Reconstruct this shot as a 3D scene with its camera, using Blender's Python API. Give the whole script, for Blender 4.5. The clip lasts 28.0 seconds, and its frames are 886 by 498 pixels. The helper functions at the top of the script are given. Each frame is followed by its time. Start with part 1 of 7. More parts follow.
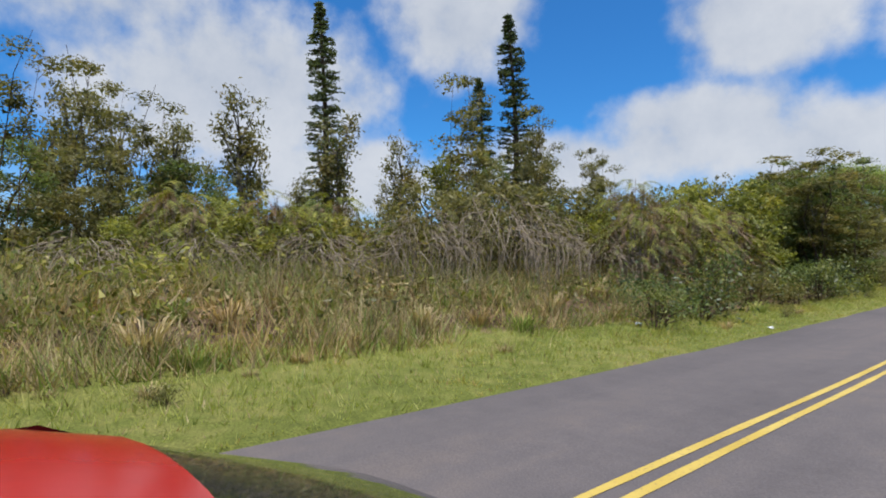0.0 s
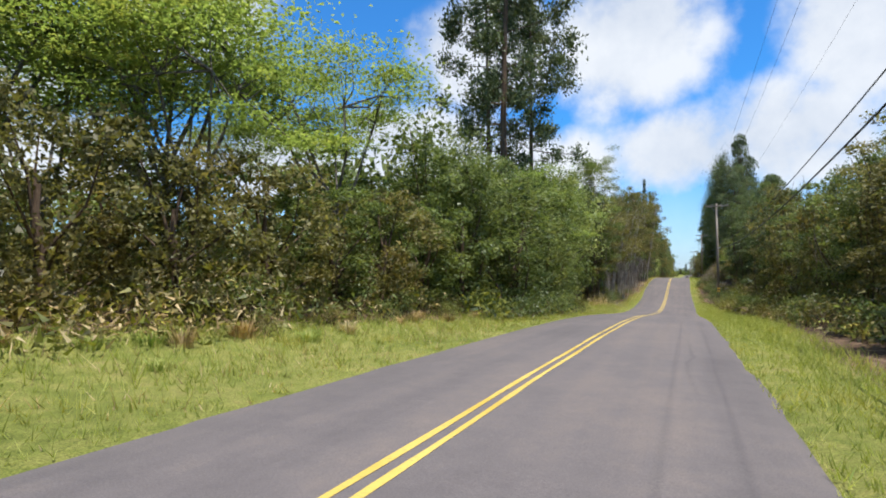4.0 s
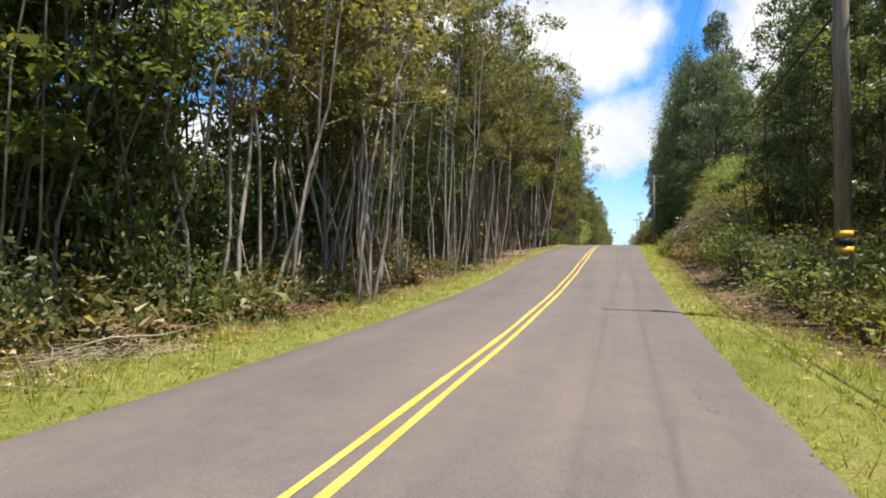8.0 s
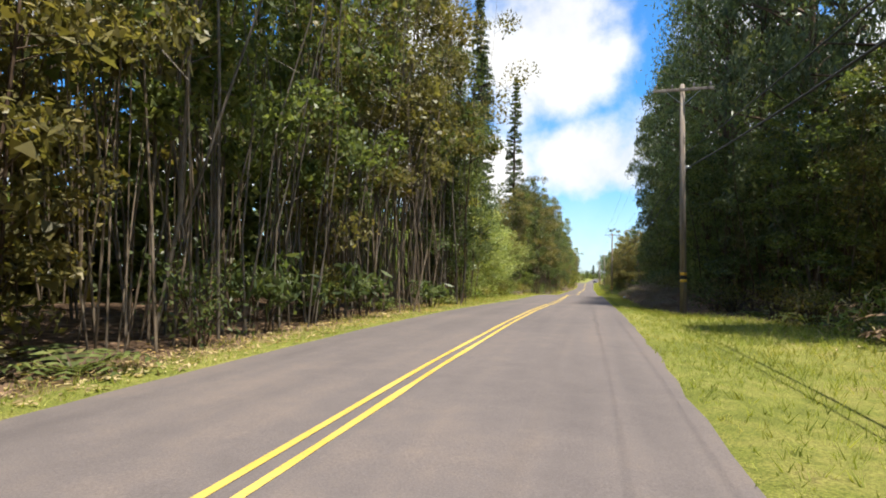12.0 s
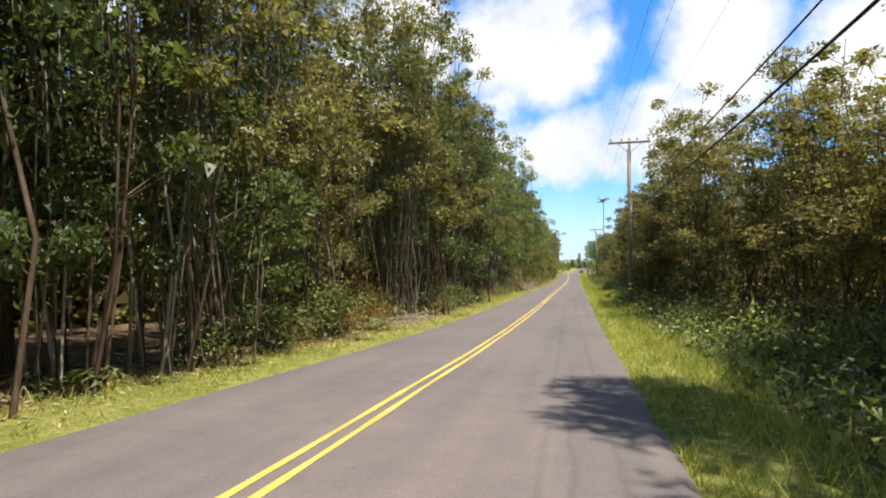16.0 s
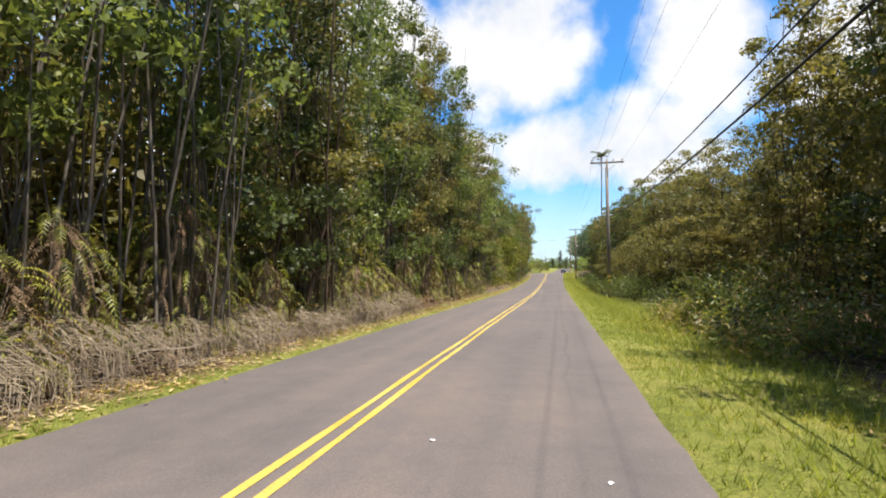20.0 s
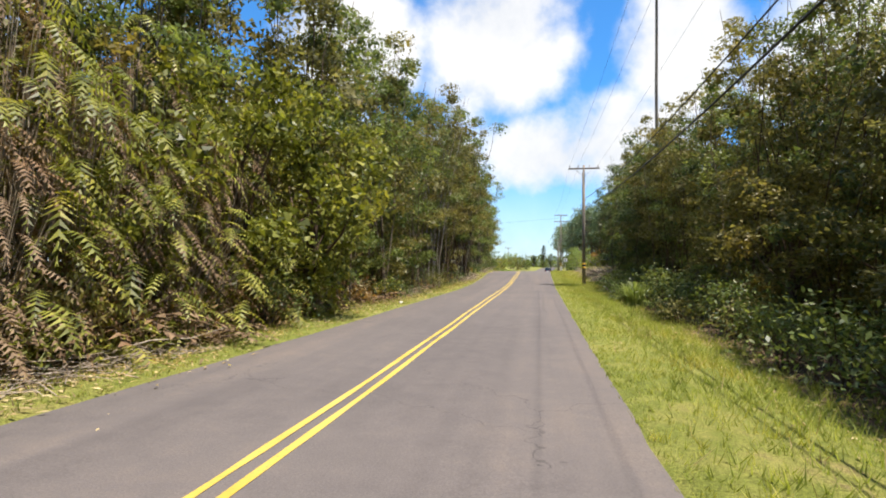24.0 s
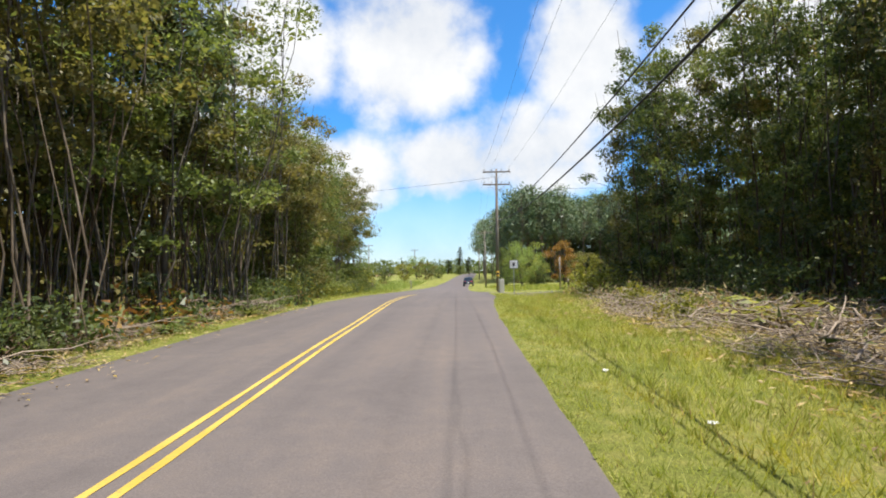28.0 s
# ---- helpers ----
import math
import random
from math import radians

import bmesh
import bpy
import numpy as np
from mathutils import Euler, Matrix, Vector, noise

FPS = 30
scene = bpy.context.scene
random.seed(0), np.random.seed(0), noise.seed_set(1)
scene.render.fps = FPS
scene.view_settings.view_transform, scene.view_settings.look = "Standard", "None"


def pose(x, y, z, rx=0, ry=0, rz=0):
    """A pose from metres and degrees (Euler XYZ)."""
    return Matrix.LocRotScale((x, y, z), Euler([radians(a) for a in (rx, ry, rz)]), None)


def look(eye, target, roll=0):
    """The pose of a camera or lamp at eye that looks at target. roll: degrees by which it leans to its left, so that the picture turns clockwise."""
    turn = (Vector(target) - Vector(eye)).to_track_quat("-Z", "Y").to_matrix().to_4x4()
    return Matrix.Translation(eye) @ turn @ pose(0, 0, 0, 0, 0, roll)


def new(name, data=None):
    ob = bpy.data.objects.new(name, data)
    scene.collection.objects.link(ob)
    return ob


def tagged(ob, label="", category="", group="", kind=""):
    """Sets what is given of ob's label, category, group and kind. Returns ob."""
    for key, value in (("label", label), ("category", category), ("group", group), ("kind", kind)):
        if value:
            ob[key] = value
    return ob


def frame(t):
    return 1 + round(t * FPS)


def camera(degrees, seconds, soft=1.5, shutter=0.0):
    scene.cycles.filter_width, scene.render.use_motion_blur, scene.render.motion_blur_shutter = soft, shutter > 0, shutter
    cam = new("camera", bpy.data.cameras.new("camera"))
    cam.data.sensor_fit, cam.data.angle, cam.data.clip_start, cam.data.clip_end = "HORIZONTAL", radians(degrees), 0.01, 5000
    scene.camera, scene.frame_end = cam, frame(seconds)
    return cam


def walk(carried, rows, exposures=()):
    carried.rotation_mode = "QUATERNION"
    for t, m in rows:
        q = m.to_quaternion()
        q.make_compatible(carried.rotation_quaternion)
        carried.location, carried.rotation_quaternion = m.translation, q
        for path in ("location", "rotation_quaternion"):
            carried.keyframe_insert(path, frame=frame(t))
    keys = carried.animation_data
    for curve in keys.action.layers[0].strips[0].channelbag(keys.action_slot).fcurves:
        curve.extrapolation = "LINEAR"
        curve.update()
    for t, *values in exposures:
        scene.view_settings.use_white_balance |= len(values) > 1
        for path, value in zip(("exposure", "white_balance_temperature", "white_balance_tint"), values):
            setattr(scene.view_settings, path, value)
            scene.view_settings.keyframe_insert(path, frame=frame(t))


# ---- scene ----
cam = camera(78.3, 28.0, 1.9)
# seconds, place, tilt up, roll, turn to the left of the road
PATH = [
    (0.0, 0.00, 0.00, 0.00, 1.90, 0.60, 51.01),
    (0.5, -0.05, 7.46, -0.10, 1.80, -0.20, 41.81),
    (1.0, 0.01, 14.98, -0.05, 2.60, -0.50, 33.91),
    (1.5, -0.01, 22.55, 0.05, 2.70, -0.30, 30.91),
    (2.0, 0.02, 30.02, 0.16, 2.60, -0.30, 29.01),
    (2.5, -0.00, 37.60, 0.21, 2.60, -0.20, 27.41),
    (3.0, -0.00, 44.63, 0.26, 2.60, -0.30, 26.01),
    (3.5, -0.00, 51.98, 0.36, 2.50, -0.30, 24.81),
    (5.5, 0.00, 81.49, -0.14, 1.30, 0.30, 21.68),
    (6.0, -0.05, 88.88, -0.48, 1.00, 0.40, 20.98),
    (6.5, -0.17, 96.24, -0.91, 0.80, 0.60, 20.18),
    (7.0, -0.11, 103.59, -1.43, 0.70, 0.40, 19.68),
    (7.5, -0.24, 110.95, -1.86, 0.50, 0.00, 18.88),
    (8.0, -0.30, 118.16, -2.05, 0.50, -0.30, 18.18),
    (8.5, -0.30, 125.21, -1.98, 0.70, -0.20, 17.58),
    (9.0, -0.33, 132.34, -1.83, 1.20, -0.40, 16.98),
    (9.5, -0.27, 139.23, -1.52, 1.60, -0.50, 16.58),
    (10.0, -0.24, 145.75, -0.96, 1.80, -0.70, 16.18),
    (10.5, -0.37, 152.66, -0.48, 2.20, -0.70, 15.48),
    (11.0, -0.20, 159.06, -0.09, 2.40, -0.80, 15.38),
    (11.5, -0.00, 165.38, 0.21, 2.60, -0.80, 15.28),
    (13.5, -0.30, 194.08, 0.37, 1.65, -0.80, 14.91),
    (14.0, -0.10, 202.11, 0.15, 1.75, -0.50, 14.91),
    (14.5, 0.01, 210.33, -0.06, 1.95, -0.40, 14.71),
    (15.0, 0.12, 218.45, -0.17, 2.05, 0.00, 14.61),
    (15.5, 0.11, 226.29, -0.17, 1.85, 0.30, 14.21),
    (16.0, 0.21, 234.06, -0.50, 1.75, 0.60, 13.81),
    (16.5, 0.25, 241.69, -0.84, 1.65, 0.50, 13.51),
    (17.0, 0.24, 249.43, -1.17, 1.65, 0.50, 13.41),
    (17.5, 0.24, 257.16, -1.40, 1.75, 0.40, 13.41),
    (18.0, 0.13, 265.09, -1.62, 1.75, 0.30, 13.01),
    (18.5, 0.04, 272.90, -1.73, 1.75, 0.30, 12.71),
    (19.0, 0.04, 280.74, -1.84, 1.75, 0.30, 12.41),
    (19.5, -0.04, 288.45, -2.06, 1.95, 0.30, 12.11),
    (20.0, -0.07, 296.30, -2.07, 1.85, 0.20, 11.81),
    (20.5, 0.00, 303.93, -2.18, 1.95, 0.00, 11.61),
    (22.5, 0.00, 334.78, -2.83, 1.40, -0.50, 11.02),
    (23.0, -0.07, 342.57, -3.04, 1.60, -0.50, 10.72),
    (23.5, -0.04, 350.30, -3.09, 1.60, -0.40, 10.52),
    (24.0, -0.07, 357.86, -3.15, 1.80, -0.30, 10.02),
    (24.5, 0.02, 365.29, -3.21, 2.00, -0.10, 9.72),
    (25.0, 0.04, 372.61, -3.11, 2.10, 0.00, 9.62),
    (25.5, -0.05, 379.68, -3.10, 2.20, 0.20, 9.12),
    (26.0, -0.05, 386.68, -3.09, 2.30, 0.30, 8.82),
    (26.5, -0.01, 393.53, -3.08, 2.60, 0.50, 8.52),
    (27.0, -0.04, 400.29, -3.00, 2.80, 0.50, 7.92),
    (27.5, -0.07, 407.04, -2.76, 3.00, 0.50, 7.02),
    (28.0, 0.10, 413.73, -2.44, 2.40, 1.10, 1.32),
]
EXPOSURE = [[0.0, 0.27, 5950, 11], [2.0, 0.50, 5900, 11], [3.5, 0.66, 5950, 10], [5.5, 0.92, 6450, 10], [7.5, 0.98, 6600, 9], [10.0, 1.08, 6650, 13], [12.0, 1.08, 6650, 10], [15.0, 1.04, 6600, 10], [20.5, 1.0, 6650, 11], [26.0, 1.0, 6650, 10], [28.0, 0.88, 6500, 10]]
walk(cam, [(t, pose(x, y, z, 90 + p, r, a)) for t, x, y, z, p, r, a in PATH], EXPOSURE)

# ---- world, sun ----
SUN_EL, SUN_AZ = radians(73.3), radians(112)      # azimuth clockwise from +y: the sun stands over the road's right side

world = bpy.data.worlds.new("tropical_sky")
scene.world = world
world.use_nodes = True
wt = world.node_tree
wt.nodes.clear()


def wnode(kind, **values):
    n = wt.nodes.new(kind)
    for k, v in values.items():
        n.inputs[k].default_value = v
    return n


def wmath(op, a, b=None, c=None):
    n = wt.nodes.new("ShaderNodeMath")
    n.operation = op
    for i, v in enumerate((a, b, c)):
        if v is None:
            continue
        if isinstance(v, (int, float)):
            n.inputs[i].default_value = v
        else:
            wt.links.new(v, n.inputs[i])
    return n.outputs[0]


sky = wt.nodes.new("ShaderNodeTexSky")
sky.sky_type = "NISHITA"
sky.sun_disc = False
sky.sun_elevation, sky.sun_rotation = SUN_EL, SUN_AZ
sky.air_density, sky.dust_density, sky.ozone_density = 1.0, 0.3, 2.5
tc = wt.nodes.new("ShaderNodeTexCoord")
sep = wt.nodes.new("ShaderNodeSeparateXYZ")
wt.links.new(tc.outputs["Generated"], sep.inputs[0])
azim = wmath("MULTIPLY", wmath("ARCTAN2", sep.outputs[0], sep.outputs[1]), 57.2958)
elev = wmath("MULTIPLY", wmath("ARCSINE", sep.outputs[2]), 57.2958)

# cumulus banks: azimuth right of the road, elevation, half width, half height (degrees)
BANKS = [(-4.5, 23, 8.5, 8.5), (-8, 33, 13, 7), (1.0, 11.5, 10, 4.6), (14, 21, 6, 9), (9, 12, 8, 6), (-14, 10, 11, 4.5),
         (-25, 12.5, 12, 5.2), (-20, 22, 9, 6.5), (-49, 25, 9, 6.5), (-40, 10, 14, 4), (-72, 17, 17, 9), (-84, 26, 14, 7),
         (-61, 9, 12, 5), (30, 18, 12, 8), (24, 34, 14, 7), (-30, 37, 9, 5), (60, 14, 20, 8), (120, 18, 30, 9), (-130, 16, 30, 9),
         # last row: unseen banks overhead and behind, added to lift the ambient light
         (-70, 58, 42, 9), (45, 60, 42, 10), (150, 56, 44, 11), (-160, 62, 46, 10), (100, 40, 26, 8), (-110, 38, 26, 8), (175, 30, 30, 9)]
puff = wnode("ShaderNodeTexNoise", Scale=4.2, Detail=9.0, Roughness=0.62)
wt.links.new(tc.outputs["Generated"], puff.inputs["Vector"])
wisp = wnode("ShaderNodeTexNoise", Scale=17.0, Detail=6.0, Roughness=0.6)
wt.links.new(tc.outputs["Generated"], wisp.inputs["Vector"])
bank = None
for a, e, wa, we in BANKS:
    u = wmath("DIVIDE", wmath("SUBTRACT", azim, a), wa)
    v = wmath("DIVIDE", wmath("SUBTRACT", elev, e), we)
    d = wmath("SUBTRACT", 1.0, wmath("ADD", wmath("MULTIPLY", u, u), wmath("MULTIPLY", v, v)))
    bank = d if bank is None else wmath("SMOOTH_MAX", bank, d, 0.25)
bank = wmath("MAXIMUM", bank, -0.9)
shape = wmath("ADD", bank, wmath("MULTIPLY", wmath("SUBTRACT", puff.outputs[0], 0.5), 2.0))
shape = wmath("ADD", shape, wmath("MULTIPLY", wmath("SUBTRACT", wisp.outputs[0], 0.5), 0.9))
cover = wt.nodes.new("ShaderNodeMapRange")
cover.interpolation_type = "SMOOTHSTEP"
cover.inputs["From Min"].default_value, cover.inputs["From Max"].default_value = -0.25, 0.75
wt.links.new(shape, cover.inputs["Value"])
# haze towards the horizon
haze = wt.nodes.new("ShaderNodeMapRange")
for k, v in (("From Min", 0.0), ("From Max", 11.0), ("To Min", 0.75), ("To Max", 0.0)):
    haze.inputs[k].default_value = v
wt.links.new(elev, haze.inputs["Value"])
veil = wmath("MAXIMUM", wmath("MULTIPLY", cover.outputs[0], 0.97), haze.outputs[0])
deep = wt.nodes.new("ShaderNodeMix")
deep.data_type, deep.blend_type = "RGBA", "MULTIPLY"
deep.inputs[0].default_value = 1.0
deep.inputs["B"].default_value = (0.60, 1.50, 2.18, 1)
wt.links.new(sky.outputs[0], deep.inputs["A"])
clouds = wt.nodes.new("ShaderNodeMix")
clouds.data_type = "RGBA"
tone = wt.nodes.new("ShaderNodeValToRGB")
tone.color_ramp.elements[0].position, tone.color_ramp.elements[0].color = 0.35, (7.8, 8.2, 8.8, 1)
tone.color_ramp.elements[1].position, tone.color_ramp.elements[1].color = 0.60, (10.4, 10.4, 10.3, 1)
wt.links.new(puff.outputs[0], tone.inputs[0])
wt.links.new(veil, clouds.inputs[0])
wt.links.new(deep.outputs["Result"], clouds.inputs["A"])
wt.links.new(tone.outputs[0], clouds.inputs["B"])
bg = wnode("ShaderNodeBackground", Strength=0.055)
wt.links.new(clouds.outputs["Result"], bg.inputs["Color"])
wout = wt.nodes.new("ShaderNodeOutputWorld")
wt.links.new(bg.outputs[0], wout.inputs["Surface"])

sun_data = bpy.data.lights.new("sun", "SUN")
sun_data.energy, sun_data.angle, sun_data.color = 5.0, radians(0.53), (1.0, 0.94, 0.84)
sun = new("sun", sun_data)
sun.matrix_world = look((0, 0, 60), Vector((0, 0, 60)) - Vector((math.sin(SUN_AZ) * math.cos(SUN_EL), math.cos(SUN_AZ) * math.cos(SUN_EL), math.sin(SUN_EL))))

# ---- materials ----
def nodes_of(name, rough=0.7, spec=0.3, metal=0.0):
    m = bpy.data.materials.new(name)
    m.use_nodes = True
    nt = m.node_tree
    b = nt.nodes["Principled BSDF"]
    b.inputs["Roughness"].default_value = rough
    b.inputs["Specular IOR Level"].default_value = spec
    b.inputs["Metallic"].default_value = metal
    return m, nt, b


def ramp(nt, fac, stops):
    r = nt.nodes.new("ShaderNodeValToRGB")
    el = r.color_ramp.elements
    while len(el) < len(stops):
        el.new(0.5)
    for e, (p, c) in zip(el, stops):
        e.position, e.color = p, (*c, 1)
    nt.links.new(fac, r.inputs[0])
    return r.outputs[0]


def noise_tex(nt, scale, detail=5.0, vec=None, rough=0.55):
    n = nt.nodes.new("ShaderNodeTexNoise")
    n.inputs["Scale"].default_value, n.inputs["Detail"].default_value = scale, detail
    n.inputs["Roughness"].default_value = rough
    if vec is not None:
        nt.links.new(vec, n.inputs["Vector"])
    return n.outputs[0]


def obj_vec(nt, scale=(1, 1, 1)):
    t = nt.nodes.new("ShaderNodeTexCoord")
    mp = nt.nodes.new("ShaderNodeMapping")
    mp.inputs["Scale"].default_value = scale
    nt.links.new(t.outputs["Object"], mp.inputs["Vector"])
    return mp.outputs[0]


def mixc(nt, fac, a, b, blend="MIX"):
    n = nt.nodes.new("ShaderNodeMix")
    n.data_type, n.blend_type = "RGBA", blend
    for sock, v in ((n.inputs[0], fac), (n.inputs["A"], a), (n.inputs["B"], b)):
        if isinstance(v, (int, float)):
            sock.default_value = v
        elif isinstance(v, tuple):
            sock.default_value = (*v, 1)
        else:
            nt.links.new(v, sock)
    return n.outputs["Result"]


def fmath(nt, op, a, b=None, clamp=False):
    n = nt.nodes.new("ShaderNodeMath")
    n.operation, n.use_clamp = op, clamp
    for i, v in enumerate((a, b)):
        if v is None:
            continue
        if isinstance(v, (int, float)):
            n.inputs[i].default_value = v
        else:
            nt.links.new(v, n.inputs[i])
    return n.outputs[0]


def bump(nt, b, height, strength=0.4, dist=0.02):
    n = nt.nodes.new("ShaderNodeBump")
    n.inputs["Strength"].default_value, n.inputs["Distance"].default_value = strength, dist
    nt.links.new(height, n.inputs["Height"])
    nt.links.new(n.outputs[0], b.inputs["Normal"])


def plain(name, stops, scale=8.0, rough=0.7, spec=0.3, metal=0.0, bumps=0.3, stretch=(1, 1, 1)):
    """Two scales of noise over a ramp of colours, with fine relief."""
    m, nt, b = nodes_of(name, rough, spec, metal)
    v = obj_vec(nt, stretch)
    big, fine = noise_tex(nt, scale, 4, v), noise_tex(nt, scale * 7, 5, v)
    f = fmath(nt, "ADD", fmath(nt, "MULTIPLY", big, 0.6), fmath(nt, "MULTIPLY", fine, 0.4))
    n = len(stops)
    nt.links.new(ramp(nt, f, [(0.3 + 0.4 * i / max(n - 1, 1), c) for i, c in enumerate(stops)]), b.inputs["Base Color"])
    if bumps:
        bump(nt, b, fine, bumps)
    return m


def leaf_mat(name, dark, mid, light, gloss=0.45, glow=0.45, spec=0.30):
    """Leaves: each one and each plant takes its own tint; light shines through."""
    m, nt, b = nodes_of(name, gloss, spec)
    g = nt.nodes.new("ShaderNodeNewGeometry")
    oi = nt.nodes.new("ShaderNodeObjectInfo")
    spray = fmath(nt, "SUBTRACT", noise_tex(nt, 2.4, 2, g.outputs["Position"]), 0.5)      # tone differs from clump to clump
    f = fmath(nt, "ADD", fmath(nt, "MULTIPLY", g.outputs["Random Per Island"], 0.64), fmath(nt, "MULTIPLY", oi.outputs["Random"], 0.28))
    f = fmath(nt, "ADD", fmath(nt, "ADD", f, 0.04), fmath(nt, "MULTIPLY", spray, 1.25))
    col = ramp(nt, f, [(0.08, dark), (0.5, mid), (0.93, light)])
    sere = fmath(nt, "MULTIPLY", fmath(nt, "SUBTRACT", noise_tex(nt, 0.55, 3, g.outputs["Position"]), 0.5), 4.0, True)
    col = mixc(nt, sere, col, mixc(nt, 1.0, col, (1.22, 0.98, 0.80), "MULTIPLY"))         # boughs that yellow
    nt.links.new(col, b.inputs["Base Color"])
    tr = nt.nodes.new("ShaderNodeBsdfTranslucent")
    nt.links.new(mixc(nt, 1.0, col, (1.28, 1.28, 0.68), "MULTIPLY"), tr.inputs["Color"])
    mx = nt.nodes.new("ShaderNodeMixShader")
    mx.inputs[0].default_value = glow
    nt.links.new(b.outputs[0], mx.inputs[1])
    nt.links.new(tr.outputs[0], mx.inputs[2])
    nt.links.new(mx.outputs[0], nt.nodes["Material Output"].inputs["Surface"])
    return m


M = {}
M["leaf_olive"] = leaf_mat("leaf_olive", (0.065, 0.063, 0.022), (0.156, 0.147, 0.049), (0.275, 0.242, 0.100))
M["leaf_green"] = leaf_mat("leaf_green", (0.056, 0.078, 0.024), (0.132, 0.171, 0.052), (0.238, 0.275, 0.095))
M["leaf_dark"] = leaf_mat("leaf_dark", (0.034, 0.049, 0.018), (0.078, 0.109, 0.038), (0.163, 0.195, 0.078), gloss=0.42, spec=0.35)
M["leaf_bright"] = leaf_mat("leaf_bright", (0.055, 0.066, 0.012), (0.175, 0.19, 0.030), (0.38, 0.365, 0.080), glow=0.42)
M["leaf_acacia"] = leaf_mat("leaf_acacia", (0.105, 0.155, 0.040), (0.22, 0.29, 0.082), (0.37, 0.43, 0.145), glow=0.46)
M["leaf_pale"] = leaf_mat("leaf_pale", (0.108, 0.145, 0.044), (0.258, 0.308, 0.105), (0.45, 0.50, 0.20), glow=0.45)
M["leaf_pine"] = leaf_mat("leaf_pine", (0.030, 0.048, 0.020), (0.070, 0.095, 0.036), (0.150, 0.175, 0.070), gloss=0.55, glow=0.25)
M["leaf_euc"] = leaf_mat("leaf_euc", (0.053, 0.083, 0.045), (0.122, 0.175, 0.090), (0.237, 0.294, 0.163), gloss=0.4, glow=0.2)
M["leaf_gum"] = leaf_mat("leaf_gum", (0.042, 0.060, 0.028), (0.096, 0.126, 0.060), (0.195, 0.228, 0.118), gloss=0.42, spec=0.35)
M["leaf_rust"] = leaf_mat("leaf_rust", (0.13, 0.065, 0.020), (0.24, 0.125, 0.035), (0.33, 0.21, 0.06))
M["fern_dead"] = leaf_mat("fern_dead", (0.060, 0.036, 0.020), (0.165, 0.105, 0.060), (0.30, 0.21, 0.13), gloss=0.7, glow=0.3)
M["straw"] = leaf_mat("straw", (0.156, 0.113, 0.057), (0.364, 0.279, 0.145), (0.611, 0.499, 0.281), gloss=0.7, glow=0.32)
M["grass"] = leaf_mat("grass", (0.146, 0.184, 0.031), (0.290, 0.325, 0.062), (0.486, 0.476, 0.172), gloss=0.6, glow=0.5)
M["grass_tall"] = leaf_mat("grass_tall", (0.102, 0.162, 0.030), (0.228, 0.300, 0.058), (0.408, 0.396, 0.132), gloss=0.55, glow=0.3)
M["bark_pale"] = plain("bark_pale", [(0.060, 0.045, 0.030), (0.150, 0.115, 0.080), (0.30, 0.245, 0.185)], 3.5, 0.85, 0.2, bumps=0.5, stretch=(1, 1, 0.25))
M["bark_brown"] = plain("bark_brown", [(0.034, 0.022, 0.014), (0.085, 0.056, 0.036), (0.17, 0.12, 0.08)], 3.5, 0.9, 0.2, bumps=0.6, stretch=(1, 1, 0.25))
M["bark_grey"] = plain("bark_grey", [(0.06, 0.050, 0.038), (0.13, 0.110, 0.086), (0.25, 0.22, 0.18)], 4.0, 0.85, 0.2, bumps=0.5, stretch=(1, 1, 0.25))
M["bark_white"] = plain("bark_white", [(0.15, 0.125, 0.10), (0.32, 0.28, 0.235), (0.52, 0.47, 0.41)], 3.5, 0.85, 0.2, bumps=0.5, stretch=(1, 1, 0.25))
M["stick"] = plain("stick", [(0.11, 0.080, 0.058), (0.28, 0.225, 0.175), (0.47, 0.40, 0.33)], 5.0, 0.9, 0.2, bumps=0.4)
M["vine"] = plain("vine", [(0.10, 0.075, 0.05), (0.24, 0.19, 0.135), (0.42, 0.36, 0.27)], 5.0, 0.9, 0.2, bumps=0.4)
M["pole_wood"] = plain("pole_wood", [(0.105, 0.082, 0.064), (0.235, 0.195, 0.158), (0.385, 0.335, 0.285)], 6.0, 0.9, 0.2, bumps=0.5, stretch=(1, 1, 0.06))
M["steel"] = plain("steel", [(0.30, 0.31, 0.32), (0.42, 0.43, 0.44)], 9.0, 0.45, 0.5, 0.8, 0.1)
M["porcelain"] = plain("porcelain", [(0.22, 0.20, 0.19), (0.36, 0.34, 0.32)], 9.0, 0.25, 0.5, 0, 0)
M["cable"] = plain("cable", [(0.014, 0.014, 0.015), (0.03, 0.03, 0.032)], 5.0, 0.6, 0.3, 0, 0)
M["band_yellow"] = plain("band_yellow", [(0.55, 0.30, 0.02), (0.75, 0.44, 0.04)], 12.0, 0.5, 0.4, 0, 0.1)
M["band_black"] = plain("band_black", [(0.012, 0.012, 0.012), (0.035, 0.033, 0.03)], 12.0, 0.6, 0.3, 0, 0.1)
M["litter_white"] = plain("litter_white", [(0.62, 0.62, 0.63), (0.82, 0.82, 0.82)], 9.0, 0.5, 0.4, 0, 0.2)
M["litter_blue"] = plain("litter_blue", [(0.16, 0.33, 0.50), (0.40, 0.55, 0.66)], 7.0, 0.45, 0.4, 0, 0.2)
M["stone"] = plain("stone", [(0.07, 0.065, 0.062), (0.17, 0.16, 0.15), (0.30, 0.285, 0.27)], 2.5, 0.9, 0.2, 0, 0.7)
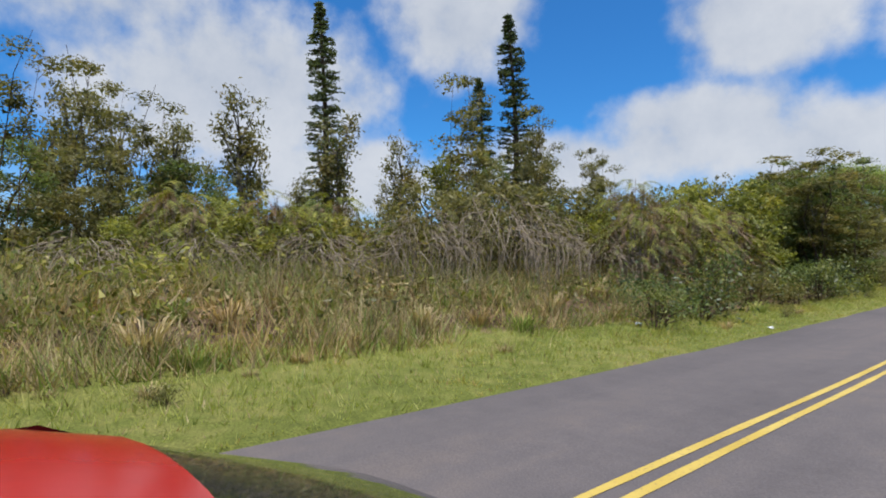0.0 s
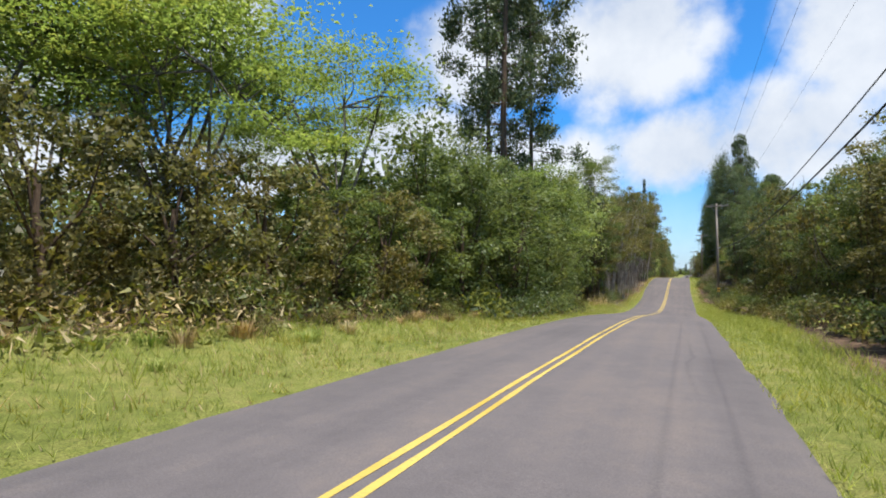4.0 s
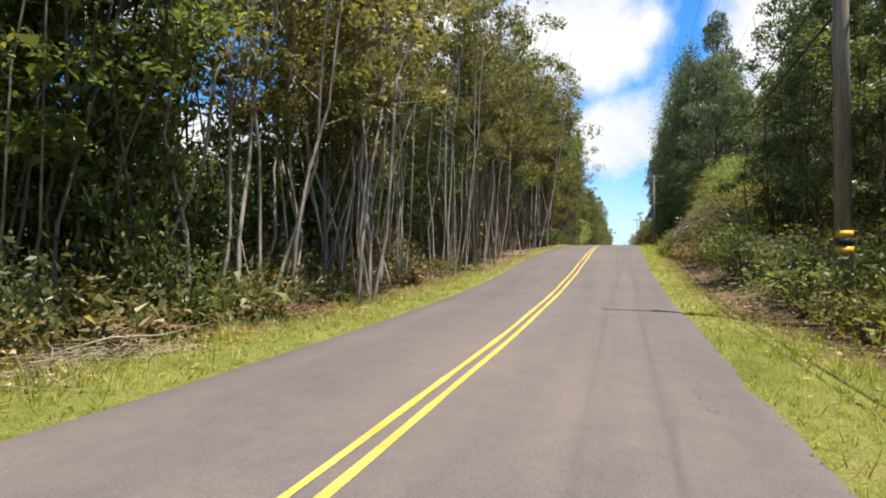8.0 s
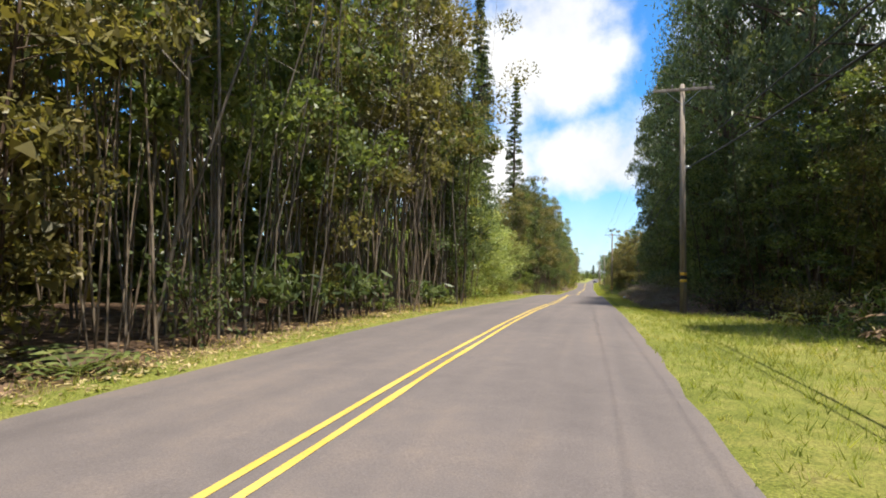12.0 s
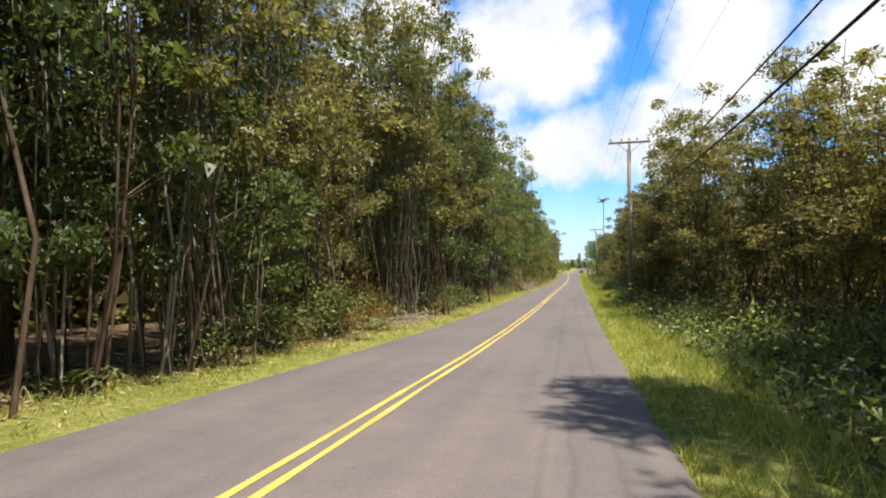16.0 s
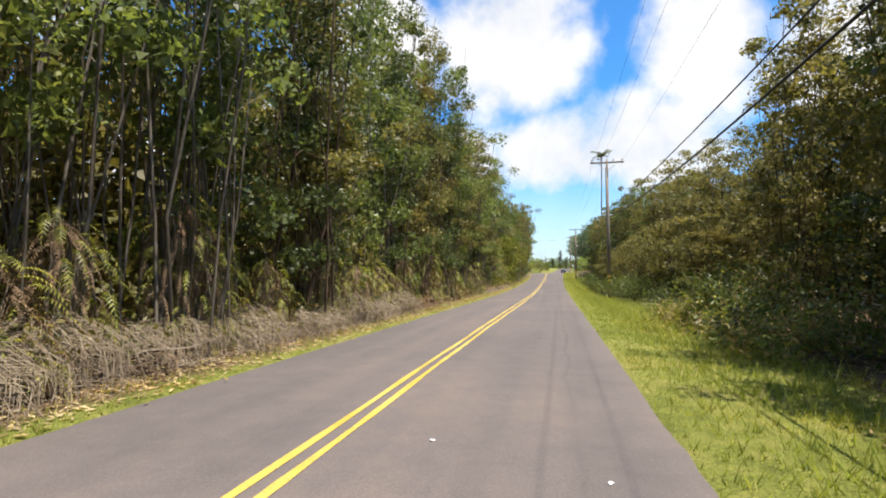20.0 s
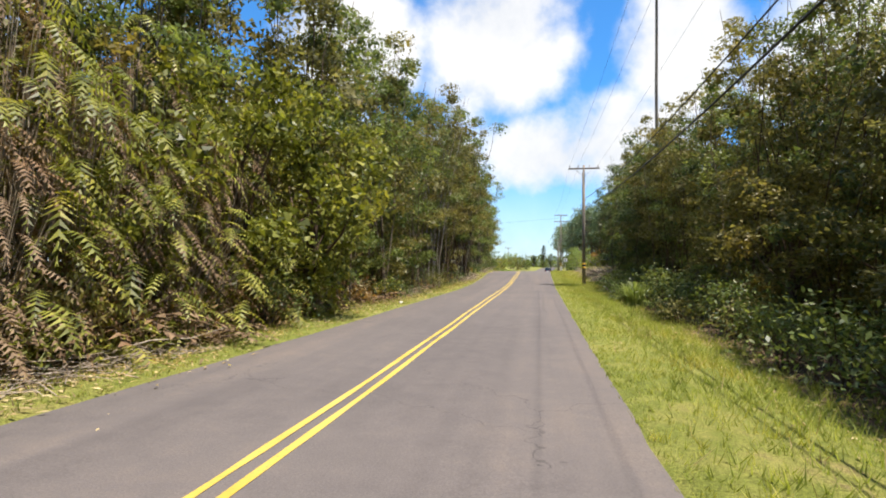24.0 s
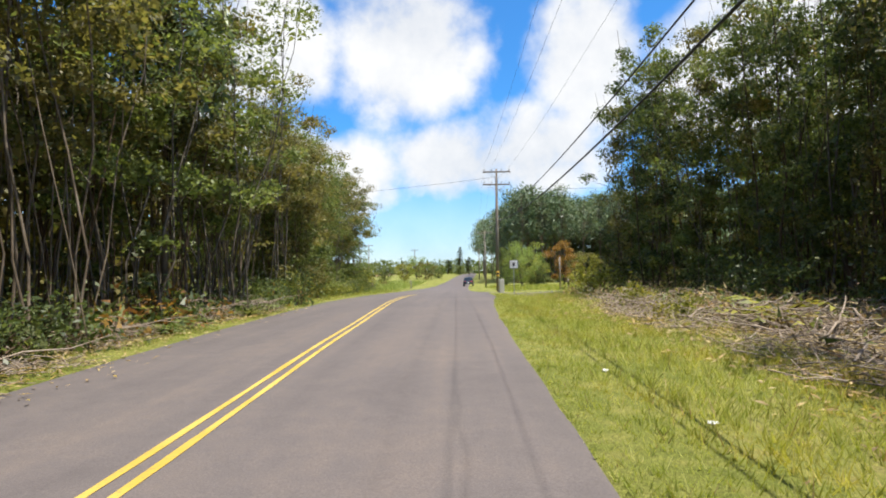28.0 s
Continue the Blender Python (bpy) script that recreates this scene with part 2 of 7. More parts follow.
M["concrete"] = plain("concrete", [(0.36, 0.34, 0.31), (0.52, 0.50, 0.46)], 5.0, 0.85, 0.2, 0, 0.3)
M["sign_white"] = plain("sign_white", [(0.70, 0.70, 0.69), (0.82, 0.82, 0.81)], 9.0, 0.5, 0.4, 0, 0)
M["sign_black"] = plain("sign_black", [(0.02, 0.02, 0.02), (0.04, 0.04, 0.04)], 9.0, 0.5, 0.4, 0, 0)
M["car_red"] = plain("car_red", [(0.27, 0.007, 0.004), (0.35, 0.014, 0.007)], 2.0, 0.18, 0.25, 0, 0)
M["car_red"].node_tree.nodes["Principled BSDF"].inputs["Coat Weight"].default_value = 0.05
M["car_dark"] = plain("car_dark", [(0.016, 0.018, 0.024), (0.028, 0.03, 0.04)], 2.0, 0.25, 0.6, 0, 0)
M["rubber"] = plain("rubber", [(0.012, 0.012, 0.012), (0.03, 0.03, 0.03)], 9.0, 0.8, 0.2, 0, 0.2)
M["glass_dark"] = plain("glass_dark", [(0.010, 0.012, 0.012), (0.018, 0.020, 0.020)], 2.0, 0.05, 0.8, 0, 0)
M["lamp_red"] = plain("lamp_red", [(0.35, 0.01, 0.01), (0.5, 0.02, 0.02)], 9.0, 0.2, 0.6, 0, 0)

# weathered asphalt: pale wheel paths, a reddish cast, dark lines and drips along the lanes
m, nt, b = nodes_of("asphalt", 0.88, 0.25)
v = obj_vec(nt)
sp = nt.nodes.new("ShaderNodeSeparateXYZ")
nt.links.new(v, sp.inputs[0])
long_v = obj_vec(nt, (1.6, 0.05, 1))
blotch = noise_tex(nt, 1.0, 6, long_v)
patchy = noise_tex(nt, 0.23, 5, v)
grain = noise_tex(nt, 55.0, 4, v, 0.7)
speck = nt.nodes.new("ShaderNodeTexVoronoi")
speck.inputs["Scale"].default_value = 95.0
nt.links.new(v, speck.inputs["Vector"])
f = fmath(nt, "ADD", fmath(nt, "ADD", fmath(nt, "MULTIPLY", blotch, 0.36), fmath(nt, "MULTIPLY", patchy, 0.36)), fmath(nt, "MULTIPLY", noise_tex(nt, 2.6, 6, v, 0.65), 0.28))
base = ramp(nt, f, [(0.34, (0.088, 0.077, 0.077)), (0.5, (0.119, 0.103, 0.100)), (0.64, (0.152, 0.125, 0.112))])
base = mixc(nt, 0.6, base, ramp(nt, grain, [(0.25, (0.52, 0.51, 0.51)), (0.75, (1.45, 1.43, 1.42))]), "MULTIPLY")
base = mixc(nt, 0.35, base, ramp(nt, speck.outputs["Distance"], [(0.0, (1.9, 1.85, 1.8)), (0.35, (0.9, 0.9, 0.9))]), "MULTIPLY")
wob = fmath(nt, "MULTIPLY", fmath(nt, "SUBTRACT", noise_tex(nt, 0.35, 5, obj_vec(nt, (0, 1, 0))), 0.5), 0.55)
xw = fmath(nt, "ADD", sp.outputs[0], wob)
for x0, wd, deep_c, sc in ((0.10, 0.05, 0.80, 0.5), (-0.55, 0.14, 0.93, 0.33), (0.62, 0.4, 0.95, 0.21), (-3.6, 0.4, 0.95, 0.27)):
    near = fmath(nt, "DIVIDE", fmath(nt, "ABSOLUTE", fmath(nt, "SUBTRACT", xw, x0)), wd)
    line = fmath(nt, "SUBTRACT", 1.0, near, True)
    gate = fmath(nt, "MULTIPLY", fmath(nt, "SUBTRACT", noise_tex(nt, sc, 3, obj_vec(nt, (0.2, 0.13, 0.2))), 0.40), 6.0, True)
    base = mixc(nt, fmath(nt, "MULTIPLY", line, gate), base, mixc(nt, 1.0, base, (deep_c,) * 3, "MULTIPLY"))
crk = nt.nodes.new("ShaderNodeTexVoronoi")
crk.feature = "DISTANCE_TO_EDGE"
crk.inputs["Scale"].default_value = 0.22
wv = nt.nodes.new("ShaderNodeVectorMath")
wv.operation = "ADD"
wn = nt.nodes.new("ShaderNodeTexNoise")
wn.inputs["Scale"].default_value, wn.inputs["Detail"].default_value = 1.6, 6
nt.links.new(v, wn.inputs["Vector"])
nt.links.new(v, wv.inputs[0])
nt.links.new(wn.outputs["Color"], wv.inputs[1])
nt.links.new(wv.outputs[0], crk.inputs["Vector"])
crack = fmath(nt, "MULTIPLY", fmath(nt, "LESS_THAN", crk.outputs["Distance"], 0.0016), fmath(nt, "GREATER_THAN", noise_tex(nt, 0.06, 2, v), 0.62))
base = mixc(nt, fmath(nt, "MULTIPLY", crack, 0.55), base, (0.045, 0.04, 0.04))
base = mixc(nt, 1.0, base, (0.945, 0.945, 0.94), "MULTIPLY")
nt.links.new(base, b.inputs["Base Color"])
bump(nt, b, grain, 0.35, 0.006)
M["asphalt"] = m

m, nt, b = nodes_of("line_paint", 0.7, 0.3)
v = obj_vec(nt)
worn = noise_tex(nt, 26.0, 6, v, 0.7)
big = noise_tex(nt, 0.8, 4, v)
col = ramp(nt, big, [(0.35, (0.40, 0.275, 0.042)), (0.65, (0.50, 0.365, 0.085))])
thr = fmath(nt, "MULTIPLY", fmath(nt, "SUBTRACT", worn, 0.565), 12.0, True)
nt.links.new(mixc(nt, fmath(nt, "MULTIPLY", thr, 0.75), col, (0.19, 0.145, 0.08)), b.inputs["Base Color"])
M["line_paint"] = m

# ground: turf on the verges and clearings, leaf litter and red-brown soil under the trees (attribute "litter")
m, nt, b = nodes_of("ground_cover", 0.95, 0.1)
v = obj_vec(nt)
at = nt.nodes.new("ShaderNodeAttribute")
at.attribute_name = "litter"
n1, n2, n3 = noise_tex(nt, 0.35, 5, v), noise_tex(nt, 3.0, 6, v), noise_tex(nt, 38.0, 5, v, 0.7)
turf = ramp(nt, fmath(nt, "ADD", fmath(nt, "MULTIPLY", n1, 0.5), fmath(nt, "MULTIPLY", n2, 0.5)),
            [(0.30, (0.075, 0.092, 0.022)), (0.46, (0.140, 0.160, 0.036)), (0.58, (0.200, 0.200, 0.058)), (0.70, (0.200, 0.152, 0.078))])
turf = mixc(nt, 0.85, turf, ramp(nt, n3, [(0.32, (0.28, 0.30, 0.28)), (0.68, (1.8, 1.7, 1.6))]), "MULTIPLY")
soil = ramp(nt, n2, [(0.3, (0.040, 0.026, 0.016)), (0.5, (0.11, 0.074, 0.048)), (0.68, (0.22, 0.155, 0.105))])
soil = mixc(nt, 0.75, soil, ramp(nt, n3, [(0.3, (0.35, 0.33, 0.32)), (0.7, (1.6, 1.5, 1.45))]), "MULTIPLY")
edge = fmath(nt, "ADD", at.outputs["Fac"], fmath(nt, "MULTIPLY", fmath(nt, "SUBTRACT", n2, 0.5), 1.1))
edge = fmath(nt, "MULTIPLY", fmath(nt, "SUBTRACT", edge, 0.32), 2.8, True)
nt.links.new(mixc(nt, edge, turf, soil), b.inputs["Base Color"])
bump(nt, b, n3, 0.8, 0.05)
M["ground"] = m

# ---- plan of the road ----
# height of the road along its length (metres)
PROFILE = [(-400, -1.6), (-40, -1.55), (0, -1.52), (8, -1.58), (15, -1.55), (22, -1.46), (30, -1.35), (38, -1.28), (45, -1.23), (52, -1.17),
           (60, -1.22), (70, -1.38), (81, -1.64), (89, -1.98), (96, -2.42), (103.5, -2.93), (111, -3.36), (118, -3.54), (125, -3.49), (132, -3.33),
           (139, -3.02), (146, -2.47), (152.6, -1.98), (159, -1.60), (165, -1.32), (172, -1.12), (180, -1.02), (188, -1.05), (194, -1.14), (202, -1.35),
           (210, -1.56), (218, -1.68), (226, -1.74), (234, -2.0), (242, -2.34), (249, -2.67), (257, -2.90), (265, -3.10), (281, -3.36), (296, -3.58),
           (304, -3.70), (320, -4.02), (335, -4.34), (350, -4.58), (365, -4.68), (380, -4.61), (393, -4.57), (400, -4.49), (407, -4.26), (414, -3.98),
           (422, -3.80), (432, -3.74), (445, -3.85), (460, -4.12), (490, -4.75), (515, -5.08), (545, -4.95), (600, -4.0), (700, -3.4), (3500, -3.0)]
SG = np.arange(-400, 900, 1.0)
ZG = np.interp(SG, *np.array(PROFILE).T)
ker = np.exp(-0.5 * (np.arange(-12, 13) / 4.0) ** 2)
ZG = np.convolve(np.pad(ZG, 12, mode="edge"), ker / ker.sum(), mode="valid")
EDGE_L, EDGE_R = -4.95, 1.03          # usual edges of the asphalt; both wander a little along the road
LEFT_EDGE = [(-60, -4.95), (120, -4.95), (135, -5.1), (150, -5.4), (180, -5.4), (207, -5.45), (232, -5.15), (300, -5.05), (340, -5.15), (365, -5.22), (392, -5.05), (408, -5.35), (420, -5.8), (430, -6.2), (442, -6.8), (452, -6.6), (465, -5.7), (500, -5.2)]
RIGHT_EDGE = [(-60, 1.03), (130, 1.03), (146, 0.82), (160, 0.95), (190, 1.1), (210, 1.17), (235, 1.05), (300, 1.03), (345, 0.95), (365, 0.85), (385, 0.98), (408, 1.08), (420, 1.18), (430, 1.35), (440, 1.9), (446, 2.5), (456, 2.3), (463, 1.3), (500, 1.05)]
MID_X = [(-200, -2.2), (0, -2.18), (45, -2.28), (100, -2.16), (121, -2.1), (150, -2.2), (165, -2.26), (206, -2.2), (300, -2.17), (345, -2.12), (376, -2.24), (404, -2.28), (418, -2.34), (430, -2.6), (440, -3.0), (447, -3.05), (460, -2.2)]


def road_z(s):
    return np.interp(s, SG, ZG)


def edge_l(s):
    return np.interp(s, *np.array(LEFT_EDGE).T)


def edge_r(s):
    return np.interp(s, *np.array(RIGHT_EDGE).T)


def bend(s):
    """The road swings gently to the right past the crossing."""
    u = np.clip((np.asarray(s, float) - 435) / 110, 0, 4)
    return np.where(u < 1, 2.8 * u * u, 2.8 + 5.6 * (u - 1))


def wave(x, s):
    return (np.sin(0.31 * x + 0.23 * s + 1.3) + np.sin(0.71 * x - 0.39 * s + 0.4) + np.sin(0.17 * s + 2.1) + 0.6 * np.sin(1.3 * x + 0.9 * s)) / 3.6


def soft(v, a, b):
    u = np.clip((v - a) / (b - a), 0, 1)
    return u * u * (3 - 2 * u)


def ground_z(x, s):
    """Height of the ground beside the road."""
    x, s = np.asarray(x, float), np.asarray(s, float)
    xr = x - bend(s)
    left, right = np.maximum(edge_l(s) - xr, 0), np.maximum(xr - edge_r(s), 0)
    d = left + right
    z = road_z(s) - 0.035 + wave(x, s) * 0.13 * soft(d, 0.6, 5)
    z = z + 0.25 * soft(left, 1.5, 7) - 0.10 * soft(right, 0.3, 2.0) + 0.12 * soft(right, 2.4, 4.5)
    z = z + 0.9 * soft(right, 1.4, 4.0) * soft(s, 128, 138) * (1 - soft(s, 158, 168))      # bank beside the hill
    z = z - 0.3 * soft(right, 1.0, 3.0) * soft(s, 232, 240) * (1 - soft(s, 268, 280))
    z = z + 0.5 * soft(left, 2, 7) * soft(s, -30, -10) * (1 - soft(s, 16, 30))
    z = z - 0.35 * soft(right, 1.6, 3.2) * soft(s, 335, 350) * (1 - soft(s, 405, 415))     # shallow ditch
    z = z + 0.9 * soft(right, 1.5, 3.6) * soft(s, 200, 206) * (1 - soft(s, 226, 232))      # bank under the gums
    z = z + 0.5 * soft(left, 2, 6) * soft(s, 45, 52) * (1 - soft(s, 80, 92))
    return np.where(d <= 0, road_z(s) - 0.09, z)


# ---- mesh helpers ----
class Geo:
    """Collects points and faces for one mesh."""

    def __init__(self):
        self.v, self.f, self.n = [], [], 0

    def add(self, verts, faces):
        verts = np.asarray(verts, float).reshape(-1, 3)
        faces = np.asarray(faces, int)
        self.v.append(verts)
        self.f.append(faces + self.n)
        self.n += len(verts)
        return self

    def mesh(self, name, material, smooth=False):
        me = bpy.data.meshes.new(name)
        v = np.concatenate(self.v)
        loops = np.concatenate([f.ravel() for f in self.f])
        sizes = np.concatenate([np.full(len(f), f.shape[1]) for f in self.f])
        me.vertices.add(len(v))
        me.vertices.foreach_set("co", v.ravel())
        me.loops.add(len(loops))
        me.loops.foreach_set("vertex_index", loops)
        me.polygons.add(len(sizes))
        me.polygons.foreach_set("loop_start", np.concatenate([[0], np.cumsum(sizes)[:-1]]))
        me.polygons.foreach_set("loop_total", sizes)
        if smooth:
            me.polygons.foreach_set("use_smooth", np.ones(len(sizes), bool))
        me.update(calc_edges=True)
        me.materials.append(M[material])
        return me


def tube(points, radii, sides=6):
    """A tapered tube along points."""
    p = np.asarray(points, float)
    r = np.broadcast_to(np.asarray(radii, float), (len(p),))
    t = np.gradient(p, axis=0)
    t /= np.linalg.norm(t, axis=1)[:, None] + 1e-9
    ref = np.where(np.abs(t[:, 2:3]) > 0.9, [[1.0, 0, 0]], [[0, 0, 1.0]])
    a = np.cross(t, ref)
    a /= np.linalg.norm(a, axis=1)[:, None] + 1e-9
    b = np.cross(t, a)
    w = np.arange(sides) * 2 * np.pi / sides
    v = p[:, None] + r[:, None, None] * (np.cos(w)[None, :, None] * a[:, None] + np.sin(w)[None, :, None] * b[:, None])
    i, k = np.meshgrid(np.arange(len(p) - 1), np.arange(sides), indexing="ij")
    k2 = (k + 1) % sides
    f = np.stack([i * sides + k, i * sides + k2, (i + 1) * sides + k2, (i + 1) * sides + k], -1).reshape(-1, 4)
    return v.reshape(-1, 3), f


def leaves(rng, centres, size, aspect=0.4, drop=-0.15, flat=0.0, jitter=0.4):
    """A folded leaf at each centre. drop: tendency to hang; flat: tendency to lie level."""
    n = len(centres)
    d = rng.normal(size=(n, 3))
    d[:, 2] = d[:, 2] * (1 - flat) + drop * 2
    d /= np.linalg.norm(d, axis=1)[:, None]
    up = rng.normal(size=(n, 3)) * (1 - flat * 0.8) + np.array([0, 0, 0.5 + flat * 2])
    s = np.cross(d, up)
    s /= np.linalg.norm(s, axis=1)[:, None] + 1e-9
    nn = np.cross(s, d)
    ln = (size * rng.uniform(1 - jitter, 1 + jitter, n))[:, None]
    w = ln * aspect * 0.5
    c = np.asarray(centres)
    v = np.stack([c - d * ln * 0.5, c + s * w + nn * w * 0.45, c + d * ln * 0.5, c - s * w + nn * w * 0.45], 1).reshape(-1, 3)
    return v, np.arange(4 * n).reshape(-1, 4)


def slivers(rng, centres, size, aspect=0.5, drop=-0.15):
    """Three-cornered leaves for what stands deep in the woods."""
    n = len(centres)
    d = rng.normal(size=(n, 3)) + [0, 0, drop * 2]
    d /= np.linalg.norm(d, axis=1)[:, None]
    s = np.cross(d, rng.normal(size=(n, 3)) + [0, 0, 0.5])
    s /= np.linalg.norm(s, axis=1)[:, None] + 1e-9
    ln = (size * rng.uniform(0.6, 1.4, n))[:, None]
    w, c = ln * aspect * 0.5, np.asarray(centres)
    v = np.stack([c - d * ln * 0.35 + s * w, c - d * ln * 0.35 - s * w, c + d * ln * 0.65], 1).reshape(-1, 3)
    return v, np.arange(3 * n).reshape(-1, 3)


def part(name, data, parent, label=""):
    ob = new(name, data)
    ob.parent = parent
    return tagged(ob, label) if label else ob


def box_bm(sx, sy, sz, bevel=0.01, at=(0, 0, 0), seg=1):
    bm = bmesh.new()
    bmesh.ops.create_cube(bm, size=1, matrix=Matrix.Translation(at) @ Matrix.Diagonal((sx, sy, sz, 1)))
    if bevel:
        bmesh.ops.bevel(bm, geom=bm.edges[:], offset=bevel, segments=seg, affect="EDGES")
    return bm


def bm_mesh(name, bm, material, smooth=False):
    me = bpy.data.meshes.new(name)
    bm.to_mesh(me)
    bm.free()
    if smooth:
        me.polygons.foreach_set("use_smooth", np.ones(len(me.polygons), bool))
    me.materials.append(M[material])
    return me


def grid_faces(rows, cols):
    i, k = np.meshgrid(np.arange(rows - 1), np.arange(cols - 1), indexing="ij")
    return np.stack([i * cols + k, i * cols + k + 1, (i + 1) * cols + k + 1, (i + 1) * cols + k], -1).reshape(-1, 4)


# ---- ground, road, markings ----
s_rows = np.concatenate([[-4000, -2000, -1000, -500, -200, -100], np.arange(-60, 560, 2.0), np.arange(560, 900, 10), [950, 1100, 1400, 2000, 3000, 4500]])
x_cols = np.array([-4500, -2000, -900, -400, -200, -120, -80, -60, -48, -38, -31, -26, -22, -19, -16.5, -14.5, -13, -11.5, -10.3, -9.3, -8.5, -7.8, -7.2, -6.6, -6.1,
                   -5.6, -5.2, -4.95, -4.6, -2.2, 0.7, 1.03, 1.3, 1.7, 2.1, 2.6, 3.1, 3.6, 4.1, 4.7, 5.4, 6.2, 7.2, 8.5, 10, 12, 15, 19, 24, 31, 40, 52, 70, 100, 150, 300, 700, 2000, 4500])
S2, X2 = np.meshgrid(s_rows, x_cols, indexing="ij")
X2 = X2 + np.where(np.abs(X2) < 60, bend(np.minimum(S2, 800)), 0)
Z2 = ground_z(X2, np.clip(S2, -380, 880))
far = soft(np.abs(X2), 60, 400)
Z2 = Z2 * (1 - far) + far * (np.interp(S2, [-400, 180, 450, 900], [-1.8, -2.4, -4.2, -4.6]) - 1.0)
ground_me = Geo().add(np.stack([X2, S2, Z2], -1).reshape(-1, 3), grid_faces(len(s_rows), len(x_cols))).mesh("ground", "ground", True)

# where the verge's turf gives way to leaf litter, left and right of the road (metres along, distance from the road's edge)
TURF_L = [(-60, 6), (0, 4.4), (8, 3.6), (16, 2.3), (30, 1.9), (39, 2.1), (43, 20), (50, 20), (52.5, 6.2), (63, 5.2), (82, 2.4), (98, 2.4), (101, 12), (119, 12), (122, 3), (128, 1.3), (139, 1.2), (144, 0.3),
          (168, 0.3), (190, 0.9), (202, 1.8), (210, 4.5), (224, 4.5), (230, 2.2), (256, 1.0), (264, 1.2), (277, 1.3), (281, 3.0), (289, 3.0), (293, 1.0), (299, 0.4), (345, 0.4), (365, 1.2), (395, 1.2), (403, 0.5), (413, 0.5), (418, 1.4), (425, 1.2),
          (445, 3.5), (455, 25), (900, 30)]
TURF_R = [(-60, 4), (40, 1.6), (62, 1.5), (80, 2.2), (100, 3.0), (120, 2.8), (132, 0.8), (152, 0.8), (163, 4.5), (192, 4.5), (200, 1.2), (228, 1.2), (236, 1.7), (262, 1.7),
          (278, 3.0), (320, 3.2), (350, 3.0), (400, 3.2), (420, 4.0), (442, 5.0), (455, 20), (900, 30)]


def turf_width(side, s):
    return np.interp(s, *np.array(TURF_L if side < 0 else TURF_R).T)


xr = X2 - bend(np.minimum(S2, 800))
dl, dr = edge_l(S2) - xr, xr - edge_r(S2)
lit = np.where(dl > 0, soft(dl, turf_width(-1, S2) - 0.4, turf_width(-1, S2) + 0.6), 0) + np.where(dr > 0, soft(dr, turf_width(1, S2) - 0.4, turf_width(1, S2) + 0.6), 0)
lit = lit * (1 - soft(np.abs(X2), 40, 120))
ground_me.attributes.new("litter", "FLOAT", "POINT").data.foreach_set("value", lit.ravel())
tagged(new("ground", ground_me), "grassy verge and brown leaf litter under the forest", "ground", kind="structure")

rng = np.random.default_rng(3)
s_road = np.concatenate([np.arange(-300, -20, 10.0), np.arange(-20, 620, 1.0), np.arange(620, 880, 10.0)])
cols = np.array([-2.98, -2.9, -2.0, -1.0, 0.0, 1.0, 2.0, 2.93, 3.01])
Sr, Cr = np.meshgrid(s_road, cols, indexing="ij")
half_l, half_r = (EDGE_L + EDGE_R) / 2 - edge_l(Sr), edge_r(Sr) - (EDGE_L + EDGE_R) / 2
Cr = np.where(Cr < 0, Cr * half_l / 2.99, Cr * half_r / 2.99)
Xr = (EDGE_L + EDGE_R) / 2 + Cr + bend(Sr)
rag = np.interp(s_road, s_road[::1], rng.normal(size=len(s_road))) * 0.03
Xr[:, 0] += rag - 0.03
Xr[:, -1] += np.roll(rag, 7) + 0.03
Zr = road_z(Sr) - 0.03 * (Cr / 3) ** 2
Zr[:, [0, -1]] -= 0.04
road_me = Geo().add(np.stack([Xr, Sr, Zr], -1).reshape(-1, 3), grid_faces(len(s_road), len(cols))).mesh("road", "asphalt", True)
tagged(new("road", road_me), "weathered grey-brown asphalt two-lane country road", "road", kind="structure")

# side road at the crossing
ss, xs = np.meshgrid(np.linspace(447, 453.5, 8), np.linspace(0, 60, 40), indexing="ij")
flare = np.clip(1 - xs / 5, 0, 1) ** 2 * 4.0
sy = ss + np.where(ss < 450.2, -flare, flare)
sx = EDGE_R - 0.25 + bend(sy) + xs
sz = np.maximum(ground_z(sx, sy), road_z(sy) - 0.12) + 0.035
sz[:, 0] = road_z(sy[:, 0]) - 0.015
side_me = Geo().add(np.stack([sx, sy, sz], -1).reshape(-1, 3), grid_faces(8, 40)).mesh("side_road", "asphalt", True)
tagged(new("side_road", side_me), "narrow asphalt side road joining at the crossing", "road", kind="structure")


def crown_z(x, s):
    c = x - bend(s) - (EDGE_L + EDGE_R) / 2
    return road_z(s) - 0.03 * (c / 3) ** 2


for k, off in enumerate((-0.105, 0.105)):
    sl = np.arange(-150, 452, 0.5)
    wdt = 0.041 + 0.004 * np.sin(sl * 1.7 + k) + 0.006 * rng.normal(size=len(sl)) * 0.5
    wob = 0.012 * np.sin(sl * 0.21 + k * 2) + 0.008 * np.sin(sl * 0.9)
    mid = np.interp(sl, *np.array(MID_X).T)
    lx = np.stack([mid + off + wob - wdt, mid + off + wob + wdt], -1) + bend(sl)[:, None]
    lz = crown_z(lx, np.stack([sl, sl], -1)) + 0.005
    me = Geo().add(np.stack([lx, np.stack([sl, sl], -1), lz], -1).reshape(-1, 3), grid_faces(len(sl), 2)).mesh("centre_line", "line_paint")
    tagged(new("centre_line", me), "yellow painted line of the double no-passing marking", "road marking", "double centre line", "structure")

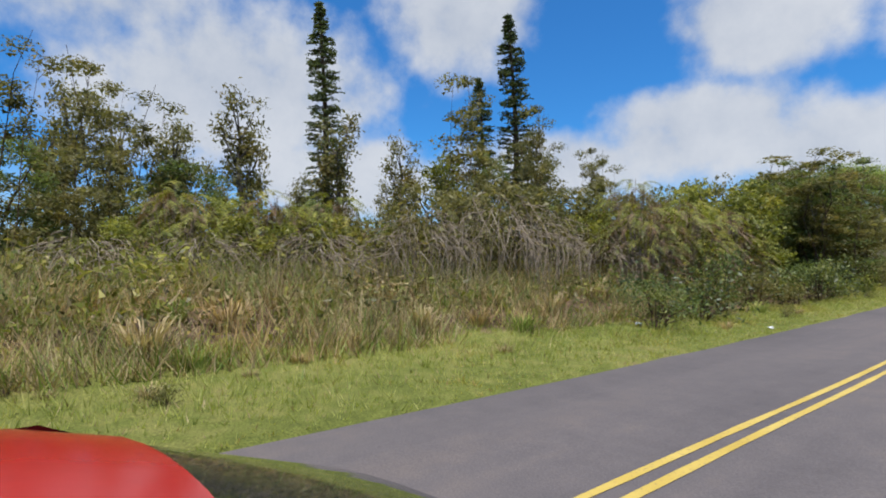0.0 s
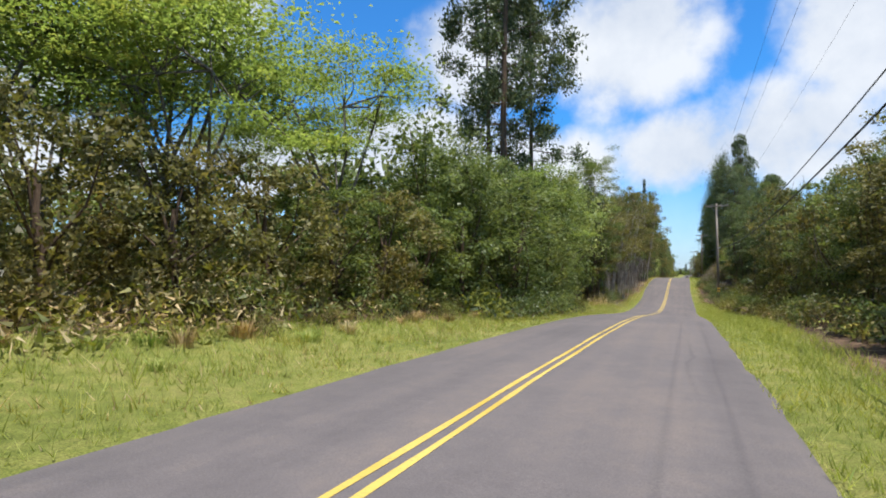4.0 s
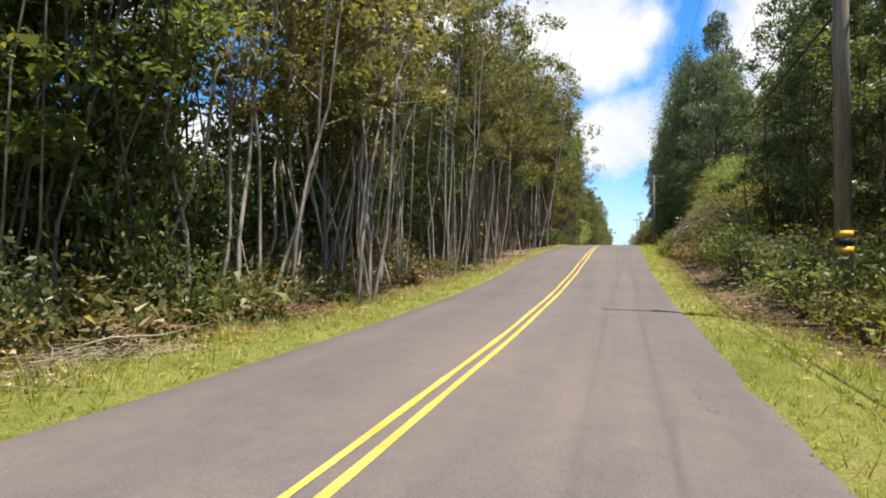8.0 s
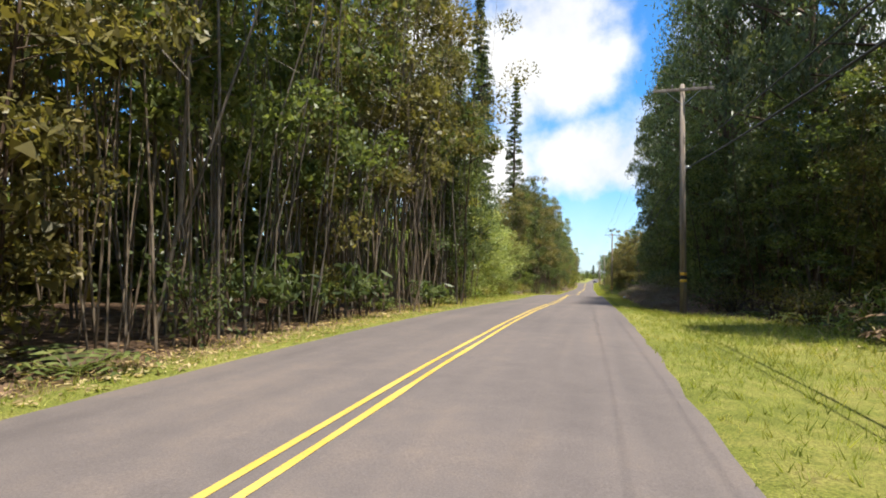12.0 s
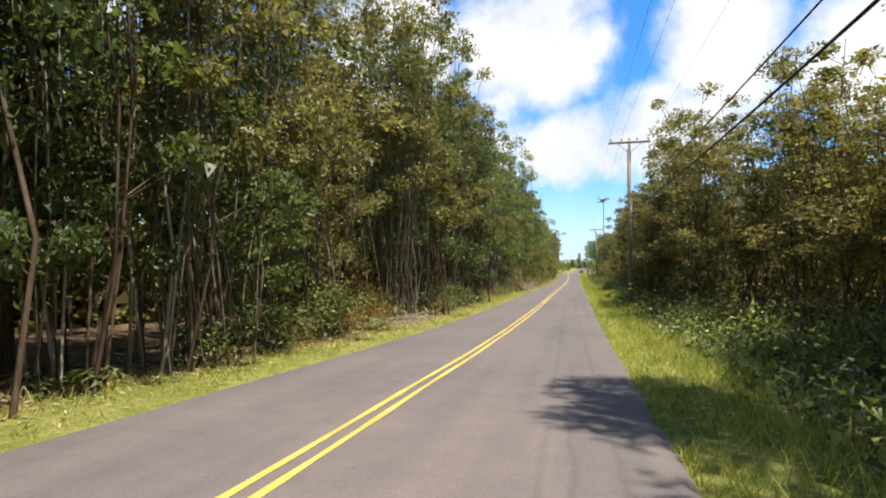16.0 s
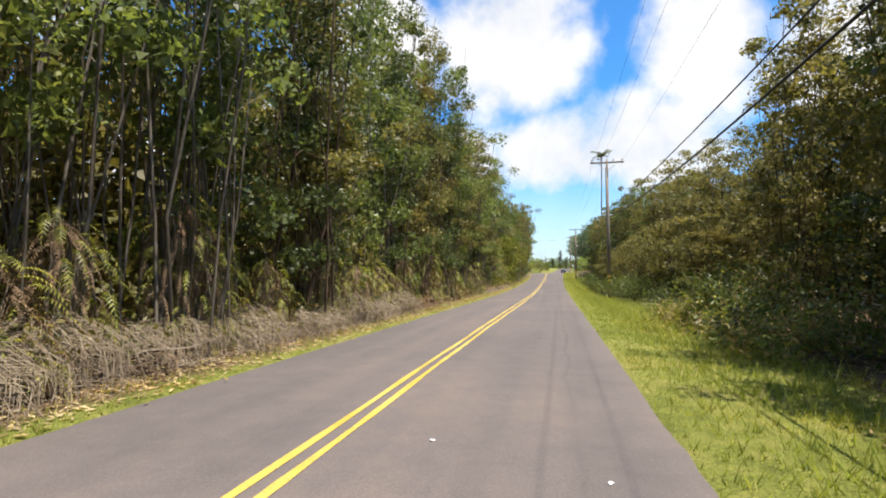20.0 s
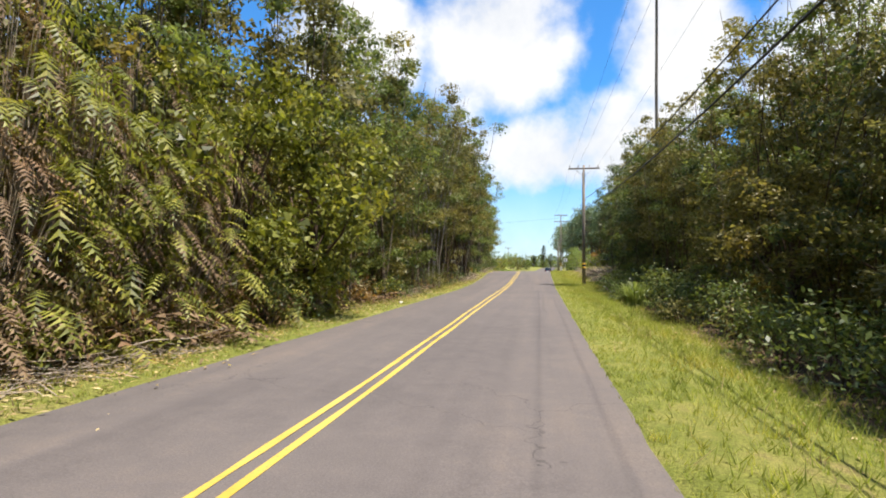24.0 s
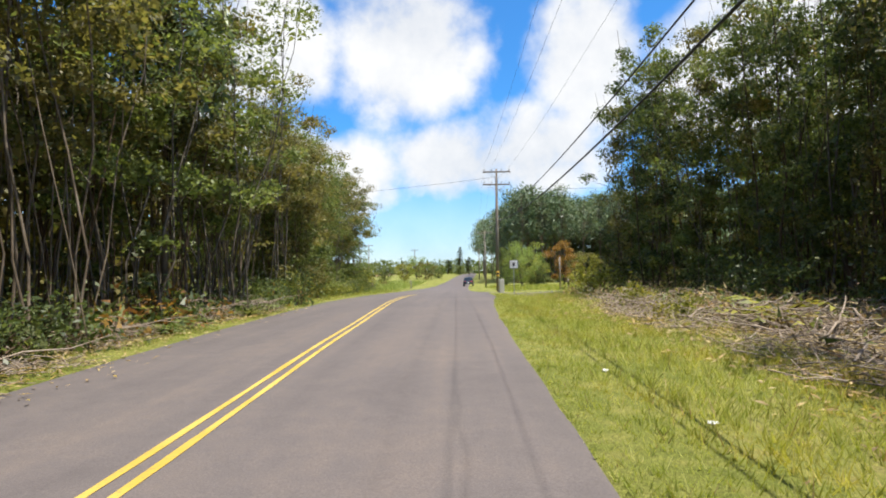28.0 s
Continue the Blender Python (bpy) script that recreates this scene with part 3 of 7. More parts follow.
# ---- kinds of plants: each builder gives the meshes of the parts ----
def bent_stem(rng, base, height, lean=0.1, wob=0.15, n=7):
    t = np.linspace(0, 1, n)
    a = rng.uniform(0, 2 * np.pi)
    k = lean * height
    p = np.stack([base[0] + np.cos(a) * k * t ** 1.4, base[1] + np.sin(a) * k * t ** 1.4, base[2] + height * t], -1)
    p[1:, :2] += np.cumsum(rng.normal(size=(n - 1, 2)) * wob * height / n / 2, axis=0)
    return p


def clusters(rng, centres, per, radius, squash=0.75):
    n = len(centres)
    o = rng.normal(size=(n * per, 3)) * radius * 0.5
    o[:, 2] *= squash
    return np.repeat(centres, per, axis=0) + o


def lobes_of(rng, centres, radii, per):
    """Points spread over the upper skins of leafy lobes."""
    n = len(centres)
    o = rng.normal(size=(n, per, 3))
    o /= np.linalg.norm(o, axis=2)[:, :, None]
    o[:, :, 2] = np.where(o[:, :, 2] < -0.35, -o[:, :, 2], o[:, :, 2])
    r = np.asarray(radii)[:, None, None] * (rng.uniform(0.25, 1.0, (n, per, 1)) ** 0.45)
    return (np.asarray(centres)[:, None] + o * r * [1, 1, 0.72]).reshape(-1, 3)


def heart(rng, centres, radii, per, size):
    """Larger leaves close round the middle of each lobe."""
    n = len(centres)
    o = rng.normal(size=(n, per, 3)) * np.asarray(radii)[:, None, None] * [0.30, 0.30, 0.26]
    return slivers(rng, (np.asarray(centres)[:, None] + o).reshape(-1, 3), size, 0.8, 0.0)


def stem_tree(seed, height=14, stems=6, spread=1.1, crown_from=0.30, lobes=34, per=135, size=0.125, leaf="leaf_olive", bark="bark_pale", thick=0.031, width=1.35, lean=0.16):
    """A clump of thin stems carrying leafy lobes, with twigs lower down."""
    rng = np.random.default_rng(seed)
    g, cs, rs = Geo(), [], []
    t = np.linspace(0, 1, 7)
    for i in range(stems):
        a, r = rng.uniform(0, 2 * np.pi), spread * np.sqrt(rng.uniform(0, 1))
        h = height * rng.uniform(0.85, 0.96)
        p = bent_stem(rng, (r * np.cos(a), r * np.sin(a), -0.15), h, rng.uniform(0.02, lean), 0.26)
        rad = thick * rng.uniform(0.5, 1.4)
        g.add(*tube(p, np.linspace(rad, rad * 0.25, 7), 4))
        m = max(3, lobes // stems)
        u = crown_from + (0.97 - crown_from) * (np.arange(m) + rng.uniform(0, 1, m)) / m
        q = np.stack([np.interp(u, t, p[:, k]) for k in range(3)], -1)
        f = np.clip((u - crown_from) / (1 - crown_from), 0, 1)
        b = rng.uniform(0, 2 * np.pi, m)
        out = width * (0.40 + 0.60 * np.sin(np.pi * np.clip(f * 0.72 + 0.26, 0, 1))) * rng.uniform(0.25, 1, m) * (1 - 1.5 * np.clip(f - 0.7, 0, 0.3))
        e = q + np.stack([out * np.cos(b), out * np.sin(b), rng.uniform(0.0, 0.5, m)], -1)
        for k in range(m):
            g.add(*tube([q[k] - [0, 0, 0.35], e[k]], [rad * 0.4, rad * 0.12], 3))
        cs.extend(e)
        rs.extend(rng.uniform(0.5, 0.95, m) * (0.75 + 0.35 * np.sin(np.pi * f)))
    c = lobes_of(rng, np.array(cs), np.array(rs), per)
    lv = Geo().add(*leaves(rng, c, size, 0.46, -0.35)).add(*heart(rng, cs, rs, 34, 0.19))
    return [("trunk", g.mesh("trunk", bark, True)), ("crown", lv.mesh("crown", leaf))]


def round_tree(seed, height=7, width=2.3, low=0.15, lobes=13, per=80, size=0.24, leaf="leaf_green", bark="bark_brown", thick=0.11, forks=5):
    """A broad-leaved tree: forked trunk, uneven lobes of leaves."""
    rng = np.random.default_rng(seed)
    g, pts = Geo(), []
    lobe_c = []
    for i in range(lobes):
        z = height * (low + (0.93 - low) * (i + 0.5) / lobes)
        prof = np.sin(np.pi * np.clip((z / height - low * 0.6) / (1.08 - low * 0.6), 0.08, 1)) ** 0.6
        a = i * 2.4 + rng.uniform(-0.5, 0.5)
        r = width * prof * rng.uniform(0.35, 0.95)
        lobe_c.append((r * np.cos(a), r * np.sin(a), z))
    rads = [width * rng.uniform(0.26, 0.46) for c in lobe_c]
    for c, rad in zip(lobe_c, rads):
        o = rng.normal(size=(per, 3))
        o /= np.linalg.norm(o, axis=1)[:, None]
        o *= (rad * rng.uniform(0.45, 1.05, per) ** 0.6)[:, None]
        o[:, 2] *= 0.72
        pts.append(np.array(c) + o)
    trunk = bent_stem(rng, (0, 0, -0.2), height * 0.62, 0.06, 0.2, 6)
    g.add(*tube(trunk, np.linspace(thick * 1.25, thick * 0.5, 6), 7))
    for j in rng.choice(lobes, min(lobes, forks + 4), replace=False):
        c = np.array(lobe_c[j])
        q = trunk[min(5, max(1, int(c[2] / height * 5)))] * [1, 1, 0.8]
        mid = (q + c) / 2 + rng.normal(size=3) * 0.12
        g.add(*tube([q, mid, c], [thick * 0.45, thick * 0.3, thick * 0.1], 4))
    c = np.concatenate(pts)
    return [("trunk", g.mesh("trunk", bark, True)), ("crown", Geo().add(*leaves(rng, c, size, 0.46, -0.25)).add(*heart(rng, lobe_c, rads, 60, 0.17)).mesh("crown", leaf))]


def shrub(seed, height=1.6, width=1.2, n=760, size=0.13, leaf="leaf_green", bark="bark_brown", drop=0.0, aspect=0.42):
    rng = np.random.default_rng(seed)
    g = Geo()
    heads = []
    for i in range(9):
        a, r = rng.uniform(0, 2 * np.pi), width * rng.uniform(0.2, 0.85)
        e = np.array([r * np.cos(a), r * np.sin(a), height * rng.uniform(0.35, 0.9)])
        g.add(*tube([(0.1 * np.cos(a), 0.1 * np.sin(a), -0.1), e * [0.45, 0.45, 0.6], e], [0.03, 0.02, 0.008], 4))
        heads.append(e)
    c = clusters(rng, np.array(heads), n // 9, width * 0.62, 0.7)
    c[:, 2] = np.abs(c[:, 2]) * 0.98 + 0.05
    return [("woody_base", g.mesh("woody_base", bark, True)), ("foliage", Geo().add(*leaves(rng, c, size, aspect, drop)).mesh("foliage", leaf))]


def cook_pine(seed, height=30, width=1.5, ragged=0.0, bare=0.1, n=46):
    """Columnar pine: whorls of short branches carrying dark clumps."""
    rng = np.random.default_rng(seed)
    g = Geo()
    t = np.linspace(0, 1, 9)
    axis = np.stack([0.25 * np.sin(t * 5 + seed), 0.2 * np.sin(t * 4), height * t - 0.2], -1)
    g.add(*tube(axis, np.linspace(height * 0.011, 0.04, 9), 8))
    pts = []
    for i in range(n):
        u = bare + (1 - bare) * (i + 0.5) / n
        wid = width * (1 - u) ** 0.35 * (1.0 if u < 0.9 else 0.6)
        if ragged:
            wid *= 1.25 * rng.uniform(0.45, 1.3)
        q = np.array([np.interp(u, t, axis[:, k]) for k in range(3)])
        m = 4 if ragged else 7
        for k in range(m):
            if ragged and rng.uniform() < 0.34:
                continue
            a = rng.uniform(0, 2 * np.pi)
            e = q + np.array([np.cos(a) * wid, np.sin(a) * wid, rng.uniform(-0.25, 0.3) * wid + (0.3 if ragged else 0)])
            g.add(*tube([q, (q + e) / 2 - [0, 0, 0.08], e], [0.05, 0.035, 0.012], 3))
            if ragged:
                pts.append(e + rng.normal(size=(240, 3)) * [0.40, 0.40, 0.36])
                pts.append(q * 0.45 + e * 0.55 + rng.normal(size=(70, 3)) * 0.26)
            else:
                s = rng.uniform(0.35, 1.05, 26)[:, None]
                pts.append(q + (e - q) * s + rng.normal(size=(26, 3)) * [0.10, 0.10, 0.07])
    c = np.concatenate(pts)
    lv = slivers(rng, c, 0.26 if ragged else 0.27, 0.5, 0.12)
    return [("trunk", g.mesh("trunk", "bark_brown", True)), ("crown", Geo().add(*lv).mesh("crown", "leaf_pine"))]


def umbrella_tree(seed, height=9.5, width=6.0, leaf="leaf_acacia", limbs=6):
    """Albizia: forking limbs under a broad, flat, feathery canopy in tiers."""
    rng = np.random.default_rng(seed)
    g, pts = Geo(), []
    trunk = bent_stem(rng, (0, 0, -0.2), height * 0.42, 0.06, 0.25, 6)
    g.add(*tube(trunk, np.linspace(0.22, 0.14, 6), 8))
    for i in range(limbs):
        a = i * 2 * np.pi / limbs + rng.uniform(-0.4, 0.4)
        q = trunk[3 + i % 3]
        r = width * rng.uniform(0.38, 0.55)
        fork = np.array([r * np.cos(a), r * np.sin(a), height * rng.uniform(0.62, 0.78)])
        mid = q * 0.5 + fork * 0.5 + rng.normal(size=3) * 0.25 + [0, 0, -0.2]
        g.add(*tube([q, mid, fork], [0.11, 0.085, 0.06], 6))
        for k in range(7):
            b = a + rng.normal() * 0.75
            rr = width * (0.12 + 0.88 * np.sqrt((k + rng.uniform(0.2, 1)) / 7.5))
            low = rng.uniform() < 0.28
            z = height * (1.0 - 0.20 * (rr / width) ** 2) + rng.uniform(-0.8, 0.1) - (height * rng.uniform(0.12, 0.3) if low else 0)
            e = np.array([rr * np.cos(b), rr * np.sin(b), z])
            g.add(*tube([fork, (fork + e) / 2 + rng.normal(size=3) * 0.2 - [0, 0, 0.15], e], [0.05, 0.032, 0.012], 4))
            for tier in range(3):
                o = rng.normal(size=(150, 3)) * [0.9, 0.9, 0.10]
                pts.append(e + o + rng.normal(size=3) * [0.8, 0.8, 0.25] * tier)
    c = np.concatenate(pts)
    lv = Geo().add(*leaves(rng, c, 0.17, 0.5, -0.02, flat=0.72)).add(*leaves(rng, np.concatenate([p[:40] for p in pts]), 0.26, 0.7, 0.0, flat=0.85))
    return [("trunk", g.mesh("trunk", "bark_grey", True)), ("crown", lv.mesh("crown", leaf))]


def gum_tree(seed, height=20, bare=0.5, width=2.6, leaf="leaf_euc", bark="bark_pale", heads=26, per=38, size=0.34, thick=0.17, lobe=0.0):
    """Tall straight eucalyptus with a bare trunk and drooping clumps high up."""
    rng = np.random.default_rng(seed)
    g = Geo()
    axis = bent_stem(rng, (0, 0, -0.2), height * 0.97, 0.03, 0.06, 9)
    g.add(*tube(axis, np.linspace(thick, 0.04, 9), 7))
    t = np.linspace(0, 1, 9)
    cs = []
    for i in range(heads):
        u = bare + (0.97 - bare) * (i + rng.uniform(0, 1)) / heads
        q = np.array([np.interp(u * 0.9, t, axis[:, k]) for k in range(3)])
        a = rng.uniform(0, 2 * np.pi)
        r = width * np.sin(np.pi * np.clip((u - bare) / (1 - bare) * 0.8 + 0.18, 0, 1)) * rng.uniform(0.45, 1)
        e = np.array([axis[-1, 0] * u + r * np.cos(a), axis[-1, 1] * u + r * np.sin(a), u * height])
        g.add(*tube([q, (q + e) / 2 + [0, 0, 0.2], e], [thick * 0.3, thick * 0.2, 0.02], 4))
        cs.append(e)
    c = lobes_of(rng, np.array(cs), lobe * rng.uniform(0.7, 1.3, heads), per) if lobe else clusters(rng, np.array(cs), per, 1.35, 0.8)
    return [("trunk", g.mesh("trunk", bark, True)), ("crown", Geo().add(*slivers(rng, c, size, 0.36, -0.3)).mesh("crown", leaf))]


def ohia(seed, height=7.0, leaf="leaf_olive"):
    """Slender, gnarled tree whose leaves sit in small tufts at the twig ends."""
    rng = np.random.default_rng(seed)
    g, tips = Geo(), []
    trunk = bent_stem(rng, (0, 0, -0.2), height * 0.8, 0.06, 0.3, 7)
    g.add(*tube(trunk, np.linspace(0.13, 0.06, 7), 6))
    for i in range(34):
        q = trunk[rng.integers(2, 7)]
        a = rng.uniform(0, 2 * np.pi)
        ln = rng.uniform(0.3, 0.95)
        e = q + np.array([np.cos(a) * ln, np.sin(a) * ln, rng.uniform(0.3, 1.6)])
        g.add(*tube([q, q * 0.4 + e * 0.6 + [0, 0, -0.15], e], [0.05, 0.03, 0.012], 4))
        tips.append(e)
        tips.append(q * 0.3 + e * 0.7 + rng.normal(size=3) * 0.2)
    c = clusters(rng, np.array(tips), 46, 0.46)
    return [("trunk", g.mesh("trunk", "bark_grey", True)), ("crown", Geo().add(*slivers(rng, c, 0.17, 0.55, 0.1)).mesh("crown", leaf))]


def fern(seed, size=1.0, fronds=13, leaf="leaf_bright", tilt=0.9, width=0.24):
    """Arching fronds with leaflets in two rows."""
    rng = np.random.default_rng(seed)
    g, lv = Geo(), Geo()
    for i in range(fronds):
        a = i * 2.399 + rng.uniform(-0.3, 0.3)
        ln = size * rng.uniform(0.7, 1.15)
        t = np.linspace(0, 1, 9)
        up = tilt * rng.uniform(0.6, 1.25)
        p = np.stack([np.cos(a) * ln * t * 0.85, np.sin(a) * ln * t * 0.85, ln * (up * t - 0.75 * up * t ** 2.3) + 0.02], -1)
        g.add(*tube(p[::2], np.linspace(0.014, 0.004, 5) * (size + 0.4), 3))
        side = np.array([-np.sin(a), np.cos(a), 0])
        for k in range(1, 9):
            w = width * size * np.sin(np.pi * (0.12 + 0.85 * k / 9)) * rng.uniform(0.8, 1.2)
            fw = (p[k] - p[k - 1]) * 0.55
            for sgn in (-1, 1):
                tip = p[k] + side * sgn * w + fw * 1.1 - [0, 0, 0.25 * w]
                lv.add([p[k] - fw * 0.25, p[k] + fw * 0.9, tip], [[0, 1, 2]])
    return [("rootstock", g.mesh("rootstock", "bark_brown", True)), ("frond_crown", lv.mesh("frond_crown", leaf))]


def frond(rng, lv, p0, a, ln, width, up=0.25, n=12):
    """One feathered frond that arches out and hangs."""
    t = np.linspace(0, 1, n)
    out = np.array([np.cos(a), np.sin(a), 0])
    side = np.array([-np.sin(a), np.cos(a), 0])
    p = np.asarray(p0) + out * (ln * 0.8 * t)[:, None] + np.array([0, 0, 1]) * (ln * (up * t - 0.75 * t ** 2))[:, None]
    fw = np.gradient(p, axis=0)
    w = (width * np.sin(np.pi * (0.15 + 0.82 * t)) * rng.uniform(0.8, 1.2, n))[:, None]
    for sg in (-1, 1):
        v = np.stack([p - fw * 0.3, p + fw * 0.35, p + side * sg * w + fw * 0.6 - [0, 0, 0.3] * w], 1).reshape(-1, 3)
        lv.add(v, np.arange(3 * n).reshape(-1, 3))


def fern_bank(seed, height=4.6, width=2.2, green=120, dead=170):
    """A mound of climbing ferns: dead fronds beneath, green ones on top."""
    rng = np.random.default_rng(seed)
    g, top, dry = Geo(), Geo(), Geo()
    for i in range(green + dead):
        a, u = rng.uniform(0, 2 * np.pi), rng.uniform(0.02, 1.0) ** 0.8
        r = width * np.sqrt(1 - u ** 1.6) * rng.uniform(0.75, 1.1)
        p0 = (r * np.cos(a), r * np.sin(a), height * u)
        b = a + rng.normal() * 0.5
        if i < green:
            frond(rng, top, p0, b, rng.uniform(0.7, 1.3), rng.uniform(0.15, 0.26))
        else:
            frond(rng, dry, np.array(p0) * [0.85, 0.85, 0.92], b, rng.uniform(0.5, 1.0), rng.uniform(0.08, 0.15), 0.0)
        if i % 3 == 0:
            q = np.array(p0)
            g.add(*tube([q * [0.3, 0.3, 0] + [0, 0, -0.1], q * [0.7, 0.7, 0.6], q], [0.02, 0.014, 0.007], 3))
    return [("woody_base", g.mesh("woody_base", "vine", True)), ("dead_foliage", dry.mesh("dead_foliage", "fern_dead")), ("foliage", top.mesh("foliage", "leaf_bright"))]


def tall_palm(seed, height=20):
    """Thin palm stem with a small shuttlecock head."""
    rng = np.random.default_rng(seed)
    g, lv = Geo(), Geo()
    axis = bent_stem(rng, (0, 0, -0.2), height, 0.015, 0.02, 9)
    g.add(*tube(axis, np.linspace(0.13, 0.075, 9), 8))
    top = axis[-1]
    for i in range(17):
        a, ln = i * 2.399, rng.uniform(1.6, 2.2)
        up = rng.uniform(0.35, 1.15)
        t = np.linspace(0, 1, 8)
        p = top + np.stack([np.cos(a) * ln * t * 0.8, np.sin(a) * ln * t * 0.8, ln * (up * t - 0.55 * t ** 2)], -1)
        g.add(*tube(p, np.linspace(0.03, 0.008, 8), 3))
        side = np.array([-np.sin(a), np.cos(a), 0])
        for k in range(1, 8):
            fw = (p[k] - p[k - 1])
            for sgn in (-1, 1):
                lv.add([p[k] - fw * 0.45, p[k] + fw * 0.3, p[k] + side * sgn * 0.42 + fw * 0.6 - [0, 0, 0.22]], [[0, 1, 2]])
    return [("trunk", g.mesh("trunk", "bark_grey", True)), ("crown", lv.mesh("crown", "leaf_pine"))]


def brush_pile(seed, length=3.0, width=1.5, height=0.7, sticks=90):
    """Cut branches thrown in a heap."""
    rng = np.random.default_rng(seed)
    g = Geo()
    for i in range(sticks):
        c = np.array([rng.uniform(-width, width) * 0.5, rng.uniform(-length, length) * 0.5, 0])
        hh = height * max(0.08, 1 - (2 * c[0] / width) ** 2 * 0.7) * max(0.25, 1 - (2 * c[1] / length) ** 2)
        c[2] = hh * rng.uniform(0.02, 0.9)
        a, ln = rng.uniform(0, np.pi), rng.uniform(0.25, 1.1)
        d = np.array([np.cos(a), np.sin(a), rng.uniform(-0.28, 0.34)]) * ln * 0.5
        mid = c + rng.normal(size=3) * 0.06
        r = rng.uniform(0.004, 0.013)
        lo = [c - d, mid, c + d]
        lo = [np.array([q[0], q[1], max(q[2], 0.0)]) for q in lo]
        g.add(*tube(lo, [r, r * 0.85, r * 0.5], 4))
    poles = []
    for i in range(6):
        p = [(rng.uniform(-0.4, 0.4) * width, rng.uniform(-0.4, 0.4) * length, 0.02 + height * rng.uniform(0.05, 0.7))]
        a, ln = rng.uniform(0, 2 * np.pi), rng.uniform(0.35, 0.7)
        for k in range(3):
            a += rng.normal() * 0.25
            q = p[-1]
            p.append((q[0] + np.cos(a) * ln, q[1] + np.sin(a) * ln, max(0.02, q[2] + rng.uniform(-0.16, 0.22))))
        r = rng.uniform(0.010, 0.020)
        poles.append(("branch", Geo().add(*tube(p, [r, r * 0.9, r * 0.7, r * 0.35], 5)).mesh("branch", "stick", True)))
    chips = np.stack([rng.normal(size=900) * width * 0.45, rng.normal(size=900) * length * 0.42, rng.uniform(0.0, 0.10, 900)], -1)
    lv = Geo().add(*leaves(rng, chips, 0.13, 0.28, 0.0, flat=0.75))
    return [("brushwood", g.mesh("brushwood", "stick", True)), ("leaf_mat", lv.mesh("leaf_mat", "straw"))] + poles


def vine_thicket(seed, height=2.6, width=2.2, stems=150, leafy=260, fat=0.017):
    """A mound of dead, hanging vine stems under a thin green skin."""
    rng = np.random.default_rng(seed)
    g = Geo()
    heads = []
    for i in range(stems):
        a, r = rng.uniform(0, 2 * np.pi), width * rng.uniform(0.15, 0.75)
        b = a + rng.normal() * 0.35
        z = height * (1 - 0.45 * (r / width) ** 2) * rng.uniform(0.6, 1.05)
        q = np.array([r * np.cos(a), r * np.sin(a), z])
        foot = np.array([(r + rng.uniform(0.2, 0.7)) * np.cos(b), (r + rng.uniform(0.2, 0.7)) * np.sin(b), max(0.0, z - rng.uniform(0.8, 2.4))])
        knee = q * 0.55 + foot * 0.45 + np.array([0.22 * np.cos(a), 0.22 * np.sin(a), 0.25])
        rad = rng.uniform(0.005, fat)
        g.add(*tube([q * [0.75, 0.75, 1.02], q, knee, foot], [rad, rad, rad * 0.8, rad * 0.5], 3))
        heads.append(q)
    c = clusters(rng, np.array(heads)[rng.integers(0, stems, 52)], leafy // 52 + 1, 0.55)
    return [("vine_tangle", g.mesh("vine_tangle", "vine", True)), ("foliage", Geo().add(*leaves(rng, c, 0.18, 0.45, -0.1)).mesh("foliage", "leaf_olive"))]


def grass_clump(seed, height=1.5, blades=220, leaf="grass_tall", spread=0.35, arch=0.8):
    rng = np.random.default_rng(seed)
    g = Geo()
    for i in range(blades):
        a = rng.uniform(0, 2 * np.pi)
        r0 = spread * np.sqrt(rng.uniform())
        h, out = height * rng.uniform(0.55, 1.1), height * arch * rng.uniform(0.1, 0.75)
        ca, sa = np.cos(a), np.sin(a)
        w = np.array([-sa, ca, 0]) * 0.012 * height
        t = np.array([0, 0.35, 0.7, 1.0])
        p = np.stack([(r0 + out * t ** 1.7) * ca, (r0 + out * t ** 1.7) * sa, h * (t - 0.42 * t ** 2.6)], -1)
        g.add([p[0] - w, p[0] + w, p[1] + w, p[1] - w, p[2] + w * 0.8, p[2] - w * 0.8, p[3]], [[0, 1, 2], [0, 2, 3], [3, 2, 4], [3, 4, 5], [5, 4, 6]])
    return [("tuft", g.mesh("tuft", leaf))]


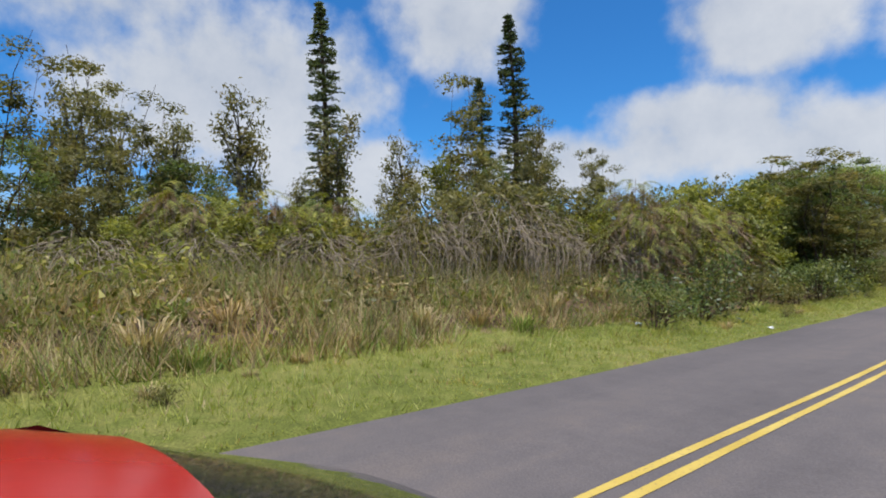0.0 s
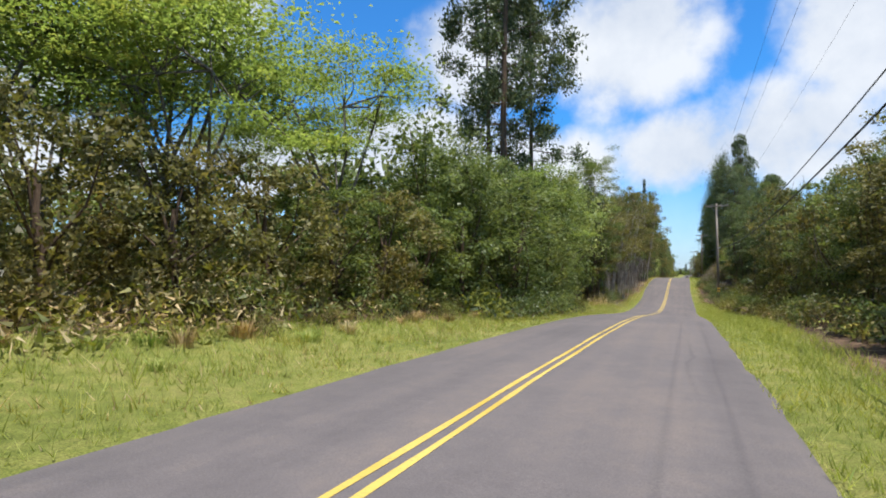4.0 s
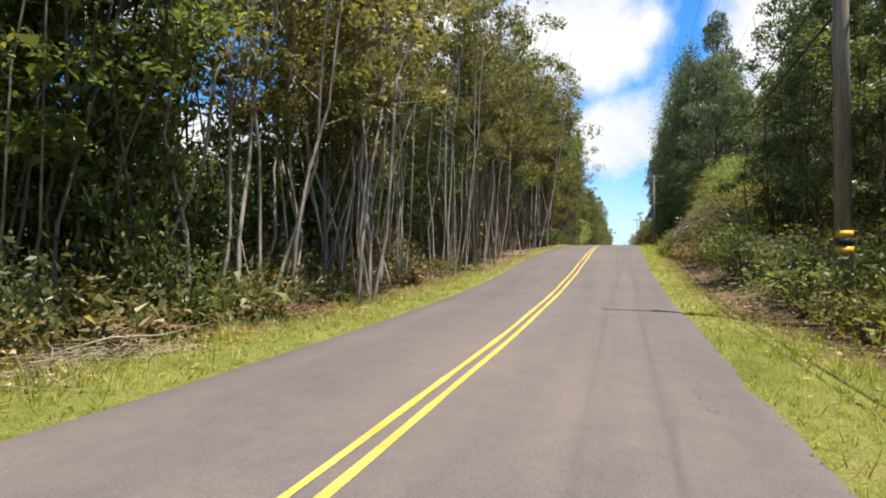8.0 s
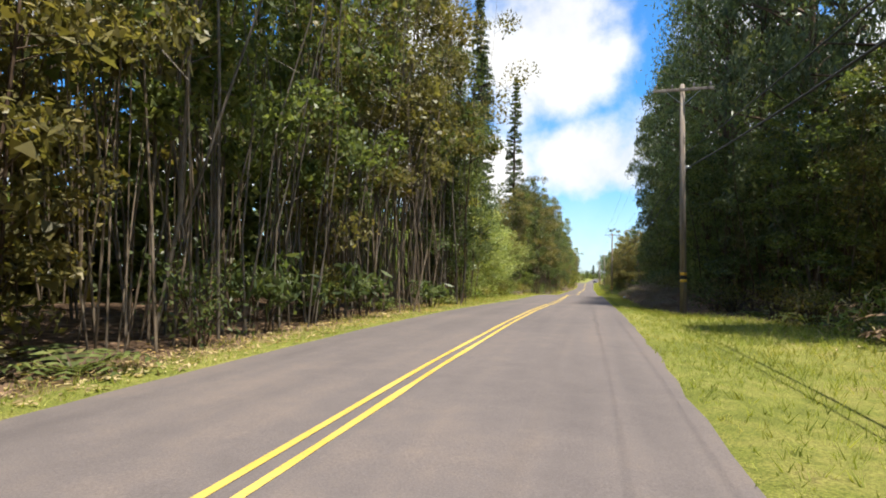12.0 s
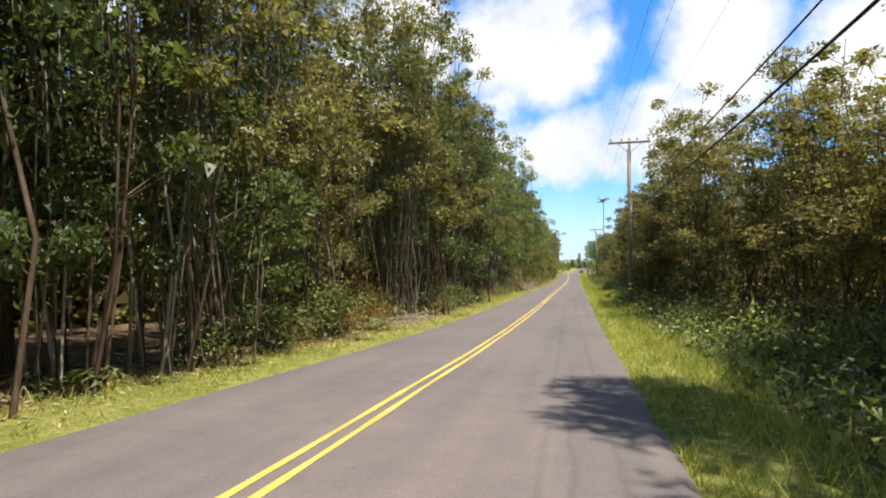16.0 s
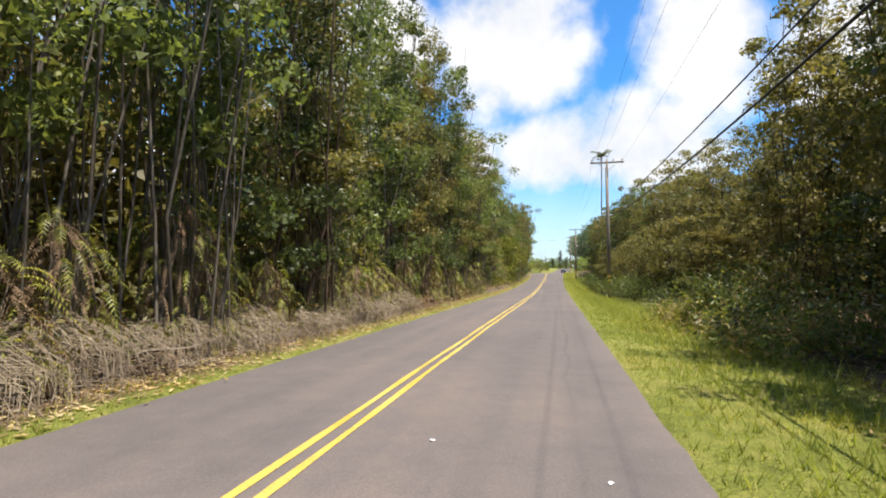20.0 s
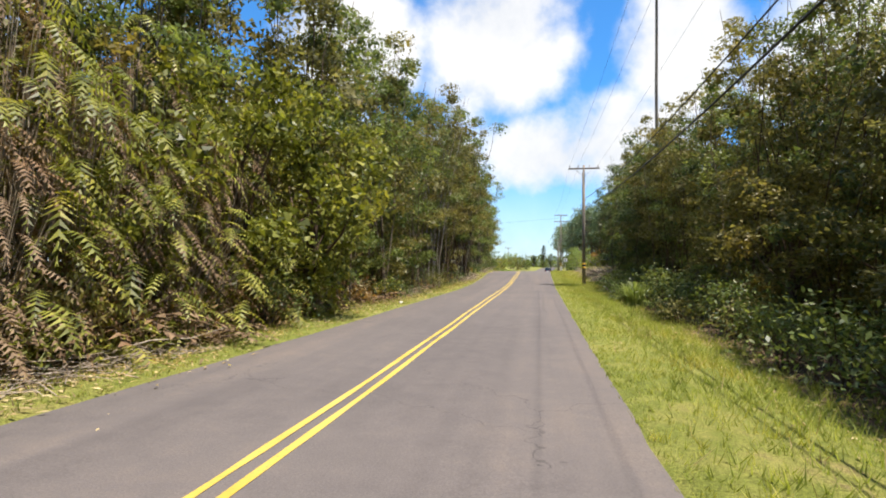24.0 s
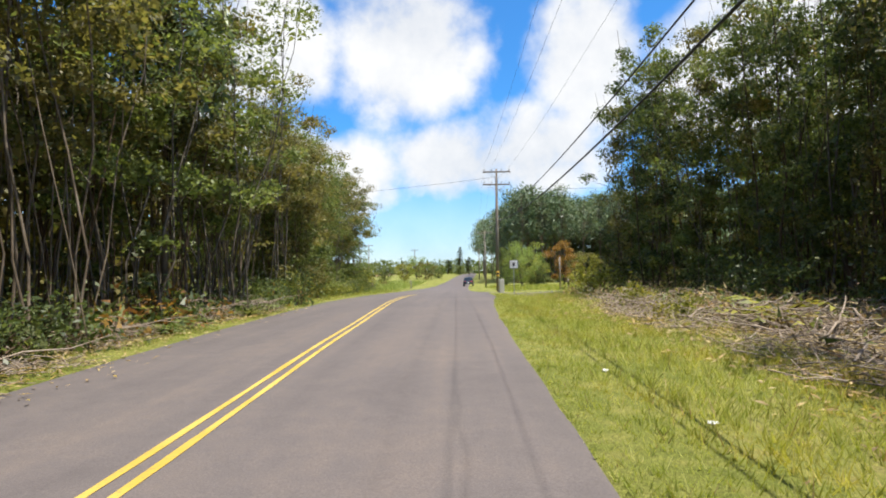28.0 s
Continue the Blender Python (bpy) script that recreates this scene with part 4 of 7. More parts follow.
KINDS = {
    "stem_a": (stem_tree(1, 14, 15, thick=0.027), "tree", "clump of thin pale stems with small olive leaves", "roadside_tree"),
    "stem_b": (stem_tree(2, 14, 14, 1.4, 0.36, 42, bark="bark_pale", thick=0.026, width=2.0), "tree", "slender bare-stemmed forest tree with a thin olive crown", "roadside_tree"),
    "stem_c": (stem_tree(3, 14, 11, 1.1, 0.24, 44, leaf="leaf_green", bark="bark_grey", thick=0.028), "tree", "crowded grey stems with green leaves to the top", "roadside_tree"),
    "stem_d": (stem_tree(4, 14, 11, 1.2, 0.38, 44, bark="bark_grey", thick=0.032, width=2.1), "tree", "grey-stemmed forest tree with leaves only near the top", "roadside_tree"),
    "stem_bold": (stem_tree(39, 14, 12, 1.6, 0.42, 48, thick=0.04, bark="bark_white", lean=0.3, width=2.0), "tree", "cluster of stout pale leaning trunks, leafy only high up", "roadside_tree"),
    "full_c": (stem_tree(40, 14, 6, 1.2, 0.12, 44, 140, leaf="leaf_dark", bark="bark_brown", thick=0.034), "tree", "tall forest tree with dark glossy leaves on brown stems", "leafy_tree"),
    "over_tree": (stem_tree(43, 14, 9, 1.1, 0.27, 54, width=2.1, bark="bark_brown"), "tree", "forest tree with olive boughs hanging out over dark stems", "leafy_tree"),
    "full_a": (stem_tree(5, 14, 5, 1.0, 0.03, 44, 135, leaf="leaf_olive", bark="bark_brown"), "tree", "forest tree leafy from the ground up, olive green", "leafy_tree"),
    "full_b": (stem_tree(6, 14, 5, 1.2, 0.05, 44, 135, leaf="leaf_green", bark="bark_pale"), "tree", "forest tree with green leaves down to the verge", "leafy_tree"),
    "dark_a": (round_tree(7, 8, 2.2, 0.06, 22, 240, 0.135, "leaf_dark"), "tree", "dense dark-green tree with broad leaves", "broadleaf_tree"),
    "dark_b": (round_tree(8, 8, 2.0, 0.08, 22, 240, 0.135, "leaf_green"), "tree", "dense green broad-leaved tree with an uneven crown", "broadleaf_tree"),
    "fine_green": (round_tree(41, 10.5, 3.0, 0.04, 34, 300, 0.115, "leaf_green"), "tree", "dense green tree overhanging the verge", "broadleaf_tree"),
    "fine_pale": (round_tree(42, 10.5, 3.0, 0.10, 32, 290, 0.115, "leaf_pale", "bark_grey", 0.15), "tree", "feathery pale green tree overhanging the verge", "broadleaf_tree"),
    "bush_tree": (round_tree(9, 5, 2.1, 0.04, 16, 230, 0.13, "leaf_olive"), "tree", "low olive-green tree with a spreading crown", "broadleaf_tree"),
    "yellow_tree": (round_tree(10, 5, 2.0, 0.08, 16, 230, 0.15, "leaf_bright"), "tree", "low tree with yellow-green drooping leaves", "broadleaf_tree"),
    "acacia": (round_tree(11, 9, 3.1, 0.16, 26, 420, 0.115, "leaf_acacia", "bark_grey", 0.14), "tree", "pale feathery-leaved tree with a spreading crown", "broadleaf_tree"),
    "pale_tree": (round_tree(38, 9, 3.4, 0.03, 28, 420, 0.115, "leaf_pale", "bark_grey", 0.16), "tree", "pale grey-green tree with drooping feathery sprays", "broadleaf_tree"),
    "rust_tree": (round_tree(12, 5, 1.6, 0.2, 12, 200, 0.14, "leaf_rust"), "tree", "small tree with rust-brown drying leaves", "broadleaf_tree"),
    "shrub_a": (shrub(13), "shrub", "leafy green shrub beside the road", "shrub"),
    "shrub_b": (shrub(14, 1.3, 1.1, 640, 0.125, "leaf_olive"), "shrub", "olive-green shrub beside the road", "shrub"),
    "shrub_c": (shrub(15, 1.1, 1.0, 560, 0.17, "leaf_bright", drop=-0.1), "shrub", "bright green shrub with broad leaves", "broadleaf_shrub"),
    "shrub_d": (shrub(16, 1.5, 1.2, 640, 0.135, "leaf_dark"), "shrub", "dark green shrub of the undergrowth", "undergrowth_bush"),
    "ginger": (shrub(17, 1.5, 0.9, 260, 0.40, "leaf_dark", aspect=0.22, drop=-0.12), "shrub", "glossy ginger plant with long leaves", "ginger_plant"),
    "fern": (fern(18), "fern", "bright green fern with arching fronds", "fern"),
    "dry_fern": (fern(37, 1.7, 20, "fern_dead", 0.8, 0.13), "fern", "dead brown fern fronds under the trees", "dead_fern"),
    "fern_dark": (fern(19, 1.1, leaf="leaf_green"), "fern", "green arching fern in the undergrowth", "fern"),
    "brush_a": (brush_pile(20, sticks=230), "brush pile", "heap of grey cut branches and dead leaves", "brush_pile"),
    "brush_b": (brush_pile(21, 4.2, 1.8, 0.38, 260), "brush pile", "low heap of bleached branches beside the verge", "brush_pile"),
    "vines_a": (vine_thicket(22), "thicket", "mound of dry tan vine stems with thin leaves", "vine_thicket"),
    "vines_b": (vine_thicket(23, 2.0, 1.8, 120, 150), "thicket", "tangle of dead brown vine stems", "vine_thicket"),
    "dead_brush": (vine_thicket(44, 1.5, 1.9, 330, 60, 0.011), "thicket", "grey-brown tangle of dead brushwood beside the verge", "dead_thicket"),
    "fern_bank": (fern_bank(45), "fern", "bank overgrown with green and dead brown fern fronds", "fern_bank"),
    "fern_bank_dry": (fern_bank(46, 3.4, 1.9, 60, 150), "fern", "dead brown ferns hanging over a bank", "fern_bank"),
    "pine": (cook_pine(24, 30, n=50), "pine tree", "tall dark pine with a columnar crown", "cook_pine"),
    "pine_ragged": (cook_pine(25, 26, 3.6, 1.0, 0.34, 19), "pine tree", "ragged dark pine with clumps on bare limbs", "cook_pine"),
    "umbrella_a": (umbrella_tree(26), "tree", "flat-topped feathery albizia tree, light green", "albizia_tree"),
    "umbrella_b": (umbrella_tree(27, 12, 6.5, "leaf_green"), "tree", "spreading flat-topped albizia tree", "albizia_tree"),
    "gum_dark": (gum_tree(28, 16, 0.16, 3.0, "leaf_dark", "bark_brown", 56, 190, 0.2), "tree", "tall dark eucalyptus leafy to low down", "eucalyptus_tree"),
    "gum_full": (gum_tree(47, 16, 0.12, 3.4, "leaf_gum", "bark_brown", 56, 290, 0.24, 0.2, 1.15), "tree", "tall dark eucalyptus with a dense heavy crown", "eucalyptus_tree"),
    "gum_a": (gum_tree(29, heads=40, per=26, size=0.58, bare=0.45, width=3.4), "tree", "tall eucalyptus with a straight pale trunk", "eucalyptus_tree"),
    "gum_b": (gum_tree(30, 19, 0.52, 3.0, heads=34, per=26, size=0.58), "tree", "slim eucalyptus with a high crown", "eucalyptus_tree"),
    "ohia_a": (ohia(31), "tree", "slender ohia tree with tufted leaves", "ohia_tree"),
    "ohia_b": (ohia(32, 6.0, "leaf_bright"), "tree", "ohia tree with yellow-green tufts", "ohia_tree"),
    "palm": (tall_palm(33), "palm tree", "very tall thin palm with a small head of fronds", "palm_tree"),
    "clump": (grass_clump(34, leaf="leaf_green"), "grass clump", "large arching clump of long green grass", "grass_clump"),
    "clump_dry": (grass_clump(35, 1.0, 110, "straw", 0.3), "grass clump", "tuft of tall dry grass", "grass_clump"),
    "clump_green": (grass_clump(36, 0.7, 110, "grass_tall", 0.35), "grass clump", "tuft of tall green grass", "grass_clump"),
}


def plant(kind, x, s, height=1.0, wide=None, turn=None, group="", sink=0.06, label=""):
    """Sets one plant on the ground; height and wide are scales."""
    parts, category, text, name = KINDS[kind]
    root = new(name)
    root.empty_display_size = 0.3
    wide = height if wide is None else wide
    root.matrix_basis = pose(x, s, float(ground_z(x, s)) - sink, 0, 0, random.uniform(0, 360) if turn is None else turn) @ Matrix.Diagonal((wide, wide, height, 1))
    tagged(root, label or text, category, group)
    for pn, data in parts:
        ob = part(pn, data, root)
        if pn in ("brushwood", "leaf_mat"):
            tagged(ob, kind="stuff")
    return root

# ---- forest beside the road: stretches of the plan ----
# from, to, distance of the front row (x), height, kinds of the front rows, kinds behind, spacing
random.seed(11)
STEMS, FULL, DARK = ["stem_a", "stem_b", "stem_c", "stem_d", "stem_a"], ["over_tree", "full_b", "full_a", "stem_c", "over_tree"], ["full_c", "dark_b", "full_c", "full_b"]
STRETCHES = [
    # left side
    (31, 40, -9.5, 7.3, ["full_a", "over_tree", "full_b", "full_a"], 0.85),
    (80, 90, -8.5, 8.6, ["fine_green", "full_c", "dark_b"], 1.5),
    (90, 99.5, -8.5, 9.8, ["fine_green", "fine_green", "full_c", "fine_pale"], 1.6),
    (98, 126, -16.0, 12.0, ["acacia", "pale_tree", "acacia", "fine_pale"], 1.9),
    (121.5, 129, -9.0, 13.5, ["full_c", "over_tree", "stem_c", "over_tree"], 1.5),
    (128.5, 138, -8.4, 13.5, ["stem_a", "stem_bold", "ohia_a"], 3.0),
    (141, 162, -7.4, 16.0, STEMS + ["stem_bold", "stem_bold"], 1.6),
    (162, 170, -7.5, 16.8, ["stem_a", "stem_b", "stem_c", "stem_a"], 1.2),
    (170, 186, -7.7, 16.0, ["stem_a", "full_a", "stem_c", "stem_a"], 1.7),
    (186, 199, -7.4, 16.5, STEMS, 1.6),
    (199, 209, -8.0, 14.5, ["full_c", "stem_c", "full_c"], 1.5),
    (209, 231, -9.8, 7.6, ["acacia", "pale_tree", "ohia_b", "ohia_a"], 1.6),
    (231, 239, -8.6, 12.5, ["full_a", "full_b", "stem_a"], 1.5),
    (239, 247, -7.3, 16.4, ["full_c", "stem_b", "full_a", "full_c"], 1.2),
    (247, 255, -8.2, 15.4, ["full_a", "full_b", "full_a", "stem_a"], 1.6),
    (255, 268, -7.6, 17.2, ["full_c", "full_c", "over_tree", "stem_c", "stem_a"], 1.4),
    (268, 276, -7.3, 17.2, ["full_c", "full_a", "full_c", "stem_b"], 1.2),
    (276, 300, -7.8, 16.4, FULL + ["full_c", "stem_c"], 1.6),
    (300, 308, -7.6, 17.8, ["full_c", "full_b", "stem_c", "full_c"], 1.4),
    (308, 334, -7.7, 16.8, ["full_b", "full_c", "stem_c", "full_a", "full_c", "over_tree"], 1.5),
    (334, 363, -7.5, 15.2, FULL + ["stem_a", "stem_c"], 1.6),
    (363, 375, -11.2, 14.0, FULL + ["stem_a", "stem_c"], 1.7),
    (375, 385, -7.6, 14.8, ["full_a", "full_b", "full_a", "over_tree"], 1.4),
    (385, 392, -7.6, 13.8, ["full_a", "full_b", "stem_c", "full_a"], 1.4),
    (392, 402, -7.6, 13.8, ["stem_b", "stem_c", "full_a", "over_tree", "stem_a"], 1.5),
    (402, 414, -7.4, 15.2, ["over_tree", "stem_c", "over_tree", "stem_b"], 1.3),
    (414, 436, -8.4, 13.8, ["full_b", "full_a", "stem_a", "over_tree", "stem_c"], 1.4),
    (442, 470, -10.2, 12.0, ["full_b", "full_a", "stem_d", "full_b"], 1.3),
    # right side
    (28, 62, 9.0, 7.0, ["full_a", "bush_tree", "dark_b"], 2.2),
    (62, 108, 7.4, 9.0, ["full_a", "bush_tree", "stem_c", "dark_b", "full_b"], 1.8),
    (108, 122, 7.8, 10.6, ["full_a", "full_b", "full_a", "stem_a"], 1.7),
    (122, 131, 9.0, 10.4, ["full_a", "full_b", "full_a"], 1.4),
    (131, 137, 7.6, 11.0, ["full_a", "full_b", "full_a", "full_c"], 1.5),
    (137, 141, 7.0, 11.6, ["full_c", "full_a", "dark_a", "full_c"], 1.6),
    (141, 150.5, 6.8, 13.4, ["full_c", "dark_a", "full_c"], 1.4),
    (153, 160, 12.4, 12.0, ["full_a", "full_b", "acacia"], 1.6),
    (161, 186, 8.6, 7.6, ["full_a", "acacia", "full_b", "over_tree"], 1.4),
    (158, 186, 13.0, 17.4, ["gum_full", "full_c", "full_b", "gum_full"], 1.6),
    (184, 200, 8.8, 10.0, ["full_a", "full_b", "stem_c"], 1.9),
    (200, 231, 7.0, 10.0, DARK, 1.8),
    (231, 246, 6.8, 9.4, ["over_tree", "full_b", "full_a"], 1.6),
    (246, 260, 7.0, 9.6, ["full_a", "full_b", "over_tree"], 1.6),
    (260, 281, 6.4, 12.4, ["over_tree", "full_a", "full_c"], 1.5),
    (280, 308, 7.4, 11.0, ["over_tree", "full_b", "over_tree", "full_c"], 1.6),
    (308, 319, 8.8, 11.8, ["over_tree", "full_c", "over_tree"], 1.6),
    (319, 345, 8.6, 9.8, ["full_a", "stem_a", "stem_c", "full_a"], 1.7),
    (320, 380, 6.7, 5.2, ["bush_tree", "full_a", "bush_tree"], 2.4),
    (345, 380, 7.7, 11.4, ["over_tree", "full_c", "over_tree", "full_b"], 1.7),
    (380, 396, 8.2, 12.0, ["full_a", "full_b", "full_a", "full_c"], 1.6),
    (396, 413, 7.9, 12.0, ["full_c", "over_tree", "dark_a", "full_c"], 1.4),
    (412, 422, 9.2, 13.4, ["full_c", "over_tree", "full_a"], 1.3),
    (420, 438, 12.6, 14.4, ["full_c", "full_a", "full_b", "stem_c"], 1.0),
    (437, 447, 10.4, 14.2, ["full_c", "full_a", "full_b", "full_c"], 0.9),
]
BASE = {"fine_green": 10.5, "fine_pale": 10.5, "pale_tree": 9, "dark_a": 8, "dark_b": 8, "bush_tree": 5, "yellow_tree": 5, "acacia": 9, "ohia_a": 7, "ohia_b": 6, "gum_a": 20, "gum_b": 19, "gum_dark": 16, "gum_full": 16, "rust_tree": 5}
for a, b, xf, h, front, step in STRETCHES:
    sg = -1 if xf < 0 else 1
    side = "trees of the forest on the uphill side" if sg < 0 else "trees of the forest on the pole side"
    random.seed(round(a * 10) + (5 if sg > 0 else 0))
    s = a + random.uniform(0, step)
    while s < b:
        kind = random.choice(front)
        hh = h * random.uniform(0.84, 1.05) / BASE.get(kind, 14)
        x = xf + sg * random.uniform(-0.55, 1.3)
        wide = random.uniform(0.9, 1.25) if sg < 0 else random.uniform(0.85, 1.05)
        if kind in ("dark_a", "dark_b", "acacia", "bush_tree"):
            wide *= 0.8 + 0.22 * hh
        plant(kind, x, s, hh, wide, group=side)
        s += step * random.uniform(0.7, 1.3)

# the close-grown woods behind the front row: crowns and stems too many to count
rng = np.random.default_rng(40)


def deep_woods(a, b, xf, h, leaf, bark, low=0.06, gap=1.15, depth=9.0):
    sg = -1 if xf < 0 else 1
    rng = np.random.default_rng(round(a * 10) + (5 if sg > 0 else 0))
    n = int((b - a) * depth / gap ** 2 * 0.55)
    s, x = rng.uniform(a, b, n), xf + sg * (1.6 + depth * rng.uniform(0, 1, n) ** 0.85)
    hh = h * rng.uniform(0.70, 1.04, n) * (0.92 + 0.1 * np.sin(s * 0.35))
    z0 = ground_z(x, s)
    g = Geo()
    for i in np.repeat(np.arange(n), 2):
        lean = rng.normal(size=2) * 0.07 * hh[i]
        mid = rng.normal(size=2) * 0.18
        r = rng.uniform(0.014, 0.045)
        g.add(*tube([(x[i], s[i], z0[i] - 0.1), (x[i] + lean[0] * 0.4 + mid[0], s[i] + lean[1] * 0.4 + mid[1], z0[i] + hh[i] * 0.4), (x[i] + lean[0], s[i] + lean[1], z0[i] + hh[i] * 0.85)], [r, r * 0.7, r * 0.25], 4))
    tagged(new("forest_stems", g.mesh("forest_stems", bark, True)), "crowded thin stems deep in the shaded woods", "woods", kind="stuff")
    k = 8
    u = (np.arange(k)[None] + rng.uniform(0, 1, (n, k))) / k
    wide = 1.3 * (0.4 + 0.6 * np.sin(np.pi * np.clip(u, 0.1, 0.95)))
    ang, rad = rng.uniform(0, 2 * np.pi, (n, k)), np.sqrt(rng.uniform(0, 1, (n, k))) * wide
    c = np.stack([x[:, None] + rad * np.cos(ang), s[:, None] + rad * np.sin(ang), (z0 + low * hh)[:, None] + ((0.98 - low) * hh)[:, None] * u ** 0.66], -1).reshape(-1, 3)
    c = lobes_of(rng, c, rng.uniform(0.6, 1.15, n * k), 32)
    tagged(new("forest_canopy", Geo().add(*slivers(rng, c, 0.24, 0.7)).mesh("forest_canopy", leaf)), "close-grown leaves of the woods behind the roadside trees", "woods", kind="stuff")
    m = int((b - a) * h * 26)
    s, x, u = rng.uniform(a, b, m), xf + sg * (depth * 0.75 + 3.5 * rng.uniform(0, 1, m)), rng.uniform(0, 1, m) ** 1.35
    c = np.stack([x, s, ground_z(x, s) + 0.80 * h * u * (0.85 + 0.15 * np.sin(s * 0.9) + 0.12 * np.sin(s * 2.3))], -1)
    tagged(new("forest_depth", Geo().add(*slivers(rng, c, 0.55, 0.85)).mesh("forest_depth", leaf)), "dim undergrowth deep in the closed woods", "woods", kind="stuff")


def scrub(a, b, x0, x1, low, high, n, leafs, size=0.2):
    """Tangled low growth over a strip of ground, rising away from the road."""
    rng = np.random.default_rng(round(abs(a) * 10 + abs(x0) * 3))
    s, t = rng.uniform(a, b, n), rng.uniform(0, 1, n)
    x = x0 + (x1 - x0) * t
    hgt = (low + (high - low) * t) * (0.75 + 0.45 * np.sin(s * 0.8 + x) * np.sin(x * 0.6 + 1)) * np.sqrt(rng.uniform(0, 1, n))
    c = np.stack([x, s, ground_z(x, s) + hgt], -1)
    pick = np.sin(s * 0.45 + x * 0.33) * 0.25 + 0.5 + rng.uniform(-0.35, 0.35, n)
    for i, leaf in enumerate(leafs):
        sel = (pick >= i / len(leafs)) & (pick < (i + 1) / len(leafs))
        lv = slivers(rng, clusters(rng, c[sel], 4, 0.5), size * 1.15, 0.25 if leaf == "straw" else 0.42, 0.1)
        tagged(new("scrub_growth", Geo().add(*lv).mesh("scrub_growth", leaf)), "tangled low growth of grass, vines and shrubs", "scrub", kind="stuff")


for a, b, xf, h, leaf, bark, *low in ((31, 39.5, -9.8, 6.8, "leaf_olive", "bark_pale"), (80, 99, -8.2, 9.6, "leaf_green", "bark_brown"), (98, 124, -18, 11.0, "leaf_acacia", "bark_brown"), (122, 130, -9.0, 15.0, "leaf_dark", "bark_brown"), (129, 153, -9.0, 6.0, "leaf_dark", "bark_brown"), (153, 163, -7.8, 17.8, "leaf_dark", "bark_pale", 0.36), (163, 170, -7.8, 17.8, "leaf_dark", "bark_brown", 0.06), (170, 186, -8.4, 17.0, "leaf_olive", "bark_pale", 0.3), (186, 205, -7.8, 17.8, "leaf_dark", "bark_pale", 0.36), (205, 212, -8, 12, "leaf_green", "bark_pale"),
                                (212, 240, -11.0, 6.4, "leaf_acacia", "bark_pale"), (239, 246, -8.0, 15.8, "leaf_dark", "bark_brown", 0.1), (246, 255, -8.8, 15.2, "leaf_olive", "bark_brown", 0.1), (255, 276, -8.0, 16.4, "leaf_dark", "bark_brown", 0.12), (276, 334, -7.9, 15.6, "leaf_olive", "bark_brown"), (334, 363, -7.6, 14.8, "leaf_olive", "bark_brown"), (363, 375, -11.4, 13.6, "leaf_olive", "bark_brown"), (375, 385, -7.4, 13.6, "leaf_olive", "bark_brown"), (385, 392, -8.0, 13.6, "leaf_olive", "bark_brown"), (392, 402, -8.0, 13.8, "leaf_dark", "bark_brown", 0.3), (402, 424, -8.0, 14.6, "leaf_dark", "bark_brown", 0.12), (424, 440, -7.4, 13.6, "leaf_olive", "bark_pale"), (440, 470, -10, 11.5, "leaf_green", "bark_pale"),
                                (28, 62, 9.0, 6.5, "leaf_olive", "bark_brown"), (62, 128, 7.4, 8.8, "leaf_olive", "bark_brown"), (128, 153, 8.0, 10.5, "leaf_olive", "bark_brown"), (153, 160, 13.0, 10.6, "leaf_olive", "bark_brown"), (158, 184, 14.5, 14.0, "leaf_green", "bark_brown"), (184, 200, 9.0, 10, "leaf_olive", "bark_brown"), (200, 231, 7.5, 11, "leaf_dark", "bark_brown"),
                                (231, 246, 7.2, 9.2, "leaf_dark", "bark_brown"), (246, 260, 8.0, 9.0, "leaf_olive", "bark_brown"), (260, 308, 7.2, 9.6, "leaf_olive", "bark_brown"), (308, 345, 8.4, 9.4, "leaf_olive", "bark_brown"), (345, 394, 8.0, 11.0, "leaf_olive", "bark_brown"), (394, 413, 7.8, 11.6, "leaf_dark", "bark_brown"), (412, 422, 9.4, 11, "leaf_olive", "bark_brown"), (420, 438, 13.0, 13.4, "leaf_green", "bark_brown"), (437, 447, 10.9, 13.2, "leaf_green", "bark_brown")):
    deep_woods(a, b, xf, h, leaf, bark, *low)

